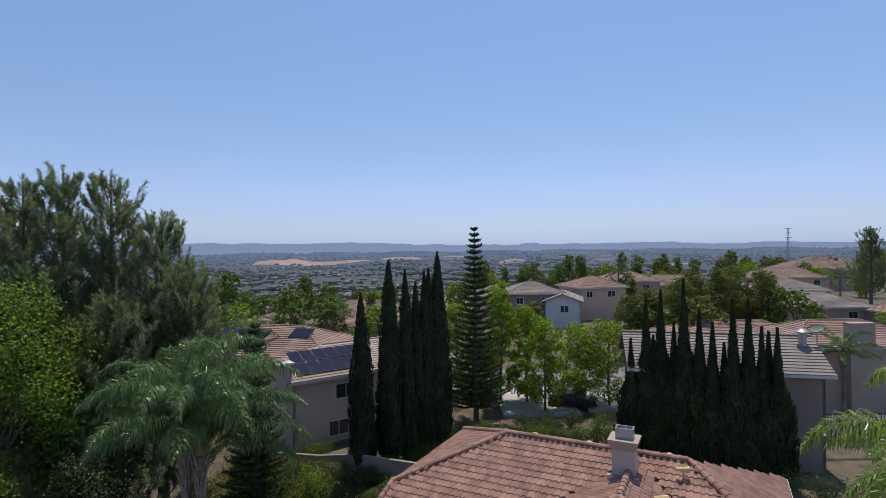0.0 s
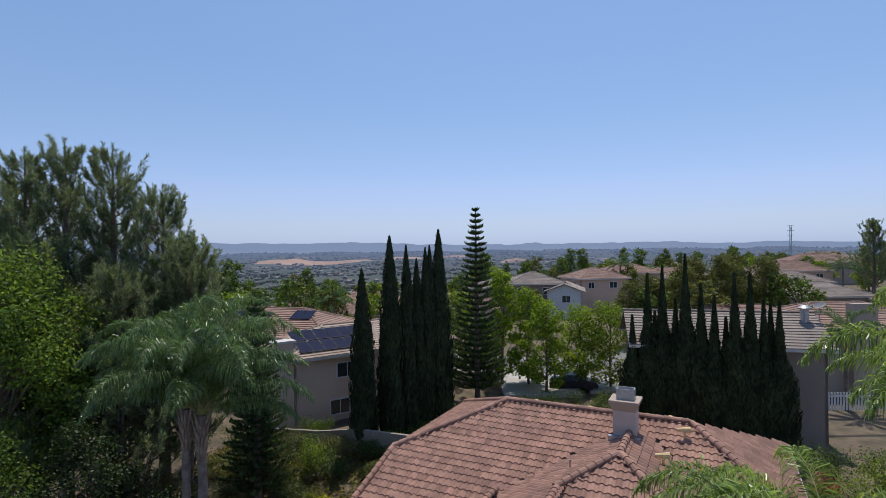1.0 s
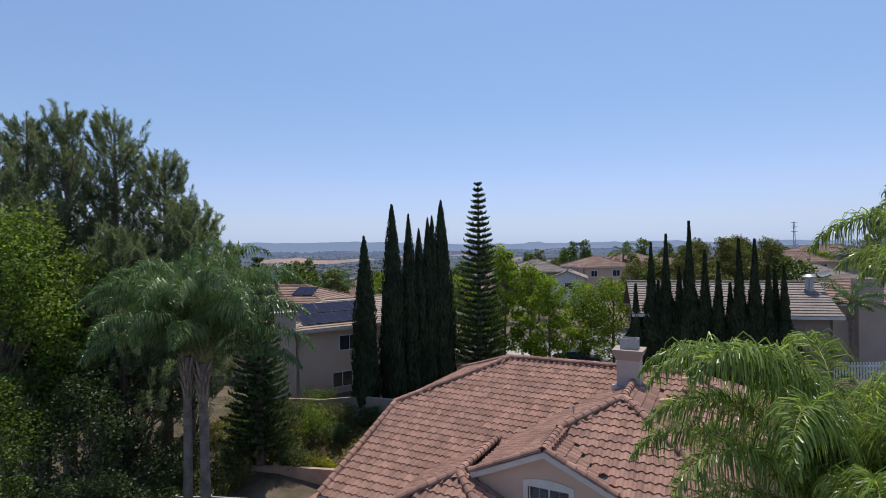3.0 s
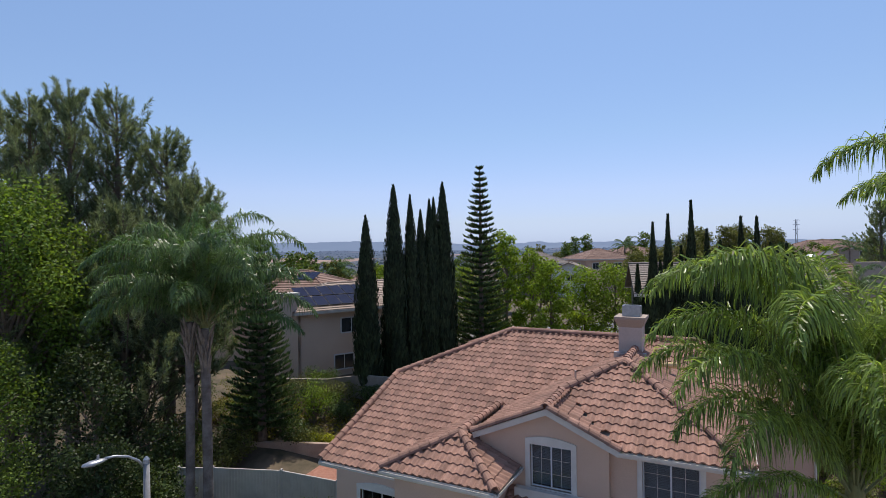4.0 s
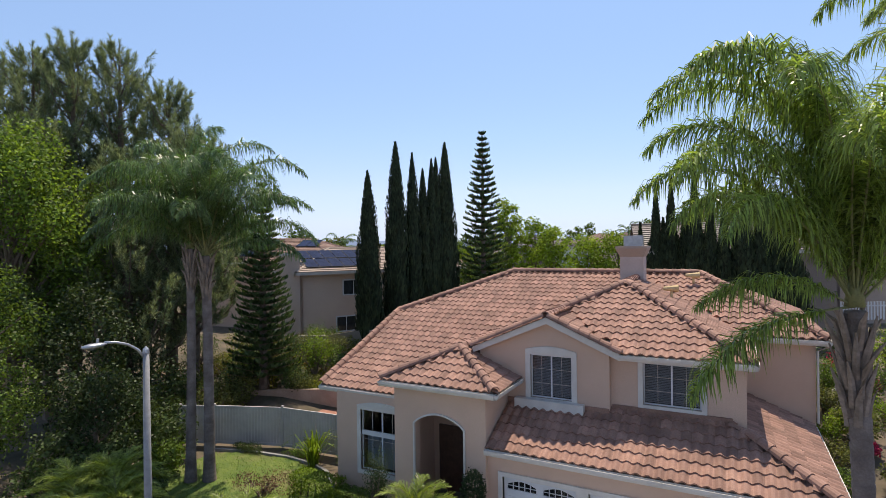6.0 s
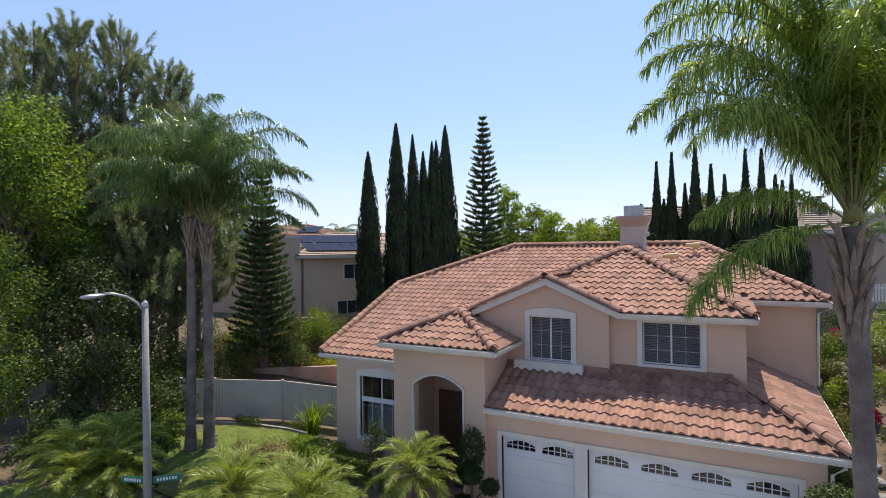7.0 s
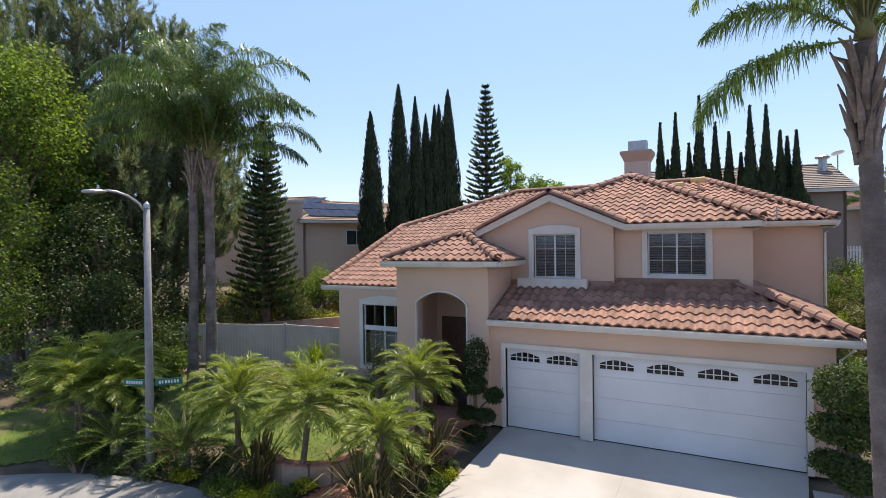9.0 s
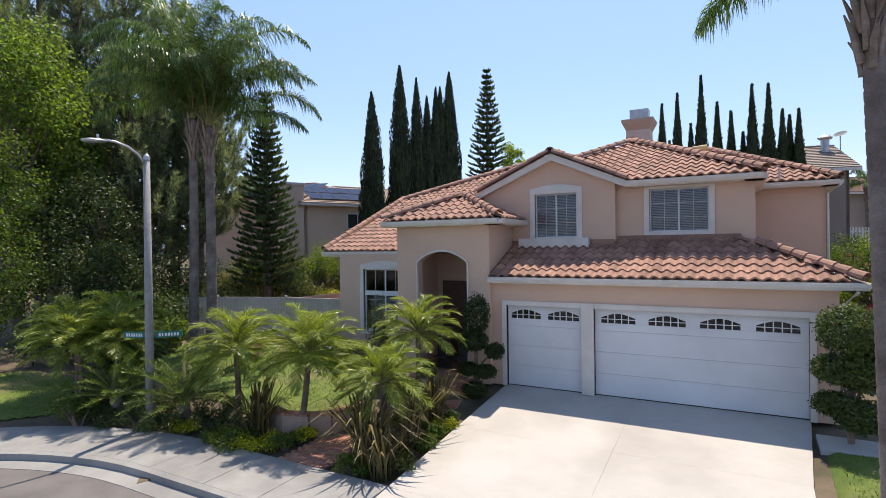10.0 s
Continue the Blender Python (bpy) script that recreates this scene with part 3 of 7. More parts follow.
# roof planes: outline, direction along the eave, plan direction up the slope
ROOFS = {
    "garage": [((-2.68, 18.15, 3.32), (6.40, 18.15, 3.32), (3.95, 20.45, 4.35), (-2.68, 20.45, 4.35))],
    "garage_side": [((6.40, 18.15, 3.32), (6.40, 25.0, 3.32), (4.40, 25.0, 4.16), (4.40, 20.45, 4.16), (3.95, 20.45, 4.35))],
    "entry": [((-6.40, 17.95, 5.09), (-2.30, 17.95, 5.09), (-4.35, 19.90, 5.95))],
    "entry_right": [((-2.30, 17.95, 5.09), (-2.30, 20.2, 5.06), (-4.35, 20.2, 5.95), (-4.35, 19.90, 5.95))],
    "entry_left": [((-6.40, 21.8, 5.06), (-6.40, 17.95, 5.09), (-4.35, 19.90, 5.95), (-4.35, 23.82, 5.95))],
    "main": [((-10.40, 19.60, 4.10), (-3.85, 19.60, 4.10), (-3.85, 23.93, 6.0), (0.55, 28.35, 7.94), (0.55, 28.9, 8.18), (-5.7, 28.9, 8.18), (-10.13, 24.9, 6.425))],
    "wing_left": [((-3.85, 23.95, 6.02), (-3.85, 19.98, 6.02), (-1.30, 19.98, 7.15), (-1.30, 22.28, 7.15), (0.55, 24.35, 7.98), (0.55, 28.35, 7.98))],
    "gable_right": [((0.97, 19.98, 6.15), (0.97, 20.10, 6.16), (-1.30, 22.28, 7.15), (-1.30, 19.98, 7.15))],
    "wing_front": [((0.97, 20.10, 6.17), (4.58, 20.10, 6.17), (0.55, 24.35, 8.03), (-1.40, 22.30, 7.16))],
    "wing_right": [((4.58, 20.10, 6.17), (4.58, 24.5, 6.15), (0.55, 28.55, 8.03), (0.55, 24.35, 8.03))],
    "main_right_front": [((4.58, 24.58, 6.28), (6.85, 24.58, 6.28), (2.85, 28.9, 8.18), (0.55, 28.9, 8.18), (0.55, 28.55, 8.03))],
    "main_right": [((6.85, 24.58, 6.28), (6.85, 33.9, 6.28), (2.85, 28.9, 8.18))],
    "rear": [((6.85, 33.9, 6.28), (-10.13, 33.2, 6.425), (-5.7, 28.9, 8.18), (2.85, 28.9, 8.18))],
    "main_left": [((-10.13, 33.2, 6.425), (-10.13, 24.9, 6.425), (-5.7, 28.9, 8.18))],
}
roof = part("roof", Geo(), UNDERLAY, house, "weathered red-brown clay S-tile roof")
deck = Geo()
for polys in ROOFS.values():
    for poly in polys:
        deck.prism([(p[0], p[1], p[2] - 0.03) for p in poly], 0.09)
part("roof_deck", deck, surface("roof_board", (0.26, 0.20, 0.165), (0.33, 0.26, 0.215), 2, 30, 0.9, 0.2, 0.005), roof, "painted roof boards under the tiles")

TILE_W, TILE_L = 0.285, 0.385


def tile_geo():
    """One S-shaped tile: a rolled sheet with a lip, its upper end tucked down."""
    g, n = Geo(), 9
    for s, lift in ((0.0, 0.05), (TILE_L * 1.12, 0.008)):
        for i in range(n):
            u = i / (n - 1)
            z = 0.031 * (1 - math.cos(2 * math.pi * u)) * (1.15 if 0.2 < u < 0.8 else 1.0)
            g.v.append((u * TILE_W * 1.02, s, z + lift))
    for i in range(n):
        v = g.v[i]
        g.v.append((v[0], 0.004, v[2] - 0.055))
    for i in range(n - 1):
        g.f.append([i, i + 1, n + i + 1, n + i])
        g.f.append([2 * n + i, 2 * n + i + 1, i + 1, i])
    return g


TILE = tile_geo()
TILE_MESH = mesh_of("roof_tile", TILE, CLAY, shade=False)


def plane_axes(poly):
    a, b = Vector(poly[0]), Vector(poly[1])
    n = Vector((0, 0, 0))
    for p, q in zip(poly, poly[1:] + poly[:1]):
        n += Vector(p).cross(Vector(q))
    n.normalize()
    if n.z < 0:
        n = -n
    e = n.cross(Vector((0, 0, 1)))
    e = -e.normalized() if e.length > 1e-6 else (b - a).normalized()
    u = n.cross(e)
    if u.z < 0:
        e, u = -e, -u
    return a, e, u, n


def tile_spots(poly, margin=0.05):
    """Matrices of the tiles on one roof plane."""
    a, e, u, n = plane_axes(poly)
    flat = [((Vector(p) - a).dot(e), (Vector(p) - a).dot(u)) for p in poly]
    s0, s1 = min(p[0] for p in flat), max(p[0] for p in flat)
    t0, t1 = min(p[1] for p in flat), max(p[1] for p in flat)

    def inside(x, y):
        c = False
        for (x0, y0), (x1, y1) in zip(flat, flat[1:] + flat[:1]):
            if (y0 > y) != (y1 > y) and x < (x1 - x0) * (y - y0) / (y1 - y0) + x0:
                c = not c
        return c
    out = []
    r = random.Random(len(poly) * 7 + int(s1 * 13))
    t, row = t0 - 0.05, 0
    while t < t1:
        s = s0 - TILE_W
        while s < s1 + TILE_W:
            if inside(s + TILE_W / 2, t + TILE_L * 0.5) or (inside(s + TILE_W / 2, t + 0.1) and t > t0):
                o = a + e * (s + r.uniform(-0.004, 0.004)) + u * (t + r.uniform(-0.008, 0.008)) + n * r.uniform(0.0, 0.008)
                out.append(Matrix.Translation(o) @ Matrix((e, u, n)).transposed().to_4x4() @ pose(0, 0, 0, 0, 0, r.uniform(-0.6, 0.6)))
            s += TILE_W
        t += TILE_L
        row += 1
    return out


def joined_tiles(geo, spots):
    for m in spots:
        geo.add([m @ Vector(v) for v in TILE.v], TILE.f)


def cap_row(geo, a, b, radius=0.14, piece=0.36):
    """Half-round cap tiles along a hip or ridge, each lapping the one below."""
    a, b = Vector(a), Vector(b)
    d = b - a
    n = max(1, round(d.length / piece))
    d.normalize()
    s = d.cross((0, 0, 1)).normalized()
    u = s.cross(d)
    step = (b - a).length / n
    for k in range(n):
        p, q = a + d * (k * step - 0.04), a + d * ((k + 1) * step)
        vs = []
        for o, r in ((p, radius * 1.16), (q, radius * 0.92), (p + d * 0.0, radius * 0.95)):
            for i in range(7):
                g = math.pi * i / 6
                vs.append(o + s * (r * math.cos(g)) + u * (r * math.sin(g) + 0.03))
        geo.add(vs, [(i, i + 1, 8 + i, 7 + i) for i in range(6)] + [(14 + i, 15 + i, i + 1, i) for i in range(6)])


near_tiles = tile_spots(ROOFS["garage"][0])
rest = Geo()
for key, polys in ROOFS.items():
    if key not in ("garage", "rear"):
        for poly in polys:
            joined_tiles(rest, tile_spots(poly))
joined_tiles(rest, near_tiles[300:])
part("tile_field", rest, CLAY, roof, "rows of lapped S-shaped clay tiles", kind="stuff")
caps = Geo()
for a, b in (((6.42, 18.13, 3.38), (4.40, 20.05, 4.24)), ((-6.42, 17.93, 5.15), (-4.35, 19.9, 6.0)), ((-2.28, 17.93, 5.15), (-4.35, 19.9, 6.0)), ((-4.35, 19.9, 6.0), (-4.35, 23.75, 6.0)),
             ((-1.30, 19.96, 7.20), (-1.35, 22.3, 7.21)), ((-1.40, 22.30, 7.21), (0.55, 24.35, 8.08)), ((4.60, 20.08, 6.22), (0.55, 24.35, 8.08)), ((0.55, 24.35, 8.08), (0.55, 28.8, 8.12)),
             ((-5.7, 28.9, 8.23), (2.85, 28.9, 8.23)), ((6.87, 24.56, 6.33), (2.85, 28.9, 8.23)), ((-10.13, 24.9, 6.47), (-5.7, 28.9, 8.23)), ((-10.13, 33.2, 6.47), (-5.7, 28.9, 8.23)),
             ((-10.40, 19.60, 4.15), (-10.13, 24.9, 6.47)), ((-3.90, 20.0, 6.06), (-1.32, 20.0, 7.2)), ((0.99, 20.0, 6.19), (-1.28, 20.0, 7.2))):
    cap_row(caps, a, b)
part("ridge_cap", caps, CLAY, roof, "half-round cap tiles along the hips and ridges", kind="stuff")
# yellow mortar at the vents and hip ends
for p in ((-4.3, 29.2, 8.2), (-1.6, 29.2, 8.2), (2.0, 29.2, 8.2), (-5.9, 29.2, 8.16)):
    part("ridge_vent", Geo().ball(p, 0.2, 10, 6, 0.75), MORTAR, roof, "yellow mortar ridge vent")
for x, y, z in ((2.0, 25.6, 7.45), (2.65, 27.9, 7.85)):
    v = Geo().tube([(x, y, z), (x, y, z + 0.28)], [0.05, 0.05]).tube([(x - 0.3, y - 0.1, z + 0.34), (x + 0.22, y + 0.08, z + 0.34)], [0.07, 0.14], 10)
    part("roof_vent", v, MORTAR, roof, "yellow vent hood on the tiles")
part("vent_pipe", Geo().tube([(-1.4, 24.4, 7.0), (-1.4, 24.4, 7.5)], [0.04, 0.04]), METAL, roof, "thin grey vent pipe")
part("vent_pipe", Geo().tube([(5.2, 24.3, 6.3), (5.2, 24.3, 6.75)], [0.03, 0.03]), METAL, roof, "thin grey vent pipe")


def eave_run(name, a, b, drop=0.17):
    """A white gutter with its fascia and lip along an eave."""
    a, b = Vector(a), Vector(b)
    d = (b - a).normalized()
    out = Vector((d.y, -d.x, 0))
    prof = [(0.0, 0.0), (0.0, -drop), (0.07, -drop), (0.11, -drop * 0.55), (0.12, -0.01), (0.10, -0.01), (0.09, -0.06)]
    g = Geo()
    vs = [p + out * o + Vector((0, 0, h)) for p in (a, b) for o, h in prof]
    n = len(prof)
    g.add(vs, [(i, i + 1, n + i + 1, n + i) for i in range(n - 1)] + [tuple(range(n)), tuple(range(2 * n - 1, n - 1, -1))])
    g.prism([tuple(a + Vector((0, 0, -drop + 0.01))), tuple(b + Vector((0, 0, -drop + 0.01))), tuple(b - out * 0.46 + Vector((0, 0, -drop + 0.01))), tuple(a - out * 0.46 + Vector((0, 0, -drop + 0.01)))], 0.03)
    return part(name, g, TRIM, house, "off-white rain gutter and soffit")


for a, b in (((-2.68, 18.11, 3.30), (6.44, 18.11, 3.30)), ((-6.44, 17.91, 5.07), (-2.26, 17.91, 5.07)), ((-2.26, 17.91, 5.07), (-2.26, 20.18, 5.07)), ((-10.45, 19.56, 4.08), (-6.06, 19.56, 4.08)),
             ((0.99, 20.07, 6.15), (4.60, 20.07, 6.15)), ((4.60, 20.07, 6.15), (4.60, 24.4, 6.15)), ((4.64, 24.55, 6.26), (6.87, 24.55, 6.26)), ((6.44, 18.11, 3.30), (6.44, 24.9, 3.30)), ((6.87, 24.55, 6.26), (6.87, 33.9, 6.26))):
    eave_run("gutter", a, b)
for a, b in (((-3.92, 20.0, 5.93), (-1.26, 20.0, 7.095)), ((1.02, 20.004, 6.06), (-1.34, 20.004, 7.095)), ((-10.47, 19.58, 3.98), (-10.2, 24.9, 6.3))):
    part("barge_board", Geo().beam(a, b, 0.06, 0.19), TRIM, house, "off-white board under the roof edge")
part("gable_soffit", Geo().prism([(-3.9, 20.02, 5.86), (-1.3, 20.02, 6.98), (-1.3, 20.2, 6.98), (-3.9, 20.2, 5.86)], 0.02).prism([(-1.3, 20.02, 6.98), (1.0, 20.02, 5.98), (1.0, 20.2, 5.98), (-1.3, 20.2, 6.98)], 0.02), TRIM, house)
part("downspout", Geo().tube([(6.88, 24.5, 6.08), (6.6, 24.93, 5.85), (6.6, 24.93, 3.4)], [0.04] * 3, 6), TRIM, house, "off-white downspout")
part("downspout", Geo().tube([(6.3, 18.05, 3.1), (6.08, 18.34, 2.8), (6.08, 18.34, 0.1)], [0.04] * 3, 6), TRIM, house, "off-white downspout")


def window(x0, x1, z0, z1, y, cols, rows, trim, slats=True, arch=0.0, sill=True):
    """A slider window in a wall: surround, frame, muntins, panes and blinds."""
    w = part("window", Geo().box(x0 - trim, y - 0.05, z0 - trim, x0, y + 0.06, z1 + trim).box(x1, y - 0.05, z0 - trim, x1 + trim, y + 0.06, z1 + trim)
             .box(x0, y - 0.05, z1, x1, y + 0.06, z1 + trim).box(x0, y - 0.05, z0 - trim, x1, y + 0.06, z0), TRIM, house, "white-framed window with a raised surround")
    if arch:
        n = 10
        g = Geo()
        pts = [(x0 - trim + (x1 - x0 + 2 * trim) * i / n, z1 + trim + arch * math.sin(math.pi * i / n)) for i in range(n + 1)]
        for (a, za), (b, zb) in zip(pts, pts[1:]):
            g.add([(a, y - 0.05, z1 + trim), (b, y - 0.05, z1 + trim), (b, y - 0.05, zb), (a, y - 0.05, za), (a, y + 0.0, z1 + trim), (b, y, z1 + trim), (b, y, zb), (a, y, za)],
                  [(0, 1, 2, 3), (3, 2, 6, 7), (0, 4, 5, 1)])
        part("arched_head", g, TRIM, w)
    f = Geo().box(x0, y + 0.08, z0, x0 + 0.04, y + 0.13, z1).box(x1 - 0.04, y + 0.08, z0, x1, y + 0.13, z1).box(x0 + 0.04, y + 0.08, z0, x1 - 0.04, y + 0.13, z0 + 0.04).box(x0 + 0.04, y + 0.08, z1 - 0.04, x1 - 0.04, y + 0.13, z1)
    part("frame", f, WHITE, w)
    mid = (x0 + x1) / 2
    part("meeting_rail", Geo().box(mid - 0.025, y + 0.075, z0 + 0.04, mid + 0.025, y + 0.125, z1 - 0.04), WHITE, w)
    for i, (a, b) in enumerate(((x0 + 0.04, mid - 0.025), (mid + 0.025, x1 - 0.04))):
        pane = part("pane", Geo().box(a, y + 0.10, z0 + 0.04, b, y + 0.106, z1 - 0.04), GLASS, w)
        g = Geo()
        for c in range(1, cols):
            x = a + (b - a) * c / cols
            g.box(x - 0.006, y + 0.09, z0 + 0.04, x + 0.006, y + 0.099, z1 - 0.04)
        for k in range(1, rows):
            z = z0 + (z1 - z0) * k / rows
            g.box(a, y + 0.088, z - 0.006, b, y + 0.097, z + 0.006)
        part("muntin", g, TRIM, w)
    if slats:
        g = Geo()
        z = z0 + 0.06
        while z < z1 - 0.04:
            g.add([(x0 + 0.04, y + 0.16, z), (x1 - 0.04, y + 0.16, z), (x1 - 0.04, y + 0.195, z + 0.03), (x0 + 0.04, y + 0.195, z + 0.03)], [(0, 1, 2, 3)])
            z += 0.05
        part("blind", g, BLIND, w, "half-shut horizontal blind")
    return w


window(*W1, 20.2, 2, 3, 0.17, arch=0.13)
part("sill_box", Geo().box(-2.38, 19.9, 4.16, -0.1, 20.14, 4.46), TRIM, house, "deep stucco sill below the gable window")
window(*W2, 20.45, 2, 3, 0.15)
lw = window(*W3, 19.45, 2, 2, 0.16, slats=False, arch=0.16)
part("transom", Geo().box(W3[0], 19.50, 2.45, W3[1], 19.58, 2.62), WHITE, lw)
part("curtain", Geo().box(W3[0] + 0.1, 19.75, 1.2, W3[1] - 0.1, 19.77, 2.4), BLIND, lw)

# garage doors


def garage_door(x0, x1, lights):
    d = part("garage_door", Geo(), WHITE, house, "white sectional garage door with arched lights")
    z0, z1, n = 0.02, 2.43, 4
    for k in range(n):
        a, b = z0 + (z1 - z0) * k / n, z0 + (z1 - z0) * (k + 1) / n - 0.005
        g = Geo()
        if k < n - 1:
            g.box(x0, 18.52, a, x1, 18.57, b)
        else:
            w = (x1 - x0) / lights
            holes = [(x0 + (i + 0.5) * w - 0.46, x0 + (i + 0.5) * w + 0.46, a + 0.21, a + 0.49) for i in range(lights)]
            g.box(x0, 18.52, a, x1, 18.57, a + 0.208)
            part("top_rail", Geo().box(x0, 18.52, a + 0.492, x1, 18.57, b), WHITE, d)
            ends = [x0] + [v for h in holes for v in h[:2]] + [x1]
            for u, v in zip(ends[::2], ends[1::2]):
                part("stile", Geo().box(u, 18.52, a + 0.21, v, 18.57, a + 0.49), WHITE, d)
        part("section", g, WHITE, d)
    w = (x1 - x0) / lights
    a = z0 + (z1 - z0) * 3 / 4
    for i in range(lights):
        c = x0 + (i + 0.5) * w
        u, v, p, q = c - 0.46, c + 0.46, a + 0.21, a + 0.49
        part("light", Geo().box(u, 18.545, p, v, 18.55, q), GLASS, d, "dark arched glass light")
        g = Geo()
        m = 12
        top = [(u + (v - u) * k / m, q - 0.13 + 0.12 * math.sin(math.pi * k / m)) for k in range(m + 1)]
        for (s, zs_), (t, zt) in zip(top, top[1:]):
            g.add([(s, 18.525, zs_), (t, 18.525, zt), (t, 18.525, q), (s, 18.525, q)], [(0, 1, 2, 3)])
        for k in range(1, 5):
            x = u + (v - u) * k / 5
            g.box(x - 0.014, 18.52, p, x + 0.014, 18.54, q - 0.02)
        g.box(u, 18.521, p + 0.105, v, 18.539, p + 0.125)
        part("light_grille", g, WHITE, d)
    # near-black sheet in place of the garage's darkness behind the lights
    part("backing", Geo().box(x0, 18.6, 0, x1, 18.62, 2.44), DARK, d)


garage_door(-2.22, 0.05, 2)
garage_door(0.40, 5.42, 4)
part("garage_trim", Geo().box(-2.36, 18.35, 0, -2.22, 18.52, 2.58).box(5.42, 18.35, 0, 5.56, 18.52, 2.58).box(-2.22, 18.35, 2.44, 0.05, 18.52, 2.58).box(0.40, 18.35, 2.44, 5.42, 18.52, 2.58).box(0.05, 18.33, 0, 0.40, 18.55, 2.58), TRIM, house, "off-white trim round the garage doors")

# arch trim, porch and door
n = 16
pts = [(-5.27, 0.0)] + [(-5.27 + 1.85 * i / n, 3.72 + 0.38 * math.sin(math.pi * i / n) ** 0.75) for i in range(n + 1)] + [(-3.42, 0.0)]
g = Geo()
for (a, za), (b, zb) in zip(pts, pts[1:]):
    g.beam((a, 18.2, za), (b, 18.2, zb), 0.05, 0.09, (0, 1, 0))
part("arch_trim", g, TRIM, house)
part("front_door", Geo().box(-5.5, 20.35, 0.1, -4.4, 20.42, 3.0), surface("dark_wood", (0.07, 0.035, 0.025), (0.12, 0.06, 0.04), 4, 60, 0.5, 0.3, 0.004), house, "dark wooden front door in the porch")
part("porch_wall", Geo().box(-6.0, 20.42, 0, -2.7, 20.6, 4.9), STUCCO, house)
part("porch_ceiling", Geo().box(-5.75, 18.57, 4.55, -2.95, 20.42, 4.65), STUCCO, house)
part("porch_floor", Geo().box(-5.75, 18.1, -0.3, -2.95, 20.42, 0.1), BRICK, house, "red brick porch floor")
part("wall_lantern", Geo().box(-3.62, 18.75, 2.95, -3.44, 18.95, 3.3).box(-3.58, 18.8, 3.3, -3.48, 18.9, 3.4), BLACK, house, "black porch lantern")

# chimney
chimney = part("chimney", Geo().box(-0.12, 26.75, 6.6, 0.82, 27.65, 9.0), surface("chimney_stucco", (0.50, 0.41, 0.36), (0.58, 0.48, 0.43), 1.2, 60, 0.9, 0.4, 0.006), house, "pale stucco chimney with a stepped cap")
part("chimney_cap", Geo().add([(-0.12, 26.75, 9.0), (0.82, 26.75, 9.0), (0.82, 27.65, 9.0), (-0.12, 27.65, 9.0), (-0.28, 26.6, 9.35), (0.98, 26.6, 9.35), (0.98, 27.8, 9.35), (-0.28, 27.8, 9.35)],
                               [(0, 1, 5, 4), (1, 2, 6, 5), (2, 3, 7, 6), (3, 0, 4, 7), (4, 5, 6, 7)]).box(-0.28, 26.6, 9.352, 0.98, 27.8, 9.45), STUCCO_PALE, chimney)
flue = Geo()
flue.box(0.0, 26.95, 9.452, 0.74, 26.99, 9.9).box(0.0, 27.41, 9.452, 0.74, 27.45, 9.9).box(0.0, 26.99, 9.452, 0.04, 27.41, 9.9).box(0.70, 26.99, 9.452, 0.74, 27.41, 9.9).ball((0.37, 27.2, 9.6), 0.16)
part("flue_shroud", flue, METAL, chimney, "grey sheet-metal chimney shroud")
part("flashing", Geo().box(-0.3, 26.55, 7.72, 1.0, 26.75, 7.95), METAL, chimney)

# ---- palms ----


def frond_geo(length, elev, bend, n, leaf, width, seed, rise=0.35, hang=0.9, start=0.2, twist=0.0, power=2.0, ragged=0.15, rib_r=0.03, fwd=0.45):
    """A feather leaf growing along +x at so many degrees above level: the rib bends down, and leaflets lift off it and hang."""
    r = rng(seed)
    rib, leaves = Geo(), Geo()
    k = 22
    pts, p = [], Vector((0, 0, 0))
    for i in range(k + 1):
        pts.append(tuple(p))
        s = (i + 0.5) / k
        a = radians(elev) - radians(bend) * s ** power
        p = p + Vector((math.cos(a), twist * s * s, math.sin(a))) * (length / k)
    rib.tube(pts, [rib_r * (1 - 0.85 * i / k) for i in range(k + 1)], 5)
    P = np.array(pts)
    m = 2 * n
    s = np.repeat(np.linspace(start, 0.99, n), 2) + r.uniform(-0.5, 0.5, m) / n
    s = np.clip(s, start, 0.995)
    side = np.tile([1.0, -1.0], n)
    f = s * k
    i0 = np.clip(f.astype(int), 0, k - 1)
    w = (f - i0)[:, None]
    c = P[i0] * (1 - w) + P[i0 + 1] * w
    d = unit(P[i0 + 1] - P[i0])
    lat = np.stack([np.zeros(m), side, np.zeros(m)], 1)
    up = unit(np.cross(d, np.cross([0, 0, 1.0], d) + 1e-6))
    prof = np.clip((s - start) / 0.18, 0.35, 1) * np.clip((1.06 - s) / 0.3, 0.3, 1)
    ln = leaf * prof * r.uniform(0.75, 1.12, m)
    out = unit(lat * r.uniform(0.45, 0.95, (m, 1)) + d * fwd + up * (rise * r.uniform(-0.6, 2.4, (m, 1))) + r.normal(size=(m, 3)) * ragged)
    down = np.array([0, 0, -1.0])
    h = (hang * r.uniform(0.75, 1.15, m))[:, None]
    wd = unit(np.cross(out, r.normal(size=(m, 3)) * 0.5 + np.array([0, 0, 1.0]))) * width
    row, dirn_, last = [c], out, c
    for step, pull in ((0.2, 0.04), (0.25, 0.55), (0.3, 1.1), (0.25, 1.5)):
        dirn_ = unit(dirn_ + down * (h * pull) + r.normal(size=(m, 3)) * 0.05)
        last = last + dirn_ * (ln * step)[:, None]
        row.append(last)
    wide = (0.45, 1.0, 0.95, 0.6, 0.06)
    for q in range(4):
        a, b = wd * wide[q] * 0.5, wd * wide[q + 1] * 0.5
        leaves.quads(np.stack([row[q] - a, row[q] + a, row[q + 1] + b, row[q + 1] - b], 1))
    return rib, leaves


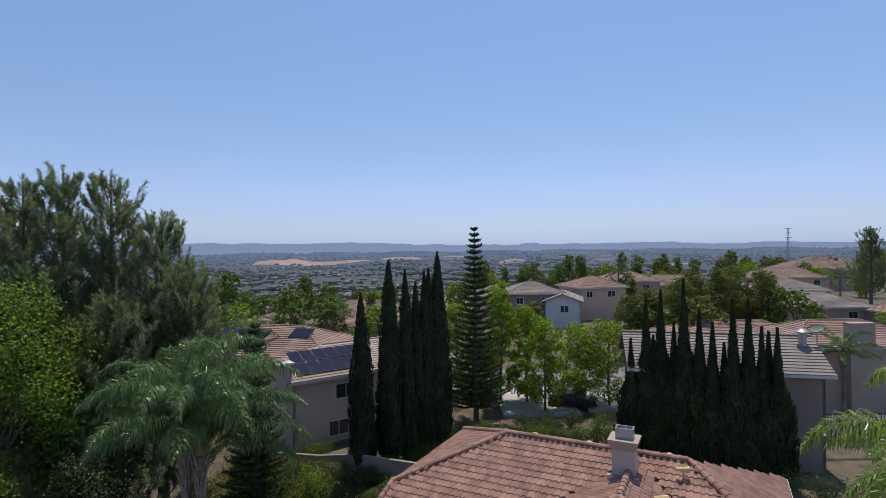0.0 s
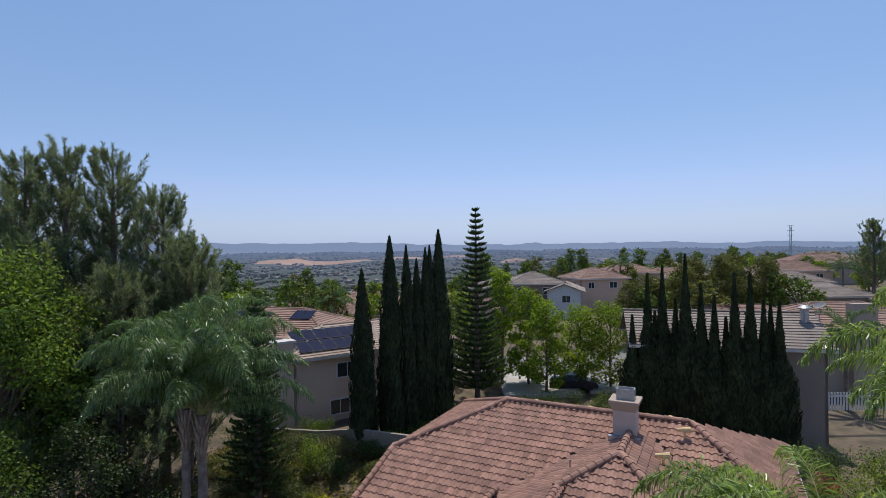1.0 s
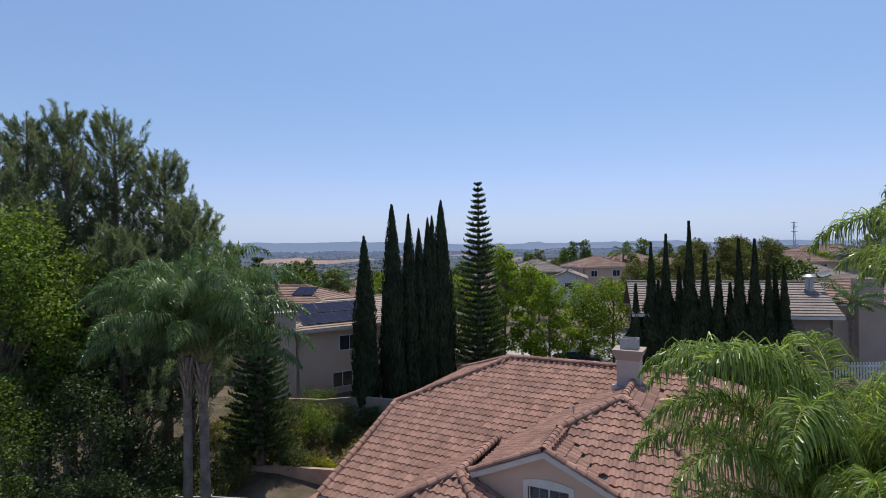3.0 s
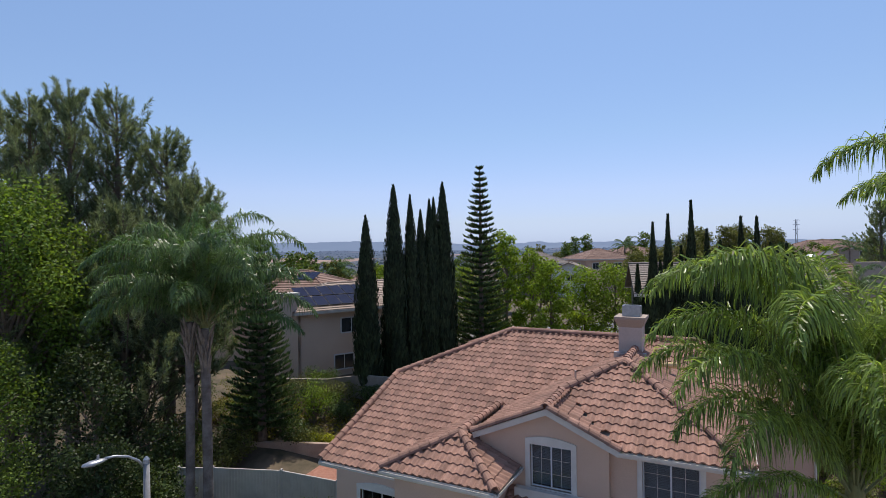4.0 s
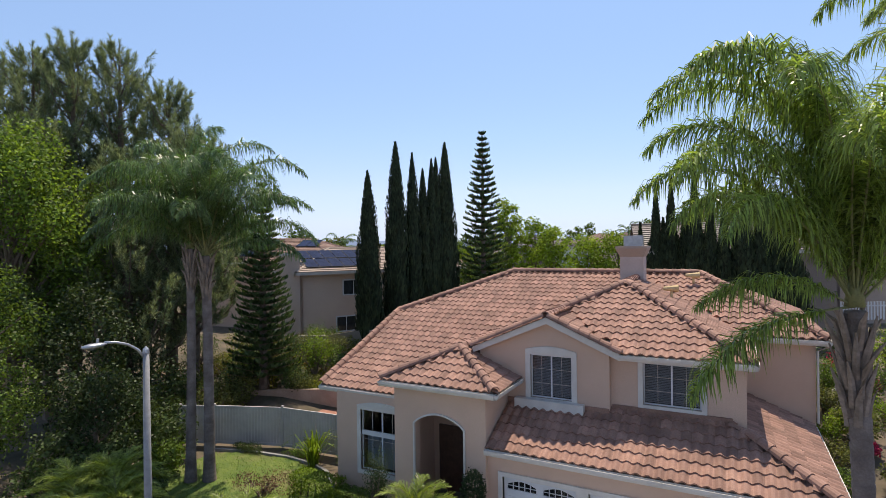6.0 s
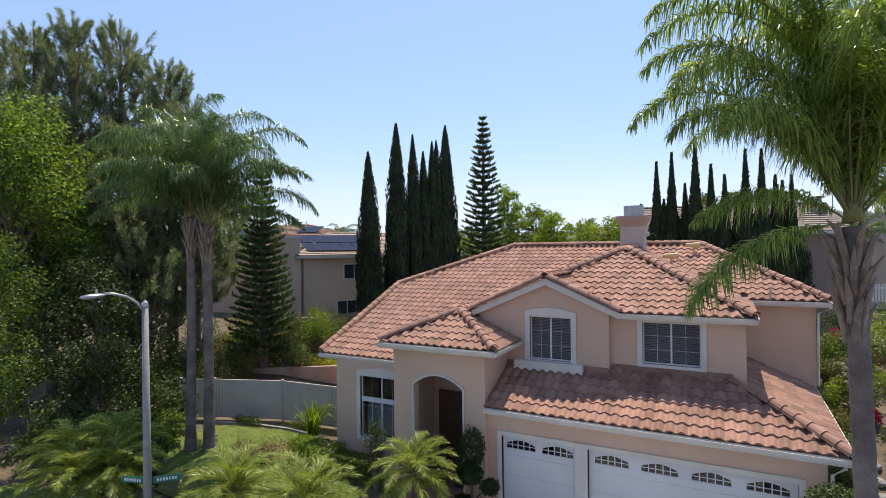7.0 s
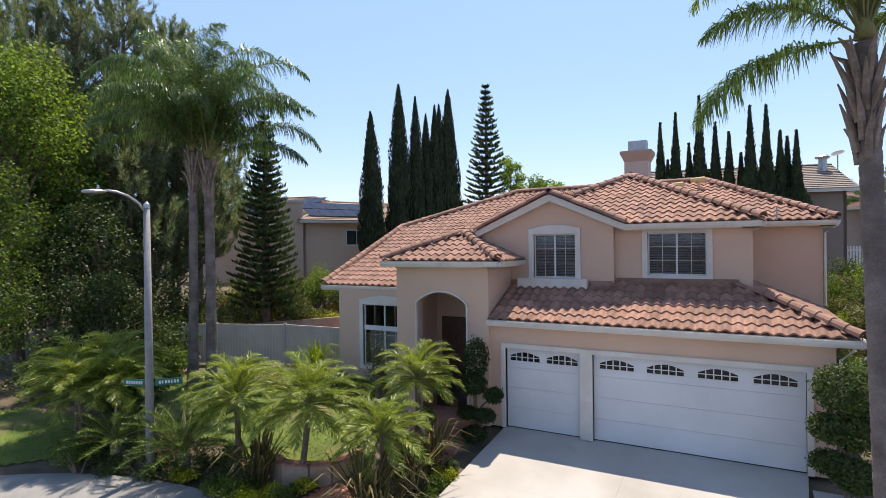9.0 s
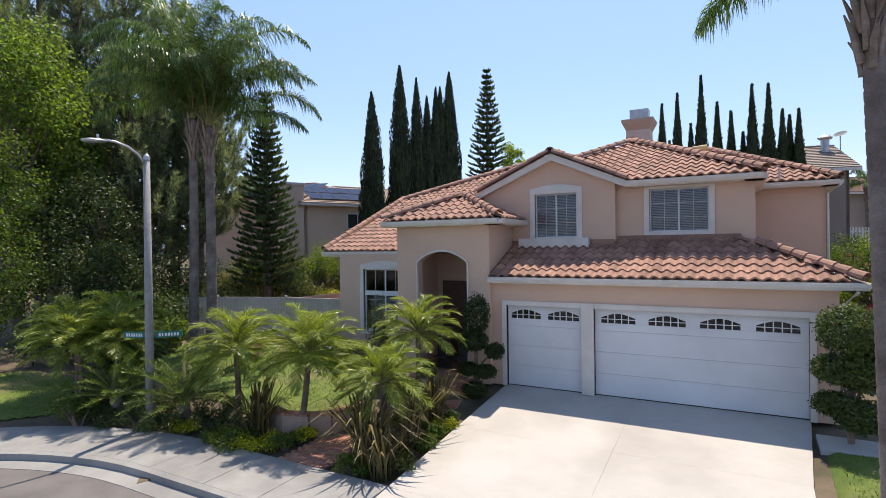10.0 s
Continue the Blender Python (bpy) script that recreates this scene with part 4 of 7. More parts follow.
RIB = surface("palm_rib", (0.16, 0.17, 0.06), (0.24, 0.23, 0.09), 5, 30, 0.6, 0.1, 0.002)


def frond_kinds(material, length, leaf, width, n, seed, bends, **more):
    """Leaves that grow at different heights of the crown: a list of (degrees above level, mesh)."""
    out = []
    for i, (elev, bend, power, grow) in enumerate(bends):
        for k in (0, 1):
            rib, leaves = frond_geo(length * grow * (1.0 - 0.06 * k), elev, bend * (1 - 0.12 * k), n, leaf, width, seed + 2 * i + k, twist=(0.35, -0.3)[k], power=power, **more)
            g = Geo()
            g.v, g.f = leaves.v + rib.v, leaves.f + [[q + len(leaves.v) for q in f] for f in rib.f]
            me = mesh_of("frond", g, material)
            me.materials.append(RIB)
            for p in list(me.polygons)[len(leaves.f):]:
                p.material_index = 1
            out.append((elev, me))
    return out


def trunk_geo(base, top, r0, r1, rings, flare=0.0, n=14):
    a, b = Vector(base), Vector(top)
    pts, rad = [], []
    for i in range(rings + 1):
        s = i / rings
        bow = math.sin(math.pi * s) * 0.12
        r = r0 + (r1 - r0) * s + flare * math.exp(-s * 14)
        for e, k in ((0.0, 1.0), (0.55, 1.0), (0.7, 0.94)):
            pts.append(a.lerp(b, min(1, (i + e) / (rings + 1))) + Vector((bow * 0.3, bow, 0)) * 0.3)
            rad.append(r * k)
    return Geo().tube(pts, rad, n)


def palm(name, base, height, label, kinds, crown, r0=0.2, r1=0.15, rings=40, boots=True, lean=(0, 0), seed=1, group="palms", cat="palm tree", bark=None):
    """A feather palm: ringed trunk, old leaf bases, and a crown of fronds (turn, tilt, kind, size)."""
    ob = thing(name, base, label, cat, group)
    top = (base[0] + lean[0], base[1] + lean[1], base[2] + height)
    part("trunk", trunk_geo((base[0], base[1], base[2] - 0.15), top, r0, r1, rings, r0 * 0.4), bark or PALM_BARK, ob, "ringed grey-brown palm trunk", True)
    part("spear", Geo().tube([top, (top[0], top[1], top[2] + 0.3), (top[0] + 0.03, top[1], top[2] + 1.1 * r1 / 0.15)], [r1 * 0.98, r1 * 0.7, 0.012], 8), RIB, ob, "green unopened spear leaf", True)
    r = random.Random(seed)
    if boots:
        g = Geo()
        for i in range(26):
            a = i * 2.4
            h = top[2] - 1.9 + i * 0.055
            d = Vector((math.cos(a), math.sin(a), 0))
            p = Vector((top[0], top[1], h)) + d * (r1 * 0.7)
            flare = 0.05 + 0.05 * r.random() + 0.06 * i / 26
            g.tube([tuple(p), tuple(p + d * flare + Vector((0, 0, 0.42))), tuple(p + d * (flare * 1.6 + 0.12 * r.random()) + Vector((0, 0, 0.55 + 0.3 * r.random())))], [r1 * 0.42, r1 * 0.34, 0.012], 6)
        part("boot", g, PALM_BOOT, ob, "dry brown leaf bases")
    for turn, tilt, kind, size in crown:
        elev, me = sorted(kinds, key=lambda q: abs(q[0] - tilt))[kind % 2]
        f = new("frond", me)
        f.parent = ob
        f.matrix_basis = Matrix.Translation(Vector(top) - Vector(base)) @ pose(0, 0, 0, 0, 0, turn) @ pose(0, 0, 0, 0, elev - tilt, 0) @ Matrix.Diagonal((size, size, size, 1))
    return ob


def crown_of(n, seed, tilts=(70, -25), kinds=3, turn0=0, skew=0.9):
    r = random.Random(seed)
    return [(turn0 + i * 137.5 + r.uniform(-10, 10), tilts[0] + (tilts[1] - tilts[0]) * (i / (n - 1)) ** skew + r.uniform(-6, 6), r.randrange(kinds), r.uniform(0.88, 1.08)) for i in range(n)]


QUEEN_BENDS = ((86, 146, 2.6, 1.16), (72, 132, 2.3, 1.1), (56, 116, 2.1, 1.0), (40, 102, 1.8, 0.94), (22, 84, 1.6, 0.88), (0, 52, 1.5, 0.82))
QUEEN = frond_kinds(PALM_LEAF, 4.35, 0.78, 0.024, 240, 1100, QUEEN_BENDS, rise=0.45, hang=1.25, start=0.15, rib_r=0.026)
QUEEN_DARK = frond_kinds(PALM_DARK, 5.6, 0.86, 0.032, 200, 1200, QUEEN_BENDS, rise=0.4, hang=1.15, start=0.15)
DATE = frond_kinds(DATE_LEAF, 1.4, 0.30, 0.0135, 84, 1300, ((80, 104, 1.9, 0.9), (60, 96, 1.8, 0.96), (40, 80, 1.6, 0.96), (18, 62, 1.5, 0.92), (-8, 42, 1.3, 0.85), (-30, 34, 1.2, 0.8)), rise=0.16, hang=0.12, start=0.14, ragged=0.035, rib_r=0.012, fwd=0.95)
SAGO_LEAF = foliage("sago_leaf", (0.075, 0.125, 0.025), (0.13, 0.185, 0.04), 0.35, 0.35)
SAGO = frond_kinds(SAGO_LEAF, 1.3, 0.16, 0.013, 62, 1400, ((75, 40, 1.5, 1.0), (50, 40, 1.4, 1.0), (25, 32, 1.4, 1.0), (0, 25, 1.3, 1.0)), rise=0.3, hang=0.0, start=0.13, ragged=0.02, rib_r=0.014, fwd=0.6)

palm("queen_palm", (5.97, 13.22, land(5.97, 13.22)), 9.25, "tall queen palm with a full green crown beside the driveway", QUEEN,
     [(206, 88, 0, 1.12), (228, 86, 1, 1.15), (190, 84, 0, 1.12), (208, 58, 0, 0.88), (214, 28, 1, 0.72), (207, -6, 0, 0.86), (60, 34, 1, 0.85), (10, 50, 0, 0.95)] + [(t, a, k, z * (0.92 + 0.22 * max(0.0, (a - 74) / 16))) for t, a, k, z in crown_of(26, 4, (90, 60), 3, 40, 1.0)], 0.16, 0.145, 46, lean=(-0.30, -0.1), seed=3)
palm("queen_palm", (*spot(10.35, 8.8), -0.7), 12.5, "taller queen palm with arching fronds", QUEEN, [(204, 60, 0, 1.0), (214, 72, 1, 1.0)] + crown_of(22, 9, (88, 50), 3, 10), 0.19, 0.16, 46, seed=5)
palm("queen_palm", (-15.75, 17.6, land(-15.75, 17.6)), 9.7, "queen palm of a leaning pair on the lawn", QUEEN_DARK, crown_of(20, 6, (90, 44), 3, 0, 0.9), 0.2, 0.16, 50, lean=(0.12, 0.05), seed=6)
palm("queen_palm", (-15.1, 18.0, land(-15.1, 18.0)), 9.4, "queen palm of a leaning pair on the lawn", QUEEN_DARK, [(28, 40, 0, 1.0), (34, 24, 1, 0.95), (206, 36, 0, 1.0), (20, 56, 1, 1.0), (215, 50, 1, 1.0)] + crown_of(18, 7, (88, 46), 3, 60, 0.9), 0.22, 0.18, 50, lean=(-0.05, 0.0), seed=7)

# ---- foreground planting ----
DATE_PALMS = [(-8.15, 13.35, 2.05, 1.28, 0.0), (-6.0, 13.45, 2.15, 1.32, 0.3), (-3.45, 13.6, 1.65, 1.05, 0.0), (-3.95, 15.95, 2.0, 1.14, 0.0),
              (-13.3, 12.0, 1.95, 1.3, 0.0), (-12.5, 12.5, 2.15, 1.2, 0.1), (-14.5, 12.5, 2.1, 1.25, 0.0), (-13.6, 13.2, 2.3, 1.25, 0.0)]
for i, (x, y, h, s, ln) in enumerate(DATE_PALMS):
    crown = [(t, a, k, z * s) for t, a, k, z in crown_of(40, 50 + i, (86, -16 if i < 4 else -10), 3, i * 31)]
    palm("pygmy_date_palm", (x, y, land(x, y)), h, "pygmy date palm with fine arching yellow-green fronds", DATE, crown, 0.085, 0.075, 14, boots=False, lean=(ln, 0.1 * (i % 2)), seed=80 + i, group="date palms by the sidewalk", bark=BARK)
for i, (x, y, s) in enumerate(((-9.3, 12.55, 1.4), (-11.5, 12.0, 1.3))):
    palm("sago_palm", (x, y, land(x, y)), 0.8, "low sago cycad with stiff dark fronds", SAGO, [(t, a, k, z * s) for t, a, k, z in crown_of(34, 70 + i, (72, 2), 2)], 0.16, 0.15, 8, boots=False, seed=90 + i, group="sago palms", cat="cycad")


def strap_clump(name, base, n, length, width, material, label, seed, spread=0.5, cat="plant"):
    """Sword leaves from one root, each folded along its middle."""
    r = rng(seed)
    ob = thing(name, base, label, cat, "strap-leaved clumps")
    kinds = []
    for t in (0.05, 0.13, 0.22, 0.33, 0.46):
        g, ln = Geo(), length
        row = [(0.06, 0, 0), (ln * t * 0.5, 0, ln * 0.5), (ln * t * 1.2, 0, ln * (0.87 - 0.2 * t)), (ln * t * 1.9, 0, ln * (1.0 - 0.8 * t))]
        vs = []
        for (x, y, z), w in zip(row, (0.7, 1.0, 0.8, 0.06)):
            vs += [(x, -width / 2 * w, z), (x - width * 0.25 * w, 0, z - width * 0.1), (x, width / 2 * w, z)]
        g.add(vs, [(3 * k + j, 3 * k + j + 1, 3 * k + j + 4, 3 * k + j + 3) for k in range(3) for j in (0, 1)])
        kinds.append(mesh_of("leaf", g, material))
    for i in range(n):
        f = new("leaf", kinds[int(r.integers(0, 5))])
        f.parent = ob
        k = r.uniform(0.6, 1.08)
        f.matrix_basis = pose(r.normal() * 0.08, r.normal() * 0.08, 0, 0, 0, r.uniform(0, 360)) @ Matrix.Diagonal((k, 1, k, 1))
    return ob


for i, (x, y, n, ln, mat) in enumerate(((-6.9, 12.95, 110, 1.75, FLAX_LEAF), (-3.3, 12.75, 120, 1.8, FLAX_LEAF), (-2.95, 13.9, 100, 1.7, FLAX_LEAF), (-3.0, 15.2, 90, 1.5, FLAX_LEAF), (-12.2, 21.0, 110, 1.7, LEAF_BRIGHT), (-2.75, 12.5, 70, 1.3, FLAX_LEAF))):
    strap_clump("flax_clump", (x, y, land(x, y)), n, ln, 0.05, mat, "bronze-green New Zealand flax clump" if mat is FLAX_LEAF else "green strap-leaved lily clump by the fence", 120 + i)

# ---- shrubs and trees ----


def shrub(name, x, y, w, d, h, material, label, seed, leaf=0.09, count=1500, z=None, group="", cat="shrub", blobs=9):
    """A bush: stems and clumped leaves with an uneven outline."""
    r = rng(seed)
    z = land(x, y) if z is None else z
    ob = thing(name, (x, y, z), label, cat, group)
    g = Geo()
    bl = []
    for i in range(blobs):
        a, q = r.uniform(0, 6.28), math.sqrt(r.random()) * 0.62
        k = r.uniform(0.32, 0.5)
        bx, by, bz = x + math.cos(a) * q * w, y + math.sin(a) * q * d, z + h * r.uniform(0.35, 0.72)
        bl.append((bx, by, bz, w * k, d * k, h * k * 0.75))
        g.tube([(x, y, z - 0.05), ((x + bx) / 2, (y + by) / 2, z + (bz - z) * 0.6), (bx, by, bz)], [0.05 * h ** 0.5, 0.03 * h ** 0.5, 0.012], 5)
    part("stem", g, BARK, ob)
    part("crown", Geo().quads(leaf_cloud(r, bl, count, leaf, leaf * 0.55, 0.45)), material, ob)
    return ob


def broadleaf(name, x, y, h, w, material, label, seed, leaf=0.22, count=7000, trunk=0.28, low=0.3, blobs=26, group="", z=None, cat="tree", form=1.0):
    """A tree: tapered trunk, limbs to every clump, and leaves round them with gaps between."""
    r = rng(seed)
    z = land(x, y) if z is None else z
    ob = thing(name, (x, y, z), label, cat, group)
    g = Geo()
    top = z + h * 0.78
    g.tube([(x, y, z - 0.3), (x + r.uniform(-0.2, 0.2), y, z + h * 0.3), (x + r.uniform(-0.4, 0.4), y + r.uniform(-0.3, 0.3), top)], [trunk, trunk * 0.7, trunk * 0.15], 9)
    bl = []
    for i in range(blobs):
        s = (i + 0.5) / blobs
        hh = low + (0.94 - low) * s
        env = math.sin(math.pi * min(0.97, 0.18 + 0.78 * (hh - low) / (0.94 - low))) ** 0.7 * form + (1 - form) * (1 - 0.6 * s)
        a = i * 2.4 + r.uniform(-0.5, 0.5)
        q = w * env * r.uniform(0.35, 0.85)
        k = r.uniform(0.22, 0.38)
        c = (x + math.cos(a) * q, y + math.sin(a) * q, z + h * hh)
        bl.append((*c, w * k, w * k, min(h * 0.13, w * k * 0.8)))
        j = Vector((x, y, z + h * max(0.15, hh - 0.22)))
        g.tube([tuple(j), tuple(j.lerp(Vector(c), 0.55) + Vector((0, 0, 0.05 * h * r.random()))), c], [trunk * 0.32, trunk * 0.18, 0.02], 5)
    part("trunk", g, BARK, ob)
    part("crown", Geo().quads(leaf_cloud(r, bl, count, leaf, leaf * 0.6, 0.3)), material, ob)
    return ob


def pine(name, x, y, h, w, label, seed, low=0.12, z=None, group="pines"):
    """A pine: trunk, upswept boughs, and brushes of needles at every twig's end."""
    r = rng(seed)
    z = land(x, y) if z is None else z
    ob = thing(name, (x, y, z), label, "pine tree", group)
    g = Geo()
    g.tube([(x, y, z - 0.3), (x + 0.2, y, z + h * 0.5), (x, y + 0.1, z + h * 0.97)], [0.38, 0.24, 0.04], 9)
    base, axis, tall = [np.array([[x, y + 0.1, z + h * 0.93]])], [np.array([[0, 0, 1.0]])], [np.array([1.3])]
    up = np.array([0, 0, 1.0])
    nb = 84
    for i in range(nb):
        s = (i + r.random()) / nb
        p0 = np.array([x, y, z + h * (low + (0.93 - low) * s)])
        a = i * 2.4 + r.uniform(-0.6, 0.6)
        reach = w * (1 - s) ** 0.6 * r.uniform(0.45, 1.15) + 0.35
        d, lat = np.array([math.cos(a), math.sin(a), 0]), np.array([-math.sin(a), math.cos(a), 0])
        lift = r.uniform(0.5, 0.95)
        bough = [p0 + d * reach * t + up * reach * (0.1 * t + lift * t * t) for t in (0.0, 0.35, 0.7, 1.0)]
        g.tube([tuple(q) for q in bough], [0.075 * (1 - s) + 0.03, 0.05, 0.035, 0.012], 4)
        k = int(4 + 8 * reach / w)
        f = r.uniform(0.3, 1.0, k)[:, None]
        f[0] = 1.0
        side = r.uniform(-1, 1, (k, 1)) * (0.15 + 0.28 * reach * (1.15 - f))
        base.append(p0 + d * reach * f + up * reach * (0.1 * f + lift * f * f) + lat * side)
        axis.append(unit(d * 0.3 + lat * np.sign(side) * 0.18 + up + r.normal(size=(k, 3)) * 0.2))
        tall.append(r.uniform(0.55, 1.25, k))
    b, ax, ht = np.concatenate(base), np.concatenate(axis), np.concatenate(tall)
    for q, v, l in zip(b[::3], ax[::3], ht[::3]):
        g.tube([tuple(q), tuple(q + v * l)], [0.022, 0.008], 3)
    m = 104
    f = r.random((len(b) * m, 1))
    A = np.repeat(ax, m, 0)
    cc = np.repeat(b, m, 0) + A * f * np.repeat(ht, m)[:, None]
    dd = unit(A * (0.5 + 0.7 * f) + unit(r.normal(size=(len(cc), 3))) * 0.8)
    part("trunk", g, BARK, ob)
    part("crown", Geo().quads(leaf_quads(cc, unit(r.normal(size=(len(cc), 3))), 0.32, 0.036, r, along=dd)), PINE_LEAF, ob)
    return ob


def cypress_meshes(seed, spire):
    """A narrow spire 10 m tall and 1.5 m through: a dark core under upright sprays."""
    r = rng(seed)
    def rad(s):
        s = np.clip(np.asarray(s, float), 0, 1)
        foot = np.minimum(1, (s + 0.03) / 0.1) ** 0.5
        if spire:
            body = np.interp(s, (0, 0.5, 0.64, 0.82, 1.0), (1.0, 0.88, 0.33, 0.15, 0.01))
        else:
            body = np.interp(s, (0, 0.3, 0.6, 0.8, 0.93, 1.0), (1.0, 0.98, 0.78, 0.48, 0.2, 0.02))
        return 0.75 * foot * body + 0.015
    n = 7000
    s = r.random(n) ** 1.15
    a = r.uniform(0, 2 * np.pi, n)
    lump = 1 + 0.10 * np.sin(a * 3 + s * 9) + 0.08 * np.sin(a * 5 - s * 23)
    q = rad(s) * lump * r.uniform(0.80, 1.03, n)
    c = np.stack([np.cos(a) * q, np.sin(a) * q, 0.25 + s * 9.4], 1)
    al = unit(np.stack([np.cos(a) * 0.16, np.sin(a) * 0.16, np.ones(n)], 1) + r.normal(size=(n, 3)) * 0.13)
    nr = unit(np.stack([np.cos(a), np.sin(a), np.zeros(n)], 1) + r.normal(size=(n, 3)) * 0.3)
    leaves = Geo().quads(leaf_quads(c, nr, 0.42 * (1.05 - 0.7 * s), 0.12 * (1.1 - 0.6 * s), r, along=al))
    core = Geo().tube([(0, 0, 0.2 + 9.3 * k / 14) for k in range(15)], [float(rad(np.array(k / 14.0))) * 0.8 for k in range(15)], 9)
    trunk = Geo().tube([(0, 0, -0.4), (0, 0, 1.2)], [0.16, 0.12], 7)
    return leaves, core, trunk


CYPRESS = []
for seed, spire in ((201, 0), (202, 0), (203, 1), (204, 1)):
    lv, co, tr = cypress_meshes(seed, spire)
    CYPRESS.append((mesh_of("crown", lv, CYPRESS_LEAF), mesh_of("inner_crown", co, CYPRESS_LEAF, shade=True), mesh_of("trunk", tr, BARK)))


def cypress(x, y, top, w, kind, label, group):
    z = land(x, y)
    ob = thing("italian_cypress", (x, y, z), label, "cypress", group)
    k = (top - z) / 9.95
    for name, me in zip(("crown", "inner_crown", "trunk"), CYPRESS[kind]):
        p = new(name, me)
        p.parent = ob
        p.matrix_basis = Matrix.Diagonal((w / 1.5, w / 1.5, k, 1)) @ pose(0, 0, 0, 0, 0, 67 * x)
    return ob


def norfolk(x, y, top, w, label, seed, tiers=22):
    """A Norfolk Island pine: tiers of level arms set with upturned fingers."""
    r = rng(seed)
    z = land(x, y)
    h = top - z
    ob = thing("norfolk_pine", (x, y, z), label, "pine tree")
    trunk = Geo().tube([(x, y, z - 0.3), (x, y, z + h * 0.6), (x, y, top)], [0.28, 0.16, 0.03], 8)
    cs, als = [], []
    for i in range(tiers):
        s = i / (tiers - 1)
        hh = z + h * (0.08 + 0.9 * s)
        reach = w * (1 - s) ** 0.85 + 0.2
        arms = 7
        for k in range(arms):
            a = 2 * math.pi * k / arms + i * 0.5 + r.uniform(-0.12, 0.12)
            d = np.array([math.cos(a), math.sin(a), 0])
            q = reach * r.uniform(0.85, 1.08)
            m = max(6, int(q * 11))
            f = np.linspace(0.12, 1.0, m)
            c = np.array([x, y, hh]) + d * (f * q)[:, None] + np.array([0, 0, 1.0]) * (0.24 * q * f ** 2)[:, None]
            trunk.tube([(x, y, hh), tuple(c[m // 2]), tuple(c[-1])], [0.035, 0.025, 0.01], 4)
            lat = np.array([-d[1], d[0], 0])
            for side in (-1, 0, 1):
                cs.append(c)
                als.append(unit(d * 0.35 + lat * side * 0.8 + np.array([0, 0, 0.75]) + r.normal(size=(m, 3)) * 0.12))
    c, al = np.concatenate(cs), np.concatenate(als)
    part("trunk", trunk, BARK, ob)
    part("crown", Geo().quads(leaf_quads(c, unit(np.cross(al, r.normal(size=al.shape))), 0.34, 0.13, r, along=al)), NORFOLK_LEAF, ob)
    return ob


norfolk(-15.0, 46.1, 19.6, 2.6, "tall Norfolk Island pine with even tiers of boughs", 301, 31)
norfolk(-20.4, 26.0, 13.4, 1.95, "young Norfolk Island pine on the planted bank", 302, 30)

GROUP_C = "cypresses behind the house"
for x, y, top, w, k in ((-17.66, 32.83, 15.0, 1.7, 0), (-16.74, 34.91, 17.3, 1.8, 1), (-16.1, 36.1, 16.6, 1.4, 0), (-16.0, 37.4, 15.6, 1.4, 1), (-15.7, 38.2, 16.4, 1.4, 0), (-15.6, 38.7, 16.6, 1.4, 1), (-15.2, 39.4, 17.8, 1.9, 0)):
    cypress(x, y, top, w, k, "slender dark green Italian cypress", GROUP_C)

GROUP_R = "cypress row beside the neighbours"
for i, (x, y, top) in enumerate(((-1.6, 43.4, 11.3), (-0.61, 43.9, 14.35), (-0.1, 43.6, 11.6), (0.40, 43.7, 14.9), (1.26, 43.4, 12.6), (1.92, 43.1, 15.75), (2.88, 42.8, 13.75), (3.68, 42.5, 12.95), (4.36, 42.7, 11.55), (4.86, 42.4, 14.5), (5.75, 42.5, 14.45), (6.50, 42.7, 12.75), (6.9, 43.1, 12.4), (7.36, 42.8, 12.7))):
    cypress(x, y, top, 1.95, 2 + i % 2, "slender dark green Italian cypress", GROUP_R)

PINES = [(-37.5, 20.0, 22.5, 4.8), (-34.4, 20.6, 23.6, 4.6), (-31.9, 21.6, 24.0, 4.4), (-30.2, 23.5, 23.3, 4.4), (-27.6, 25.1, 20.2, 4.2), (-24.8, 24.6, 17.0, 3.6), (-30.5, 19.5, 18.0, 4.6), (-26.6, 21.6, 16.0, 4.4)]
for i, (x, y, h, w) in enumerate(PINES):
    pine("pine", x, y, h - 1.0, w, "tall grey-green pine with upswept needle tufts", 400 + i, 0.1 if i != 5 else 0.2)
broadleaf("shade_tree", -28.8, 17.0, 16.6, 5.0, LEAF_FRESH, "bright green broadleaf tree before the pines", 421, 0.21, 30000, 0.35, 0.3, 52)
broadleaf("shade_tree", -21.6, 12.6, 9.4, 3.0, LEAF_MID, "dense yellow-green garden tree", 422, 0.14, 13000, 0.22, 0.15, 26)
# shade under the pines is put into these two trees' darker leaf colour
broadleaf("shade_tree", -23.5, 18.2, 8.0, 3.8, LEAF_DEEP, "tree with shade put into its dark green leaves", 423, 0.17, 12000, 0.2, 0.1, 24)
broadleaf("shade_tree", -19.6, 16.0, 4.6, 2.6, LEAF_DEEP, "low tree at the lawn's edge with shade put into its dark green leaves", 424, 0.15, 10000, 0.16, 0.08, 22)
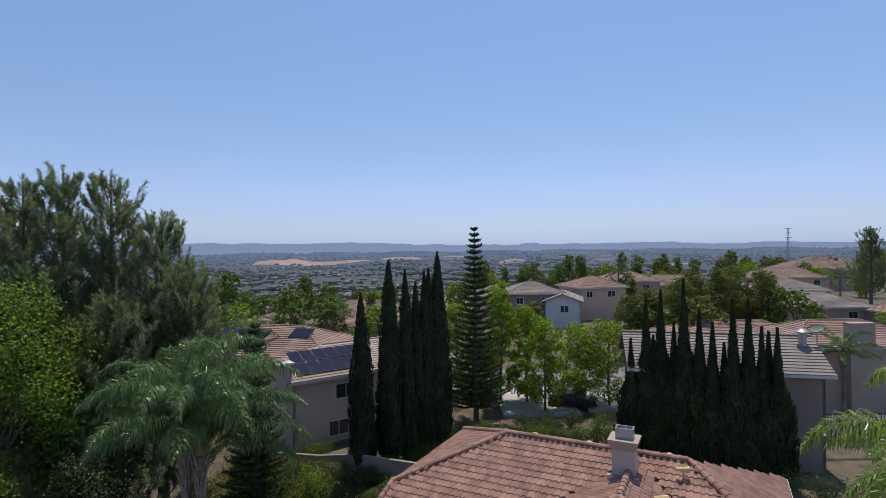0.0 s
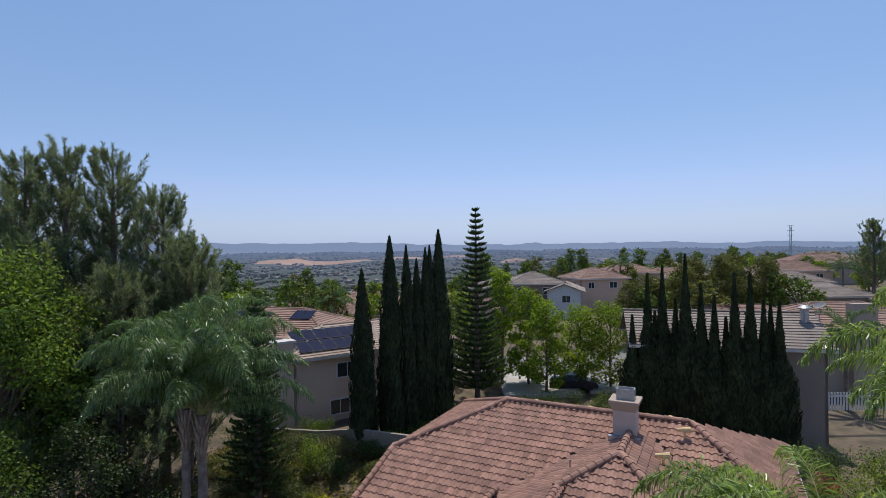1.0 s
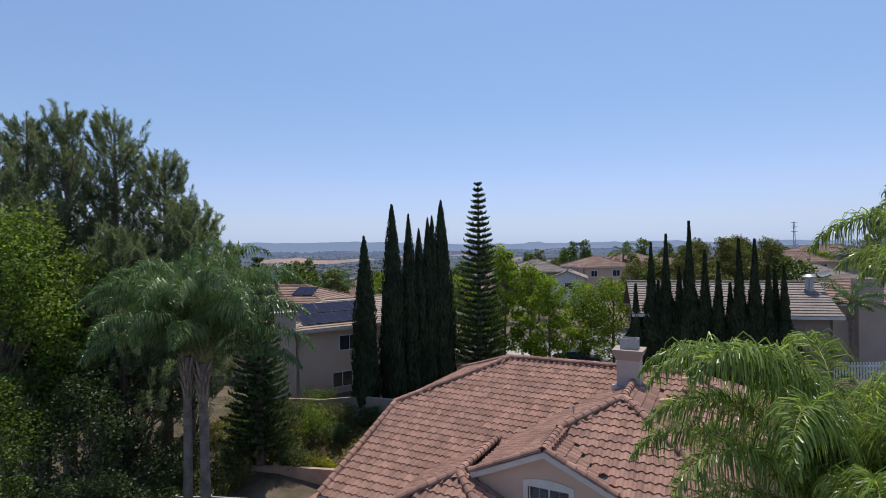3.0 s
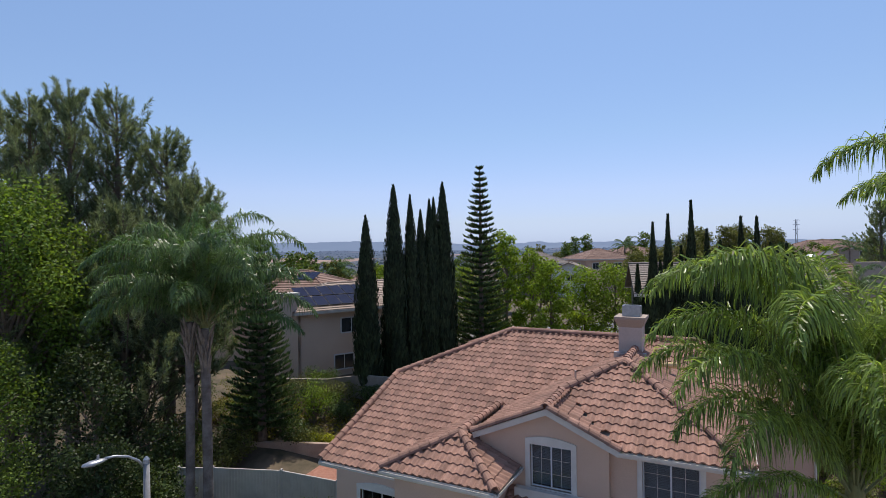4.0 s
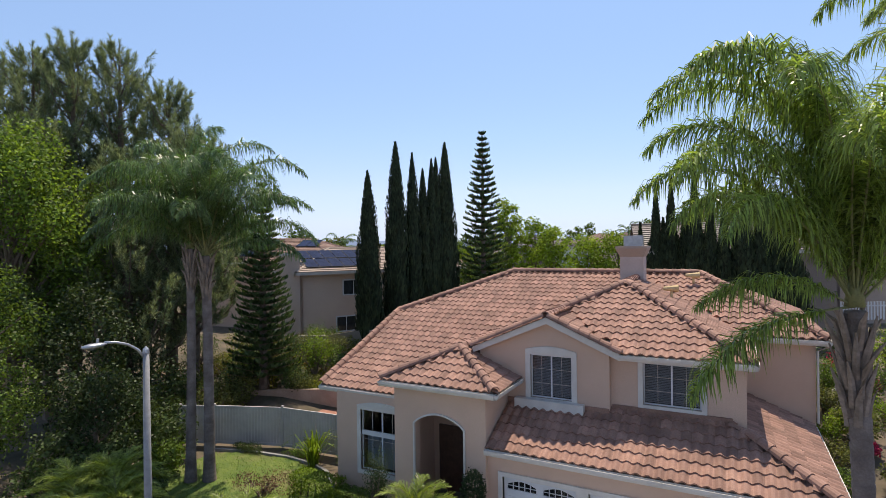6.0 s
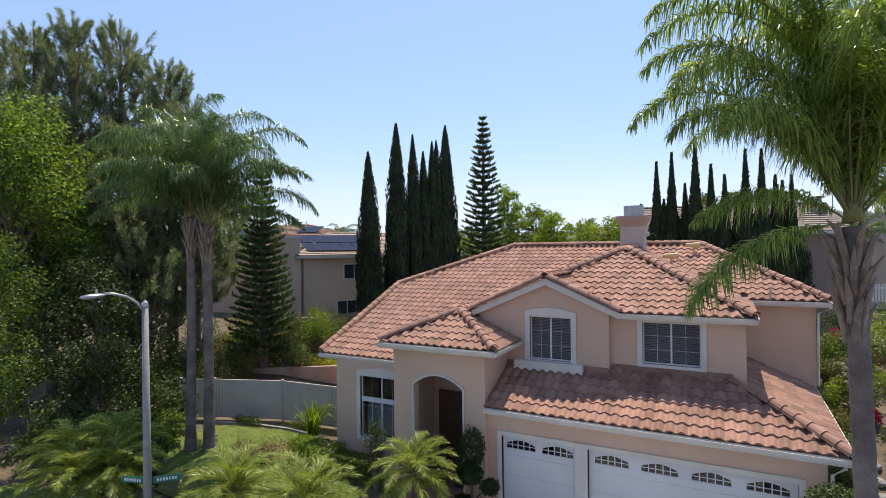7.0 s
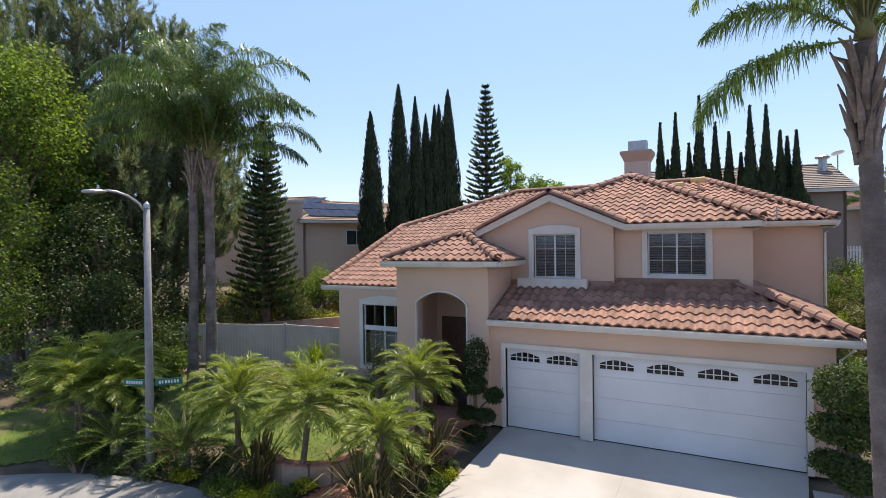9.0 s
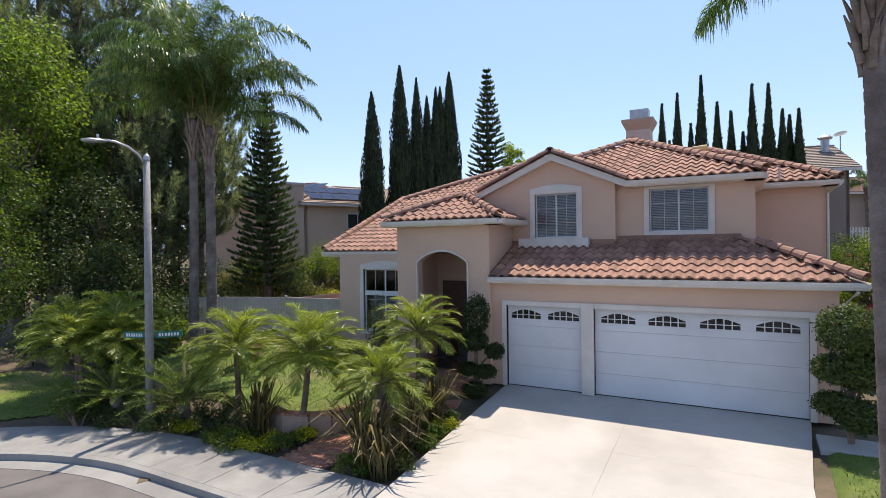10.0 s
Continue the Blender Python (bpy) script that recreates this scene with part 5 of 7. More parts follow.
for i, (x, y, h, w, m, f) in enumerate(((-14.9, 51.8, 14.4, 2.2, LEAF_LIME, 0.55), (-12.4, 52.5, 12.4, 2.3, LEAF_LIME, 0.7), (-10.2, 50.8, 11.8, 2.6, LEAF_LIME, 0.9), (-7.8, 54.0, 10.6, 2.8, LEAF_LIME, 1.0), (-5.2, 55.0, 10.9, 3.4, LEAF_BRIGHT, 1.0), (-17.6, 53.5, 9.0, 2.6, LEAF_MID, 1.0), (-21.0, 50.5, 10.6, 3.0, LEAF_MID, 1.0))):
    broadleaf("street_tree", x, y, h - land(x, y), w, m, "light green slender street tree", 430 + i, 0.26, 5500, 0.14, 0.12, 26, "trees along the far street", form=f)
for i in range(9):
    x, y = spot(7.5 + i * 1.9, 44.5 + 0.35 * (i % 3))
    shrub("hedge_bush", x, y, 1.5, 1.3, 1.7, LEAF_MID if i % 2 else LEAF_DARK, "clipped hedge bush on the back boundary", 450 + i, 0.13, 900, group="back hedge", cat="bush")
for i in range(11):
    x, y = spot(2.6 + i * 1.05, 41.2 - 0.12 * i)
    shrub("hedge_bush", x, y, 1.0, 0.9, 2.0, LEAF_MID if i % 3 else LEAF_DARK, "dense clipped hedge bush behind the house", 470 + i, 0.12, 1500, group="hedge behind the house", cat="bush", blobs=12)
for i, (rt, ah, w, h, m) in enumerate(((-1.5, 38.5, 1.3, 1.5, LEAF_MID), (1.2, 36.8, 1.1, 1.2, LEAF_OLIVE), (3.4, 36.2, 0.9, 1.0, LEAF_DARK), (5.4, 36.4, 1.0, 1.2, LEAF_MID), (7.4, 36.0, 1.0, 1.1, LEAF_OLIVE), (9.6, 36.6, 1.3, 1.9, LEAF_BRIGHT), (0.4, 41.0, 1.3, 1.9, LEAF_DARK), (-3.6, 35.0, 1.2, 1.2, LEAF_DARK))):
    x, y = spot(rt, ah)
    shrub("garden_shrub", x, y, w, w, h, m, "garden shrub in the bed behind the house", 482 + i, 0.11, 1400, group="back garden shrubs")


# ---- neighbours' houses ----


def courses(geo, poly, step=0.34, lift=0.05):
    """Lapped courses of tiles over a roof plane, each with its own lower edge."""
    a, e, u, n = plane_axes(poly)
    flat = [((Vector(p) - a).dot(e), (Vector(p) - a).dot(u)) for p in poly]
    t0, t1 = min(p[1] for p in flat), max(p[1] for p in flat)

    def clip(pts, lo, sign):
        out = []
        for p, q in zip(pts, pts[1:] + pts[:1]):
            ip, iq = sign * (p[1] - lo) >= 0, sign * (q[1] - lo) >= 0
            if ip:
                out.append(p)
            if ip != iq:
                k = (lo - p[1]) / (q[1] - p[1])
                out.append((p[0] + (q[0] - p[0]) * k, lo))
        return out
    t = t0
    while t < t1 - 0.02:
        pts = clip(clip(flat, t, 1), min(t + step, t1), -1)
        if len(pts) >= 3:
            vs = [a + e * s + u * w + n * (lift * (1 - (w - t) / step) + 0.02) for s, w in pts]
            geo.add(vs, [tuple(range(len(vs)))])
            lows = sorted((s for s, w in pts if abs(w - t) < 1e-4))
            if len(lows) >= 2:
                l, r_ = lows[0], lows[-1]
                geo.add([a + e * l + u * t + n * (lift + 0.02), a + e * r_ + u * t + n * (lift + 0.02), a + e * r_ + u * t - n * 0.02, a + e * l + u * t - n * 0.02], [(0, 1, 2, 3)])
        t += step


def home(name, origin, turn, length, depth, eave, pitch, walls, tiles, label, gable=False, openings=(), over=0.5, z=None, group="", storeys=True):
    """A plain house: local x along its front from the origin corner, y to its back. openings: (side, s0, s1, z0, z1)."""
    z0 = land(*origin) - 0.6 if z is None else z
    ob = thing(name, (*origin, z0), label, "house", group)
    c, s = math.cos(radians(turn)), math.sin(radians(turn))

    def P(x, y, h):
        return (origin[0] + x * c - y * s, origin[1] + x * s + y * c, h)
    L, D = length, depth
    w = Geo()
    half = D / 2
    ridge = eave + pitch * (half + over)
    corners = [P(0, 0, 0), P(L, 0, 0), P(L, D, 0), P(0, D, 0)]
    for i in range(4):
        p, q = corners[i], corners[(i + 1) % 4]
        if gable and i in (1, 3):
            m = ((p[0] + q[0]) / 2, (p[1] + q[1]) / 2)
            w = Geo().wall([(p[0], p[1], z0), (q[0], q[1], z0), (q[0], q[1], eave + pitch * over), (*m, ridge), (p[0], p[1], eave + pitch * over)], 0.2)
        else:
            w = Geo().wall([(p[0], p[1], z0), (q[0], q[1], z0), (q[0], q[1], eave + 0.05), (p[0], p[1], eave + 0.05)], 0.2)
        part("wall", w, walls, ob)
    o = over
    if gable:
        planes = [[P(-o, -o, eave), P(L + o, -o, eave), P(L + o, half, ridge), P(-o, half, ridge)], [P(L + o, D + o, eave), P(-o, D + o, eave), P(-o, half, ridge), P(L + o, half, ridge)]]
        lines = [(P(-o, half, ridge), P(L + o, half, ridge))]
    else:
        a, b = P(half, half, ridge), P(L - half, half, ridge)
        planes = [[P(-o, -o, eave), P(L + o, -o, eave), b, a], [P(L + o, D + o, eave), P(-o, D + o, eave), a, b], [P(L + o, -o, eave), P(L + o, D + o, eave), b], [P(-o, D + o, eave), P(-o, -o, eave), a]]
        lines = [(a, b)] + [(k, e) for k, e in ((P(-o, -o, eave), a), (P(-o, D + o, eave), a), (P(L + o, -o, eave), b), (P(L + o, D + o, eave), b))]
    rg = Geo()
    for pl in planes:
        rg.prism(pl, 0.12)
    rf = part("roof", rg, tiles, ob)
    cg = Geo()
    for pl in planes:
        courses(cg, pl)
    for k, e in lines:
        cap_row(cg, k, e, 0.1, 0.5)
    part("tile_course", cg, tiles, rf, kind="stuff")
    fg = Geo()
    ring = [P(-o, -o, eave - 0.1), P(L + o, -o, eave - 0.1), P(L + o, D + o, eave - 0.1), P(-o, D + o, eave - 0.1)]
    for i in range(0, 4, 2 if gable else 1):
        fg.beam(ring[i], ring[(i + 1) % 4], 0.1, 0.2)
    part("fascia", fg, TRIM, ob)
    for side, s0, s1, h0, h1 in openings:
        y = {"front": -0.03, "right": None, "left": None}[side]
        if side == "front":
            A, B, out = P(s0, -0.02, 0), P(s1, -0.02, 0), P(0, -1, 0)
            outv = Vector((out[0] - origin[0], out[1] - origin[1], 0))
        elif side == "right":
            A, B = P(L + 0.02, s0, 0), P(L + 0.02, s1, 0)
            q = P(1, 0, 0)
            outv = Vector((q[0] - origin[0], q[1] - origin[1], 0))
        else:
            A, B = P(-0.02, s1, 0), P(-0.02, s0, 0)
            q = P(-1, 0, 0)
            outv = Vector((q[0] - origin[0], q[1] - origin[1], 0))
        a3, b3 = Vector((A[0], A[1], h0)), Vector((B[0], B[1], h0))
        upv = Vector((0, 0, h1 - h0))
        d = (b3 - a3).normalized()
        win = part("window", Geo().beam(a3, b3, 0.08, 0.1).beam(a3 + upv, b3 + upv, 0.08, 0.1).beam(a3 + upv / 2 - upv / 2, a3 + upv, 0.1, 0.08, tuple(outv)).beam(b3, b3 + upv, 0.1, 0.08, tuple(outv)).beam((a3 + b3) / 2, (a3 + b3) / 2 + upv, 0.06, 0.06, tuple(outv)), WHITE, ob)
        part("pane", Geo().add([a3 + outv * 0.02, b3 + outv * 0.02, b3 + upv + outv * 0.02, a3 + upv + outv * 0.02], [(0, 1, 2, 3)]), WINDOW_FAR, win)
    return ob, P, ridge


WINDOW_FAR = surface("window_far", (0.03, 0.035, 0.04), (0.05, 0.055, 0.06), 1, 5, 0.08, 0)

# neighbour with solar panels; its long wall runs away from the street
nl_turn = math.degrees(math.atan2(0.889, 0.458))
nl, NP, nl_ridge = home("neighbour_house", (-25.0, 34.1), nl_turn, 15.0, 8.0, 7.68, 0.40, STUCCO_LIGHT, TAN_TILE, "beige two-storey neighbour house with solar panels on its tile roof",
                        openings=(("front", 3.5, 5.3, 5.75, 6.95), ("front", 2.9, 4.6, 2.85, 4.05), ("front", 10.0, 11.6, 5.75, 6.95)))
part("chimney", Geo().wall([NP(-1.6, -0.2, 1.0), NP(-0.1, -0.2, 1.0), NP(-0.1, -0.2, 9.0), NP(-1.6, -0.2, 9.0)], 0.9), STUCCO_LIGHT, nl)
part("chimney_cap", Geo().wall([NP(-1.75, -0.3, 9.0), NP(0.05, -0.3, 9.0), NP(0.05, -0.3, 9.18), NP(-1.75, -0.3, 9.18)], 1.1), TRIM, nl)


def solar(ob, P, eave, pitch, s0, n_, y0):
    """A row of framed panels lying on a front roof slope."""
    for k in range(n_):
        x0 = s0 + k * 1.05
        zz, up_ = eave + pitch * (y0 + 0.5) + 0.16, 1.62
        q = [P(x0, y0, zz), P(x0 + 1.0, y0, zz), P(x0 + 1.0, y0 + up_ * 0.93, zz + up_ * 0.93 * pitch), P(x0, y0 + up_ * 0.93, zz + up_ * 0.93 * pitch)]
        pn = part("solar_panel", Geo().prism(q, 0.05), BLACK, ob, "dark blue solar panel in a dark frame")
        mid = sum((Vector(w) for w in q), Vector()) / 4
        part("cell", Geo().add([tuple(mid.lerp(Vector(v), 0.97) + Vector((0, 0, 0.008))) for v in q], [(0, 1, 2, 3)]), SOLAR, pn)


for s0, n_, y0 in ((0.6, 6, 0.1), (0.6, 6, 1.75)):
    solar(nl, NP, 7.68, 0.40, s0, n_, y0)
nb_, BP, _ = home("neighbour_house", spot(-24.0, 50.0), nl_turn - 50, 15.0, 9.0, 8.4, 0.40, STUCCO, CLAY_FAR, "beige tile-roofed house behind the first neighbour", z=1.0)
for s0, n_, y0 in ((2.5, 5, 0.4), (2.5, 5, 2.05), (10.0, 2, 2.4)):
    solar(nb_, BP, 8.4, 0.40, s0, n_, y0)

# neighbours beyond the cypress row
home("neighbour_house", spot(14.3, 38.5), 13.6, 12.2, 7.0, 9.0, 0.5, STUCCO_GREY, SLATE_FAR, "grey-beige neighbour house with a flat concrete tile roof", gable=True, z=2.0, openings=(("front", 8.5, 9.9, 5.9, 7.1),))
home("neighbour_house", spot(25.0, 54), 28, 16.0, 10.0, 7.5, 0.33, STUCCO_PALE, CLAY_FAR, "beige house with a red clay tile hip roof", z=2.0)
nr, RP, _ = home("neighbour_house", spot(32.0, 47.5), 28, 14.0, 9.0, 8.5, 0.35, STUCCO_PALE, CLAY_FAR, "beige stucco house with a wide chimney and tile roof", z=2.0, openings=(("front", 9.0, 10.4, 6.0, 7.2),))
part("chimney", Geo().wall([RP(4.6, -0.9, 2), RP(6.8, -0.9, 2), RP(6.8, -0.9, 10.7), RP(4.6, -0.9, 10.7)], 0.9), STUCCO_PALE, nr)

FAR_HOMES = [(13.0, 96, 28, 10, 9, 9.4, STUCCO_GREY, SLATE_FAR), (25.0, 92, 103, 9, 6, 8.2, WHITE, SLATE_FAR), (27.5, 102, 40, 10, 9, 9.8, STUCCO, CLAY_FAR), (36, 112, 35, 12, 9, 10.2, STUCCO, CLAY_FAR), (48, 122, 30, 16, 10, 8.6, STUCCO_PALE, CLAY_FAR),
             (58, 86, 28, 13, 10, 7.4, STUCCO_PALE, SLATE_FAR), (66, 112, 20, 16, 11, 8.0, STUCCO_PALE, SLATE_FAR), (100, 150, 20, 20, 12, 10.6, STUCCO_PALE, CLAY_FAR), (120, 172, 30, 20, 12, 10.8, STUCCO, SLATE_FAR), (84, 140, 15, 18, 12, 9.0, STUCCO, CLAY_FAR), (70, 78, 28, 14, 9, 7.0, STUCCO_PALE, CLAY_FAR),
             (-21, 104, 30, 14, 9, 5.5, STUCCO_PALE, CLAY_FAR), (-9, 112, 20, 14, 9, 5.2, STUCCO_GREY, CLAY_FAR), (-33, 95, 50, 14, 9, 4.0, STUCCO_PALE, CLAY_FAR), (-2, 92, 40, 12, 8, 6.6, STUCCO, CLAY_FAR), (6, 120, 10, 14, 9, 7.0, STUCCO_PALE, SLATE_FAR), (-45, 130, 20, 16, 10, 0, STUCCO_PALE, CLAY_FAR),
             (-28, 140, 35, 16, 10, -1, STUCCO_PALE, SLATE_FAR), (-62, 120, 35, 16, 10, 1, STUCCO, CLAY_FAR), (-12, 150, 35, 16, 10, -2, STUCCO_PALE, CLAY_FAR), (-30, 72, 60, 13, 8, 6.0, STUCCO_PALE, CLAY_FAR), (-17, 80, 10, 13, 8, 6.6, STUCCO, CLAY_FAR)]
for rt, ah, tn, L_, D_, ev, wm, tm in FAR_HOMES:
    home("distant_house", spot(rt, ah), tn, L_, D_, ev, 0.38, wm, tm, "distant tract house with a tile roof", group="houses down the hill", z=min(ev - 5.5, land(*spot(rt, ah))), gable=(wm is WHITE),
         openings=(("front", 1.5, 2.8, ev - 1.9, ev - 0.7), ("front", L_ - 4, L_ - 2.4, ev - 1.9, ev - 0.7), ("left", 2, 3.4, ev - 1.9, ev - 0.7)))


# ---- distance: trees and roofs on the slope and the plain, hills beyond ----
def far_stuff():
    r = rng(77)
    woods = Geo()
    ico = [(0, 0, 1), (0.89, 0, 0.45), (0.28, 0.85, 0.45), (-0.72, 0.53, 0.45), (-0.72, -0.53, 0.45), (0.28, -0.85, 0.45), (0.72, 0.53, -0.3), (-0.28, 0.85, -0.3), (-0.89, 0, -0.3), (-0.28, -0.85, -0.3), (0.72, -0.53, -0.3)]
    tri = [(0, i, i % 5 + 1) for i in range(1, 6)] + [(i, i + 5, i % 5 + 1) for i in range(1, 6)] + [(i % 5 + 1, i + 5, i % 5 + 6) for i in range(1, 6)]
    for _ in range(27000):
        ah = 420 * (10.2 ** r.random())
        rt = r.uniform(-1.0, 0.95) * ah
        x, y = spot(rt, ah)
        if noise.noise((x * 0.004, y * 0.004, 3)) + r.uniform(-0.35, 0.35) < -0.05:
            continue
        s = r.uniform(2.0, 5.0) * (1 + ah / 3500)
        z = land(x, y) - s * 0.2
        woods.add([(x + p[0] * s * r.uniform(0.8, 1.3), y + p[1] * s * r.uniform(0.8, 1.3), z + p[2] * s * r.uniform(0.7, 1.2)) for p in ico], tri)
    roofs = Geo()
    for _ in range(3600):
        ah = 330 * (7.0 ** r.random())
        rt = r.uniform(-1.0, 0.95) * ah
        x, y = spot(rt, ah)
        z, a, L, D = land(x, y), r.uniform(0, 3.14), r.uniform(8, 18), r.uniform(7, 11)
        c, s = math.cos(a), math.sin(a)
        q = [(x + u * c - v * s, y + u * s + v * c) for u, v in ((-L / 2, -D / 2), (L / 2, -D / 2), (L / 2, D / 2), (-L / 2, D / 2), (-L / 3, 0), (L / 3, 0))]
        roofs.add([(*q[i], z) for i in range(4)] + [(*q[i], z + 4.5) for i in range(4)] + [(*q[4], z + 7), (*q[5], z + 7)], [(0, 1, 5, 4), (1, 2, 6, 5), (2, 3, 7, 6), (3, 0, 4, 7), (4, 5, 9, 8), (6, 7, 8, 9), (5, 6, 9), (7, 4, 8)])
    return woods, roofs


woods, roofs = far_stuff()
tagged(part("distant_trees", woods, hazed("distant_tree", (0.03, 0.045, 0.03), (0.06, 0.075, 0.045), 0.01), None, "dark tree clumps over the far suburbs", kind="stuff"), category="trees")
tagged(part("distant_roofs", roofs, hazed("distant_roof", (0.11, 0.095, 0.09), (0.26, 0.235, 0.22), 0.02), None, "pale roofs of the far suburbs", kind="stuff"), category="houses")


def hill_band(radius, a0, a1, low, crest, seed):
    """A ridge of hills standing round part of the horizon, between two bearings left of the axis."""
    g = Geo()
    n = 160
    for i in range(n + 1):
        a = radians(a0 + (a1 - a0) * i / n)
        w = noise.fractal((i * 0.09 + seed, seed * 1.7, 0.3), 0.9, 2.1, 5)
        fade = smooth(0, 0.12, i / n) * smooth(0, 0.12, 1 - i / n)
        for k, (dr, f) in enumerate(((-0.10, 0.0), (-0.04, 0.62), (0.0, 1.0))):
            rad = radius * (1 + dr)
            x, y = spot(-rad * math.sin(a), rad * math.cos(a))
            g.v.append((x, y, low + (crest + w * 22 - low) * f * fade - 12 * (1 - fade)))
    for i in range(n):
        for k in range(2):
            b = i * 3 + k
            g.f.append([b, b + 3, b + 4, b + 1])
    return g


# most of the hills' blue is painted air haze
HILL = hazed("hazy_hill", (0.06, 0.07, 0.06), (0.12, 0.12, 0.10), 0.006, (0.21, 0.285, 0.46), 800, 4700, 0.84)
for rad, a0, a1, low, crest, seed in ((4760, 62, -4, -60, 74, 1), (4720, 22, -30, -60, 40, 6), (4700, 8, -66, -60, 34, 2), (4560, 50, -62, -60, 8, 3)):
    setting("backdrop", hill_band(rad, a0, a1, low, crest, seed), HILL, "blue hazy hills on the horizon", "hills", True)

# ---- street lamp and signs ----
LX, LY, LZ = -10.2, 12.18, 6.7
lamp = thing("street_lamp", (-10.08, 12.1, land(-10.08, 12.1)), "grey concrete street lamp with a curved arm", "street lamp")
part("pole", Geo().tube([(-10.08, 12.1, -0.9), (-10.14, 12.14, 3.0), (LX, LY, LZ)], [0.115, 0.10, 0.08], 12), POLE, lamp, shade=True)
part("pole_cap", Geo().tube([(LX, LY, LZ), (LX, LY, LZ + 0.1), (LX, LY, LZ + 0.18)], [0.09, 0.08, 0.02], 10), METAL, lamp)
ARM = Vector((-0.26, -0.966, 0))
part("arm", Geo().tube([(LX + ARM.x * u, LY + ARM.y * u, LZ + v) for u, v in ((0.04, -0.12), (0.2, 0.12), (0.45, 0.3), (0.75, 0.4), (1.0, 0.42))], [0.035] * 5, 8), METAL, lamp, "pale curved steel arm", True)
head = Geo().tube([(LX + ARM.x * u, LY + ARM.y * u, LZ + 0.41 - 0.03 * k) for k, u in enumerate((0.95, 1.1, 1.3, 1.48, 1.52))], [0.05, 0.12, 0.14, 0.09, 0.02], 12)
head.v = [(x, y, LZ + 0.38 + (z - LZ - 0.38) * 0.5) for x, y, z in head.v]
part("lantern", head, METAL, lamp, "pale cobra-head lantern", True)
part("lens", Geo().ball((LX + ARM.x * 1.3, LY + ARM.y * 1.3, LZ + 0.31), 0.10, 10, 6, 0.5), GLASS, lamp)
part("photocell", Geo().tube([(LX + ARM.x * 1.15, LY + ARM.y * 1.15, LZ + 0.44), (LX + ARM.x * 1.15, LY + ARM.y * 1.15, LZ + 0.55)], [0.035, 0.03], 8), METAL, lamp)
SIGN = surface("sign_green", (0.0, 0.13, 0.10), (0.0, 0.16, 0.12), 3, 40, 0.5, 0)
for dx, dy in ((-0.62, -0.2), (0.42, 0.45)):
    c, s = Vector((-10.12, 12.13, 1.92)), Vector((dx, dy, 0)).normalized()
    off = 0.12 if dx < 0 else 0.14
    sg = part("street_sign", Geo().beam(c + s * off, c + s * (off + 0.68), 0.02, 0.17), SIGN, lamp, "green street name blade with pale bars")
    bars = Geo()
    k = Vector((s.y, -s.x, 0)) * 0.013
    if k.y > 0:
        k = -k
    for i, w in enumerate((0.05, 0.04, 0.05, 0.05, 0.04, 0.05, 0.05)):
        a = c + s * (off + 0.09 + i * 0.075) + k
        bars.beam(a, a + s * w, 0.004, 0.085)
    part("bar", bars, WHITE, sg)

# ---- side fence ----
fence = thing("fence", (-15, 22.1, 0.1), "pale grey vinyl board fence beside the house", "fence")
line = [(-19.8, 20.1), (-18.3, 20.84), (-15.0, 22.05), (-11.8, 22.3), (-9.4, 22.4)]
VINYL = surface("vinyl", (0.44, 0.40, 0.38), (0.52, 0.475, 0.455), 1.5, 40, 0.6, 0.1, 0.002, grain=0.05)
for (x0, y0), (x1, y1) in zip(line, line[1:]):
    d = math.dist((x0, y0), (x1, y1))
    n = round(d / 0.16)
    for k in range(n):
        p = Vector((x0, y0, 0)).lerp(Vector((x1, y1, 0)), (k + 0.04) / n)
        q = Vector((x0, y0, 0)).lerp(Vector((x1, y1, 0)), (k + 0.96) / n)
        part("board", Geo().beam((p.x, p.y, 0.93), (q.x, q.y, 0.93), 0.025, 1.75), VINYL, fence)
    part("rail", Geo().beam((x0, y0, 1.86), (x1, y1, 1.86), 0.07, 0.10), VINYL, fence)
    part("rail", Geo().beam((x0, y0, 0.12), (x1, y1, 0.12), 0.07, 0.12), VINYL, fence)
    part("post", Geo().box(x0 - 0.06, y0 - 0.06, 0, x0 + 0.06, y0 + 0.06, 1.98), VINYL, fence)

# ---- retaining wall and bank ----
WALL_TAN = surface("block_wall", (0.40, 0.28, 0.22), (0.50, 0.36, 0.28), 1.2, 30, 0.9, 0.4, 0.008)
rw = Geo()
pts = [(-23.5, 25.0, 0.9), (-19.0, 26.0, 1.35), (-15.2, 26.2, 1.75), (-10.4, 26.2, 1.75)]
for a, b in zip(pts, pts[1:]):
    rw.prism([a, b, (b[0], b[1] + 0.25, b[2]), (a[0], a[1] + 0.25, a[2])], 1.6)
setting("retaining_wall", rw, WALL_TAN, "low tan block retaining wall below the bank", "wall")
patio = Geo().prism([(-15.8, 22.7, 0.44), (-10.2, 22.9, 0.44), (-10.2, 26.1, 0.7), (-15.8, 26.1, 0.7)], 0.4)
setting("patio", patio, BRICK, "red brick side patio behind the fence", "patio")
upper = Geo()
pts = [(-27.0, 31.2, 3.1), (-20.8, 32.0, 3.45), (-17.6, 32.0, 4.05), (-12.5, 32.4, 4.1)]
for a, b in zip(pts, pts[1:]):
    upper.prism([a, b, (b[0], b[1] + 0.22, b[2]), (a[0], a[1] + 0.22, a[2])], 2.4)
setting("boundary_wall", upper, surface("boundary_block", (0.26, 0.22, 0.19), (0.34, 0.29, 0.25), 1.2, 30, 0.9, 0.4, 0.008, stain=(0.2, 0.17, 0.15)), "grey block wall along the neighbours' boundary", "wall")
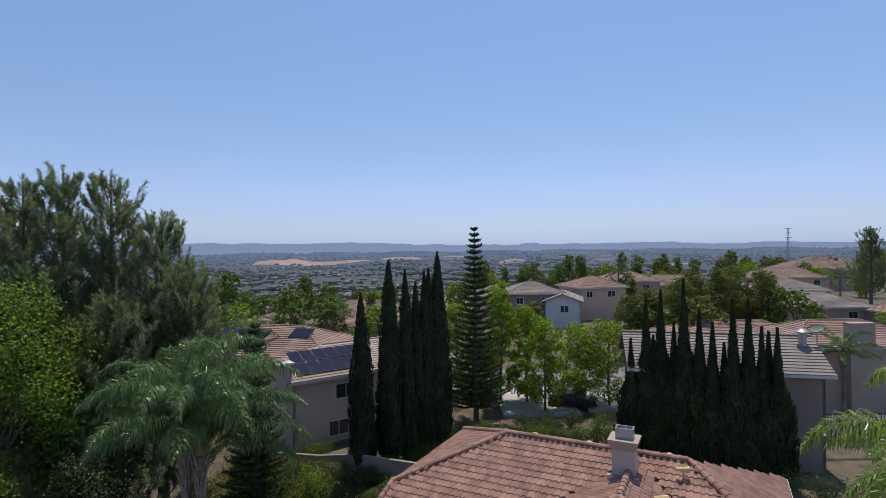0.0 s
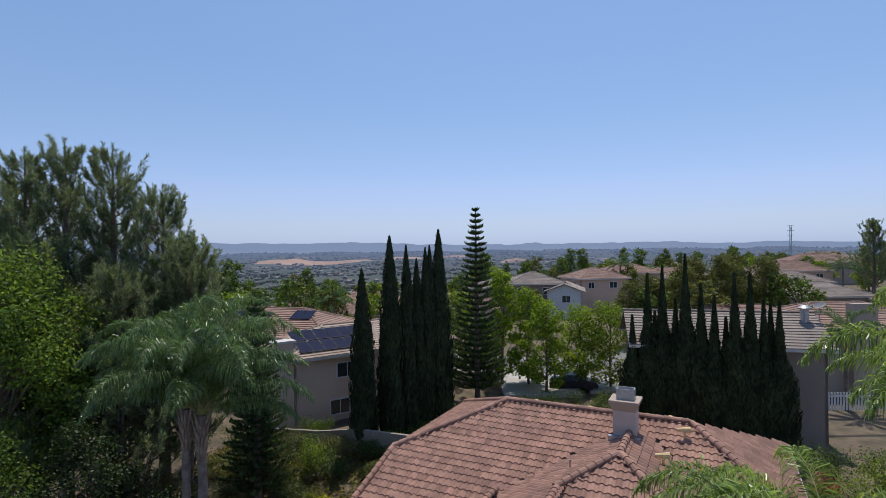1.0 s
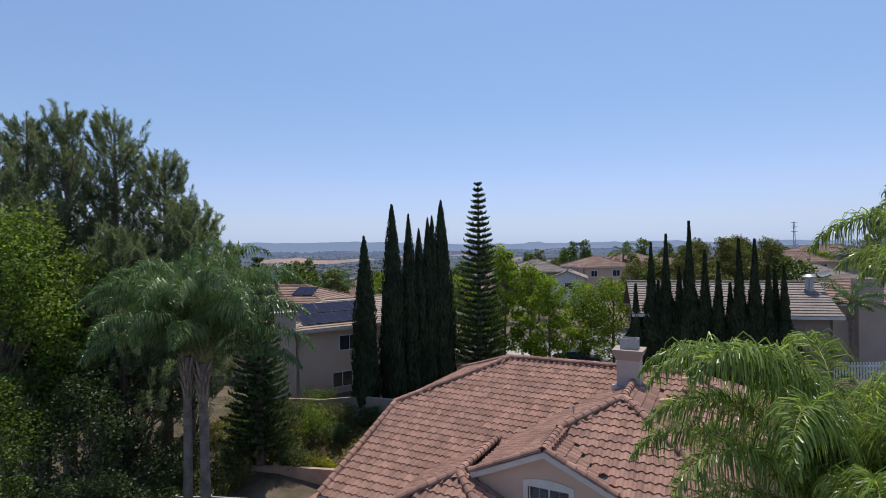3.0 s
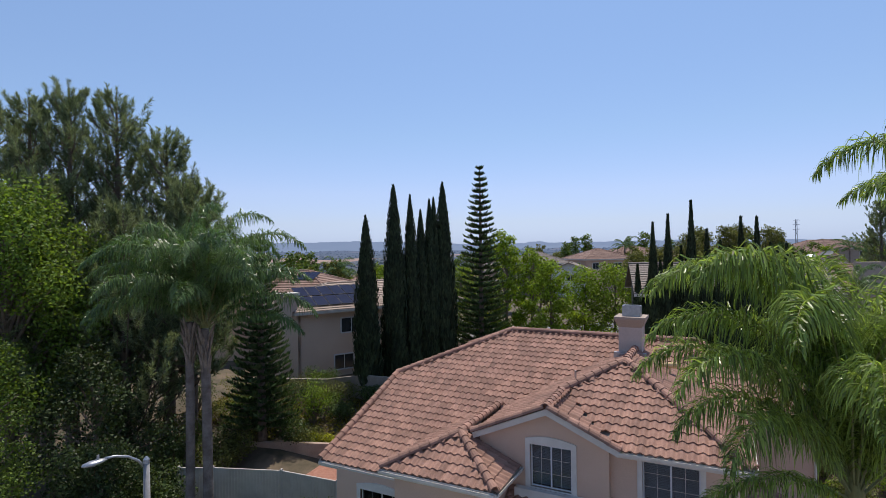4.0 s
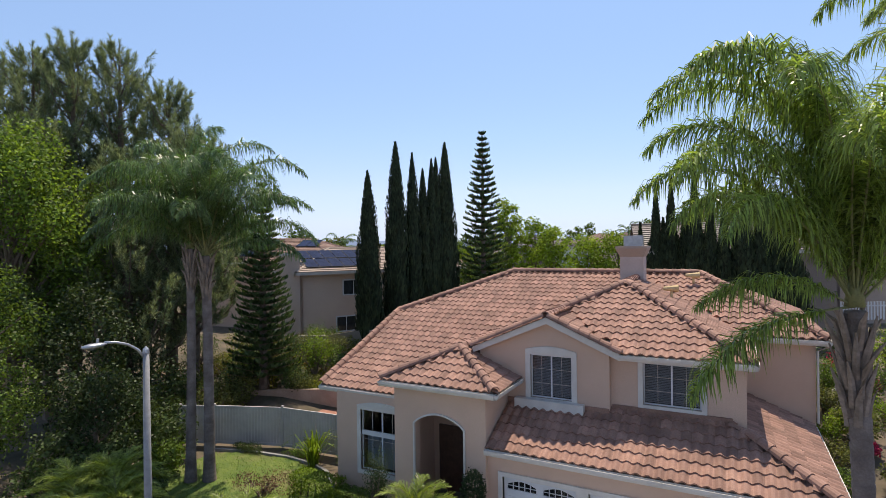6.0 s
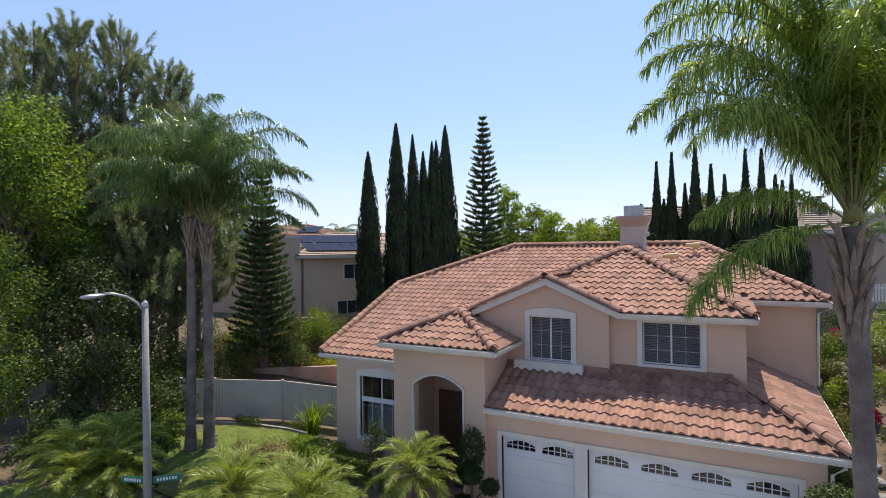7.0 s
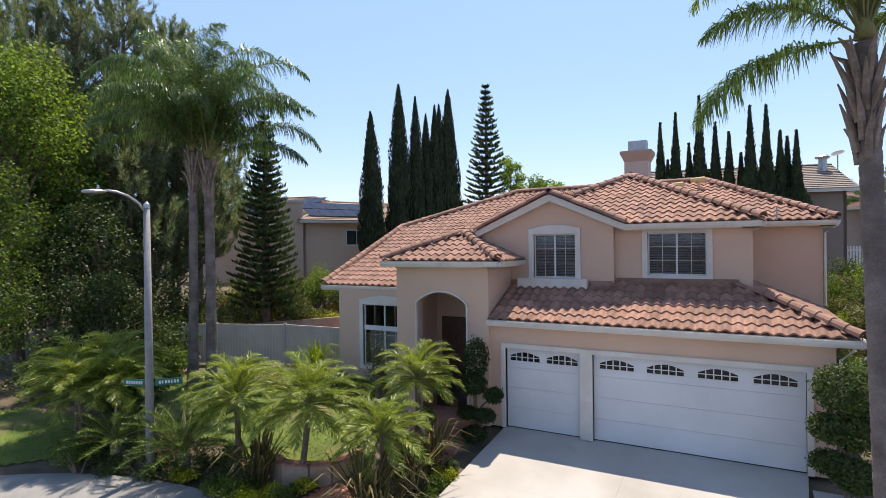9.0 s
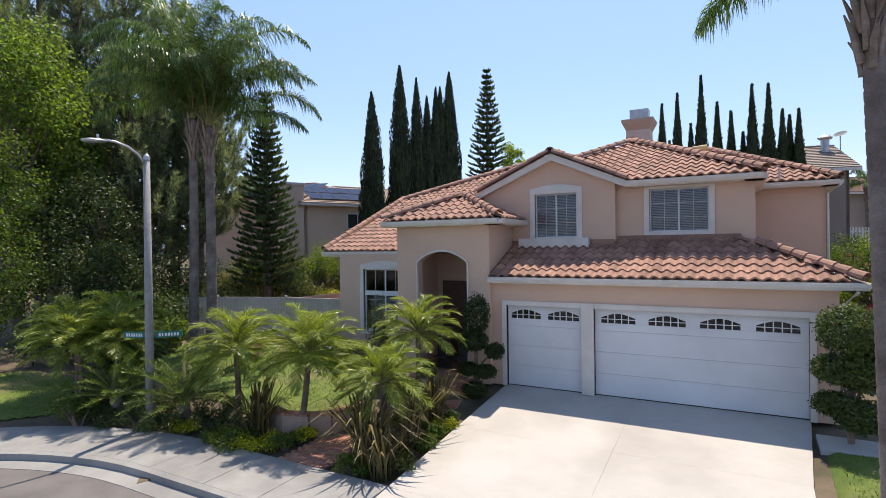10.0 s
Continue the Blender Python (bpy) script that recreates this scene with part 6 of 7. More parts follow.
BANK = [(-12.2, 28.3, 1.6, 2.0, LEAF_DARK), (-15.2, 30.4, 1.1, 1.0, LEAF_OLIVE), (-17.2, 29.2, 1.0, 1.2, LEAF_DARK), (-18.6, 28.4, 1.4, 3.2, LEAF_BRIGHT), (-16.4, 31.8, 1.1, 1.4, LEAF_DARK), (-14.0, 31.2, 1.1, 1.2, LEAF_MID), (-20.0, 27.2, 1.6, 1.5, LEAF_DARK), (-22.5, 28.0, 1.8, 2.0, LEAF_OLIVE), (-12.8, 33.0, 1.6, 1.8, LEAF_MID), (-11.2, 31.0, 1.3, 2.2, LEAF_DARK),
        (-24.5, 26.5, 1.8, 1.6, LEAF_OLIVE), (-23.0, 31.0, 2.0, 1.4, LEAF_OLIVE), (-26.0, 29.5, 2.2, 1.6, LEAF_OLIVE), (-20.8, 29.8, 1.5, 1.5, LEAF_DARK), (-21.8, 25.4, 1.4, 1.7, LEAF_DARK), (-19.0, 31.0, 1.4, 1.6, LEAF_OLIVE), (-22.4, 33.4, 1.6, 1.8, LEAF_MID), (-27.6, 27.2, 2.0, 2.4, LEAF_DARK), (-17.8, 26.9, 1.1, 1.0, LEAF_OLIVE), (-24.0, 29.2, 1.6, 1.8, LEAF_DARK)]
for i, (x, y, w, h, m) in enumerate(BANK):
    shrub("garden_shrub", x, y, w, w, h, m, "leafy garden shrub on the planted bank", 500 + i, 0.12, 1700, group="bank shrubs")
shrub("flowering_shrub", -17.5, 27.0, 1.1, 0.6, 0.7, LEAF_YELLOW, "low yellow-flowering shrub on the bank", 520, 0.09, 1600, group="bank shrubs")
shrub("flowering_shrub", -16.1, 27.1, 1.2, 0.6, 0.75, LEAF_YELLOW, "low yellow-flowering shrub on the bank", 521, 0.09, 1200, group="bank shrubs")
COVER = foliage("bank_cover", (0.17, 0.11, 0.04), (0.22, 0.22, 0.04), 0.4, 0.6, 0.6)
r = rng(530)
cover = []
while len(cover) < 11000:
    x, y = r.uniform(-27, -10.4), r.uniform(26.4, 34)
    if noise.noise((x * 0.5, y * 0.5, 1.0)) > -0.12:
        cover.append((x, y, land(x, y) + r.uniform(0.02, 0.22)))
cover = np.array(cover)
tagged(part("ground_cover", Geo().quads(leaf_quads(cover, unit(r.normal(size=cover.shape) + np.array([0, 0, 1.2])), 0.2, 0.12, r)), COVER, None, "low olive ground cover over the bank", kind="stuff"), category="ground cover")

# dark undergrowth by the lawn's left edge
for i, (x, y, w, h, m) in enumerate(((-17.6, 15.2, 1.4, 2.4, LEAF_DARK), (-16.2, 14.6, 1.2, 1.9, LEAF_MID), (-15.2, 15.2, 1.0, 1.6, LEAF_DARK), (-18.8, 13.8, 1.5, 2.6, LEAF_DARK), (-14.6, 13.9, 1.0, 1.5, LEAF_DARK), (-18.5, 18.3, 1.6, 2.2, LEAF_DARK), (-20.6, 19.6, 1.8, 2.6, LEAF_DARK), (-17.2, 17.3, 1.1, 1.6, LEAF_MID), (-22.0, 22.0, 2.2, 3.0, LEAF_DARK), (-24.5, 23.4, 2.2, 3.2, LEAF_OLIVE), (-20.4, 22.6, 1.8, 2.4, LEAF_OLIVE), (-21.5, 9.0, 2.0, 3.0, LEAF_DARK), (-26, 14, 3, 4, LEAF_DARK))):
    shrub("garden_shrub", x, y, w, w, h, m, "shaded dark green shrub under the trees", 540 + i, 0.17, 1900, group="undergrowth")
# low plants along the sidewalk bed
for i, (x, y, w, h, m) in enumerate(((-6.2, 12.5, 0.5, 0.55, LEAF_YELLOW), (-5.7, 12.7, 0.5, 0.5, LEAF_MID), (-7.6, 12.3, 0.6, 0.5, LEAF_MID), (-8.9, 12.2, 0.45, 0.5, LEAF_YELLOW), (-9.9, 11.95, 0.5, 0.5, LEAF_DARK), (-6.8, 12.4, 0.5, 0.5, LEAF_DARK), (-3.7, 13.2, 0.4, 0.5, LEAF_OLIVE), (-3.4, 12.4, 0.5, 0.45, LEAF_MID), (-2.6, 15.0, 0.4, 0.5, LEAF_YELLOW), (-2.65, 14.7, 0.4, 0.5, LEAF_MID), (-12.4, 11.6, 0.7, 0.8, LEAF_MID), (-11.2, 11.7, 0.6, 0.7, LEAF_DARK), (-11.9, 11.2, 0.8, 1.0, LEAF_MID), (-10.3, 12.0, 0.6, 0.8, LEAF_DARK), (-9.4, 12.5, 0.7, 0.9, LEAF_DARK), (-7.9, 12.7, 0.7, 0.9, LEAF_DARK), (-6.9, 12.1, 0.5, 0.6, LEAF_MID), (-7.4, 12.4, 0.5, 0.5, LEAF_MID), (-6.7, 12.35, 0.5, 0.5, LEAF_YELLOW), (-2.5, 13.0, 0.4, 0.5, LEAF_OLIVE), (-2.45, 13.9, 0.4, 0.5, LEAF_MID), (-2.5, 15.5, 0.4, 0.5, LEAF_DARK), (-5.6, 13.3, 0.4, 0.45, LEAF_YELLOW), (-3.2, 14.4, 0.6, 0.7, LEAF_MID),
                                    (-9.9, 13.5, 0.8, 0.75, LEAF_DEEP), (-10.6, 13.0, 0.8, 0.8, LEAF_DEEP), (-9.0, 13.5, 0.7, 0.6, LEAF_DARK), (-8.7, 12.8, 0.6, 0.7, LEAF_DEEP), (-12.6, 11.9, 0.8, 0.8, LEAF_DEEP), (-13.2, 11.6, 0.7, 0.6, LEAF_DARK), (-13.0, 12.4, 1.0, 0.9, LEAF_DEEP), (-12.0, 12.6, 0.9, 0.9, LEAF_DEEP), (-11.2, 12.4, 0.9, 0.8, LEAF_DARK), (-7.3, 13.2, 0.5, 0.6, LEAF_DARK))):
    shrub("bed_plant", x, y, w, w, h, m, "low leafy plant in the sidewalk bed", 560 + i, 0.07, 900, group="bed plants", blobs=6)
BROWN_LEAF = foliage("brown_leaf", (0.13, 0.07, 0.045), (0.21, 0.12, 0.075), 0.3, 0.6, tint=(1.0, 0.7, 0.5))


def clipped_hedge(x0, x1, y, d, h, material, label, seed):
    """A hedge clipped square: stems inside, leaves thick on its top and sides."""
    r = rng(seed)
    z = land((x0 + x1) / 2, y)
    ob = thing("clipped_hedge", ((x0 + x1) / 2, y, z), label, "hedge", "hedge by the house")
    n = int(2600 * (x1 - x0))
    c = r.uniform(-1, 1, (n, 3))
    k = r.integers(0, 3, n)
    c[np.arange(n), k] = np.sign(c[np.arange(n), k]) * r.uniform(0.86, 1.06, n)
    c[:, 2] = np.where(k == 2, np.abs(c[:, 2]), c[:, 2])
    nrm = unit(c ** 5 + r.normal(size=(n, 3)) * 0.5)
    half = np.array([(x1 - x0) / 2, d / 2, h / 2])
    part("crown", Geo().quads(leaf_quads(np.array([(x0 + x1) / 2, y, z + h / 2]) + c * half, nrm, 0.075, 0.045, r)), material, ob)
    g = Geo()
    for q in np.arange(x0 + 0.2, x1, 0.35):
        g.tube([(q, y, z - 0.05), (q + 0.08, y + 0.05, z + h * 0.5), (q - 0.03, y, z + h * 0.85)], [0.03, 0.02, 0.01], 5)
    part("stem", g, BARK, ob)


# clipped hedge and brown shrub on the lawn, before the window
clipped_hedge(-11.0, -8.9, 18.7, 0.9, 0.95, LEAF_BRIGHT, "clipped bright green box hedge beside the lawn", 591)
clipped_hedge(-8.7, -6.9, 18.5, 0.7, 0.85, LEAF_MID, "clipped dark green box hedge below the front window", 592)
for i, (x, y, w, d, h, m, lab) in enumerate(((-12.0, 17.9, 1.5, 1.1, 1.05, BROWN_LEAF, "brownish mounded shrub on the lawn"), (-10.4, 21.4, 0.9, 0.6, 0.8, LEAF_MID, "low shrub against the fence"), (-13.5, 21.5, 1.2, 0.4, 0.5, LEAF_MID, "low shrub against the fence"), (-16.0, 20.9, 1.2, 0.4, 0.5, LEAF_DARK, "low shrub against the fence"))):
    shrub("hedge_shrub", x, y, w, d, h, m, lab, 580 + i, 0.07, 1700, group="shrubs round the lawn")
edging = Geo()
epts = [(-18.0, 20.3), (-16.07, 20.95), (-13.9, 21.25), (-12.3, 21.15), (-11.2, 20.75), (-9.6, 19.4)]
for p, q in zip(epts, epts[1:]):
    edging.beam((*p, land(*p) + 0.07), (*q, land(*q) + 0.07), 0.14, 0.12)
setting("lawn_edging", edging, WALKWAY, "concrete mowing edge round the lawn", "edging")


def cloud_tree(name, x, y, pads, label, seed, m):
    """A topiary: bare bent stems with clipped pads of leaves."""
    z = land(x, y)
    ob = thing(name, (x, y, z), label, "topiary", "topiaries by the garage")
    r = rng(seed)
    stems = Geo()
    for px_, py_, pz, rad, sq in pads:
        stems.tube([(x, y, z - 0.1), (x + (px_ - x) * 0.3, y + (py_ - y) * 0.3, z + (pz - z) * 0.7), (px_, py_, pz)], [0.05, 0.035, 0.02], 6)
        part("pad", Geo().quads(leaf_cloud(r, [(px_, py_, pz, rad, rad, rad * sq)], int(6500 * rad), 0.075, 0.045, 0.7)), m, ob)
    part("stem", stems, BARK, ob)


cloud_tree("topiary", -2.85, 17.55, [(-2.85, 17.6, 2.2, 0.36, 1.7), (-2.95, 17.5, 1.45, 0.42, 0.7), (-2.25, 17.5, 1.2, 0.27, 0.75), (-2.5, 17.4, 0.6, 0.3, 0.6), (-3.05, 17.4, 0.62, 0.3, 0.6), (-2.8, 17.3, 0.05, 0.35, 0.6)], "dark clipped topiary in tiers beside the garage", 601, LEAF_DEEP)
cloud_tree("topiary", 6.05, 17.45, [(6.05, 17.4, 2.35, 0.62, 0.85), (5.75, 17.3, 1.5, 0.42, 0.75), (6.25, 17.4, 1.45, 0.5, 0.8), (5.75, 17.3, 0.75, 0.4, 0.6), (6.2, 17.3, 0.55, 0.5, 0.7), (6.7, 17.5, 1.9, 0.5, 0.9)], "dark clipped topiary in tiers beside the garage", 602, LEAF_DARK)
shrub("conical_shrub", -6.75, 18.1, 0.62, 0.55, 2.9, LEAF_DEEP, "dark conical shrub before the front window", 603, 0.07, 2600, blobs=10)

# planter wall, steps, pot
wall_pts = [(-7.0, 13.55), (-6.4, 13.35), (-5.7, 13.55), (-5.3, 13.9), (-5.15, 14.4), (-5.0, 15.0)]
pl = thing("planter_wall", (-7, 14.2, -0.7), "curved tan garden wall with a brick cap", "garden wall")
for p, q in zip(wall_pts, wall_pts[1:]):
    part("wall_length", Geo().beam((*p, -0.40), (*q, -0.40), 0.22, 0.7), WALL_TAN, pl)
    n = max(2, round(math.dist(p, q) / 0.12))
    for k in range(n):
        a, b = Vector((*p, -0.015)).lerp(Vector((*q, -0.015)), (k + 0.05) / n), Vector((*p, -0.015)).lerp(Vector((*q, -0.015)), (k + 0.95) / n)
        part("brick", Geo().beam(a, b, 0.28, 0.06), BRICK, pl)
steps = thing("steps", (-4.4, 15.8, -0.5), "red brick garden steps to the porch", "steps")
for k in range(4):
    y0 = 14.8 + k * 0.8
    part("step", Geo().box(-5.0, y0, -0.75, -3.0, 18.1 if k == 3 else y0 + 0.745, -0.42 + k * 0.12), BRICK, steps)
path_ = thing("brick_path", (-4.7, 13.4, -0.7), "red brick path from the sidewalk to the steps", "path", kind="structure")
part("mortar_bed", Geo().prism([(-5.35, 12.15, -0.62), (-4.05, 12.15, -0.62), (-4.05, 14.8, -0.56), (-5.35, 14.8, -0.56)], 0.1), SOIL, path_)
PAVER = mesh_of("brick", Geo().box(-0.1, -0.047, -0.03, 0.1, 0.047, 0.03), BRICK)
for j in range(26):
    for i in range(6):
        p = new("brick", PAVER)
        p.parent = path_
        p.location = (-5.24 + 0.21 * i + (0.05 if j % 2 else -0.05) + 4.7, 12.2 + 0.101 * j - 13.4, -0.61 + 0.0023 * j + 0.7)
pil = thing("pillar", (-3.45, 15.75, -0.3), "low stucco pillar with a brick cap", "pillar")
part("shaft", Geo().box(-3.68, 15.55, -0.6, -3.28, 15.95, 0.36), WALL_TAN, pil)
part("brick_cap", Geo().box(-3.74, 15.49, 0.362, -3.22, 16.01, 0.43), BRICK, pil)
pot = thing("flower_pot", (-3.48, 15.75, 0.43), "white pot with a leafy plant", "plant pot")
part("pot", Geo().tube([(-3.48, 15.75, 0.432), (-3.48, 15.75, 0.62), (-3.48, 15.75, 0.68)], [0.13, 0.19, 0.2], 12), WHITE, pot)
part("plant", Geo().quads(leaf_cloud(rng(604), [(-3.48, 15.75, 0.88, 0.28, 0.28, 0.26)], 500, 0.09, 0.05)), LEAF_MID, pot)
for i in range(2):
    chair = Geo().box(-5.1 + i * 0.8, 19.2, 0.1, -4.6 + i * 0.8, 19.25, 1.2).box(-5.1 + i * 0.8, 18.9, 0.5, -4.6 + i * 0.8, 19.2, 0.55)
    tagged(part("porch_chair", chair, BLACK, None, "dark metal chair on the porch"), category="chair")

# ---- right-hand garden ----
RED = foliage("bougainvillea", (0.42, 0.02, 0.07), (0.55, 0.05, 0.12), 0.3, 0.6, tint=(1, 0.6, 0.6))
for i, (x, y, w, h, m) in enumerate(((9.2, 33.0, 1.6, 2.4, LEAF_MID), (10.5, 36.0, 1.8, 3.0, LEAF_BRIGHT), (8.6, 29.5, 1.2, 1.6, LEAF_OLIVE), (9.4, 26.5, 1.2, 1.4, LEAF_OLIVE), (9.0, 23.5, 1.1, 1.4, LEAF_MID), (9.6, 21.0, 1.2, 1.6, LEAF_BRIGHT), (12.5, 34.0, 2.0, 2.6, LEAF_BRIGHT), (13.5, 38.5, 2.2, 3.0, LEAF_BRIGHT), (11.5, 29.5, 1.6, 1.6, LEAF_OLIVE), (12.0, 40.5, 1.8, 2.6, LEAF_MID), (9.4, 39.2, 1.6, 2.6, LEAF_DARK))):
    shrub("garden_shrub", x, y, w, w, h, m, "sunny garden shrub along the side bank", 620 + i, 0.13, 1800, group="side bank shrubs")
for i, (x, y, w, h, m) in enumerate(((7.6, 26.2, 0.8, 1.3, LEAF_MID), (7.5, 27.8, 0.8, 1.1, LEAF_OLIVE), (7.7, 29.4, 0.9, 1.3, LEAF_BRIGHT), (7.6, 31.4, 0.9, 1.5, LEAF_OLIVE), (7.8, 33.5, 1.0, 1.8, LEAF_MID), (9.8, 31.2, 1.2, 1.2, LEAF_BRIGHT), (10.6, 27.6, 1.3, 1.2, LEAF_MID), (10.8, 24.6, 1.2, 1.0, LEAF_BRIGHT), (8.4, 35.6, 1.1, 1.8, LEAF_DARK), (11.8, 32.0, 1.3, 1.2, LEAF_MID), (7.4, 24.6, 0.7, 1.0, LEAF_OLIVE))):
    shrub("garden_shrub", x, y, w, w, h, m, "leafy flowering shrub on the side bank", 660 + i, 0.10, 1500, group="side bank shrubs")
for i, (x, y, w, h) in enumerate(((9.0, 37.6, 0.8, 1.6), (9.6, 34.2, 0.6, 1.0), (8.6, 28.6, 0.5, 0.7))):
    shrub("bougainvillea", x, y, w, w, h, RED, "red flowering bougainvillea on the side bank", 640 + i, 0.10, 1200, group="bougainvilleas")
st = thing("stone_steps", (8.3, 28, 0.6), "pale stone edging up the side bank", "stone edging")
for k in range(14):
    y = 23.5 + k * 0.9
    part("stone", Geo().ball((8.15 + 0.03 * k, y, land(8.2, y) + 0.1), 0.28, 7, 5, 0.55), WALKWAY, st)
for i, (rt, ah, w, h, m) in enumerate(((15.5, 33.5, 1.5, 1.8, LEAF_DARK), (18.5, 33.0, 1.5, 1.6, LEAF_DARK), (21, 32.5, 1.5, 1.8, LEAF_MID), (12, 36.5, 1.5, 2.0, LEAF_MID), (10, 38, 1.6, 2.2, LEAF_DARK), (8, 40.5, 1.7, 2.0, LEAF_MID), (5.5, 41.5, 1.7, 1.8, LEAF_DARK), (3, 42, 1.7, 1.8, LEAF_MID), (0.5, 42, 1.8, 1.8, LEAF_DARK), (-2, 41, 1.8, 1.7, LEAF_MID), (-4.5, 39, 1.6, 1.5, LEAF_DARK), (-5.5, 36, 1.5, 1.5, LEAF_OLIVE), (-7.5, 33.5, 1.5, 1.6, LEAF_MID), (-9, 31.5, 1.6, 1.8, LEAF_DARK), (-3, 37, 1.6, 1.4, LEAF_MID), (0, 39, 1.7, 1.5, LEAF_OLIVE), (4, 39, 1.7, 1.5, LEAF_DARK), (7.5, 38, 1.6, 1.5, LEAF_MID), (-11.5, 30.5, 1.6, 2.0, LEAF_OLIVE), (-12.5, 34, 1.8, 2.2, LEAF_MID))):
    x, y = spot(rt, ah)
    shrub("garden_shrub", x, y, w, w, h, m, "leafy shrub at the foot of the cypresses", 650 + i, 0.14, 1500, group="back bank shrubs")
pf = thing("picket_fence", (*spot(30.0, 38.5), land(*spot(30, 38.5))), "white picket fence before the neighbours", "fence")
for k in range(34):
    x, y = spot(27.5 + k * 0.22, 38.5)
    z = land(x, y) + 1.6
    part("picket", Geo().box(x - 0.05, y - 0.02, z, x + 0.05, y + 0.02, z + 1.3), WHITE, pf)
part("rail", Geo().beam((*spot(27.4, 38.55), land(*spot(29, 38.5)) + 2.6), (*spot(35, 38.55), land(*spot(33, 38.5)) + 2.6), 0.05, 0.09), WHITE, pf)
palm("queen_palm", (*spot(33.5, 43.5), land(*spot(33.5, 43.5))), 6.5, "queen palm in the neighbour's garden", QUEEN_DARK, [(t, a, k, z * 0.6) for t, a, k, z in crown_of(18, 15, (75, 0), 3, 0)], 0.2, 0.16, 30, seed=16)
DX, DY, DZ = 9.4, 48.9, 11.0
dish = thing("satellite_dish", (DX, DY, DZ - 0.3), "grey satellite dish on the neighbour's roof ridge", "satellite dish")
bowl = Geo()
for k in range(5):
    rad = 0.10 * k
    for i in range(16):
        a = i * math.pi / 8
        bowl.v.append((DX + 0.9 + rad * math.cos(a), DY + 0.2 + 0.5 * rad * math.sin(a), DZ + 0.62 + 0.45 * rad * math.sin(a) + 0.25 * rad * math.cos(a) + 0.5 * rad * rad))
for k in range(4):
    for i in range(16):
        bowl.f.append([k * 16 + i, k * 16 + (i + 1) % 16, (k + 1) * 16 + (i + 1) % 16, (k + 1) * 16 + i])
part("bowl", bowl, POLE, dish)
part("mast", Geo().tube([(DX + 0.9, DY + 0.2, DZ - 0.6), (DX + 0.9, DY + 0.2, DZ + 0.6)], [0.04, 0.04], 6), METAL, dish)
cap = thing("roof_vent", (DX, DY, DZ - 0.3), "grey round vent cap on the neighbour's roof ridge", "vent")
part("pipe", Geo().tube([(DX, DY, DZ - 0.6), (DX, DY, DZ + 0.35)], [0.26, 0.26], 12), METAL, cap)
part("cap", Geo().tube([(DX, DY, DZ + 0.36), (DX, DY, DZ + 0.48), (DX, DY, DZ + 0.66)], [0.4, 0.46, 0.22], 12), METAL, cap)


# ---- parked cars, far street ----
def car(x, y, turn, paint, label):
    z = land(x, y) + 0.06
    ob = thing("parked_car", (x, y, z), label, "car", "parked cars")
    c, s = math.cos(radians(turn)), math.sin(radians(turn))

    def Q(u, v, w):
        return (x + u * c - v * s, y + u * s + v * c, z + w)
    prof = [(-2.2, 0.35), (-2.2, 0.75), (-1.9, 0.92), (-1.35, 0.97), (-0.75, 1.42), (0.65, 1.45), (1.35, 0.98), (2.05, 0.85), (2.25, 0.6), (2.2, 0.35)]
    n = len(prof)
    body = Geo().add([Q(u, v * (0.88 if w < 1.2 else 0.66), w) for v in (-1, 1) for u, w in prof], [tuple(range(n)), tuple(range(2 * n - 1, n - 1, -1))] + [(i, n + i, n + (i + 1) % n, (i + 1) % n) for i in range(n)])
    part("body", body, paint, ob)
    part("windscreen", Geo().add([Q(0.72, -0.6, 1.42), Q(0.72, 0.6, 1.42), Q(1.33, 0.8, 1.02), Q(1.33, -0.8, 1.02)], [(0, 1, 2, 3)]), WINDOW_FAR, ob)
    for v in (-1, 1):
        part("side_window", Geo().add([Q(-1.0, v * 0.84, 1.02), Q(1.0, v * 0.84, 1.02), Q(0.6, v * 0.69, 1.38), Q(-0.7, v * 0.69, 1.38)], [(0, 1, 2, 3)]), WINDOW_FAR, ob)
        for u in (-1.35, 1.4):
            part("wheel", Geo().tube([Q(u, v * 0.7, 0.32), Q(u, v * 0.92, 0.32)], [0.33, 0.33], 14), BLACK, ob)


far_road = Geo()
rp = [spot(*q) for q in ((-6, 58), (6, 55), (16, 53), (30, 62), (40, 80), (44, 100))]
rq = [spot(*q) for q in ((-6, 66), (6, 63), (15, 61), (25, 67), (33, 82), (36, 100))]
for i in range(len(rp) - 1):
    far_road.prism([(*p, land(*p) + 0.25) for p in (rp[i], rp[i + 1], rq[i + 1], rq[i])], 0.3)
setting("far_road", far_road, surface("asphalt_worn", (0.20, 0.19, 0.19), (0.26, 0.25, 0.24), 0.3, 10, 0.95, 0.2, 0.01), "sunlit grey street behind the house", "road")
pad = Geo()
for a in ((6, 48, 13, 56), (14, 49, 20, 54), (-4, 55, 2, 58)):
    q = [spot(a[0], a[1]), spot(a[2], a[1]), spot(a[2], a[3]), spot(a[0], a[3])]
    pad.prism([(*p, land(*p) + 0.3) for p in q], 0.3)
setting("far_driveway", pad, CONCRETE, "pale concrete driveways on the next street", "driveway")
car(*spot(0.8, 58.5), 60, surface("car_blue", (0.05, 0.09, 0.2), (0.06, 0.1, 0.22), 1, 5, 0.3, 0), "blue sedan parked on the next street")
car(*spot(12.8, 50.5), 15, surface("car_dark", (0.02, 0.025, 0.04), (0.03, 0.035, 0.05), 1, 5, 0.3, 0), "dark sedan parked under the trees")
car(*spot(33, 84), 40, WHITE, "white van parked up the far street")

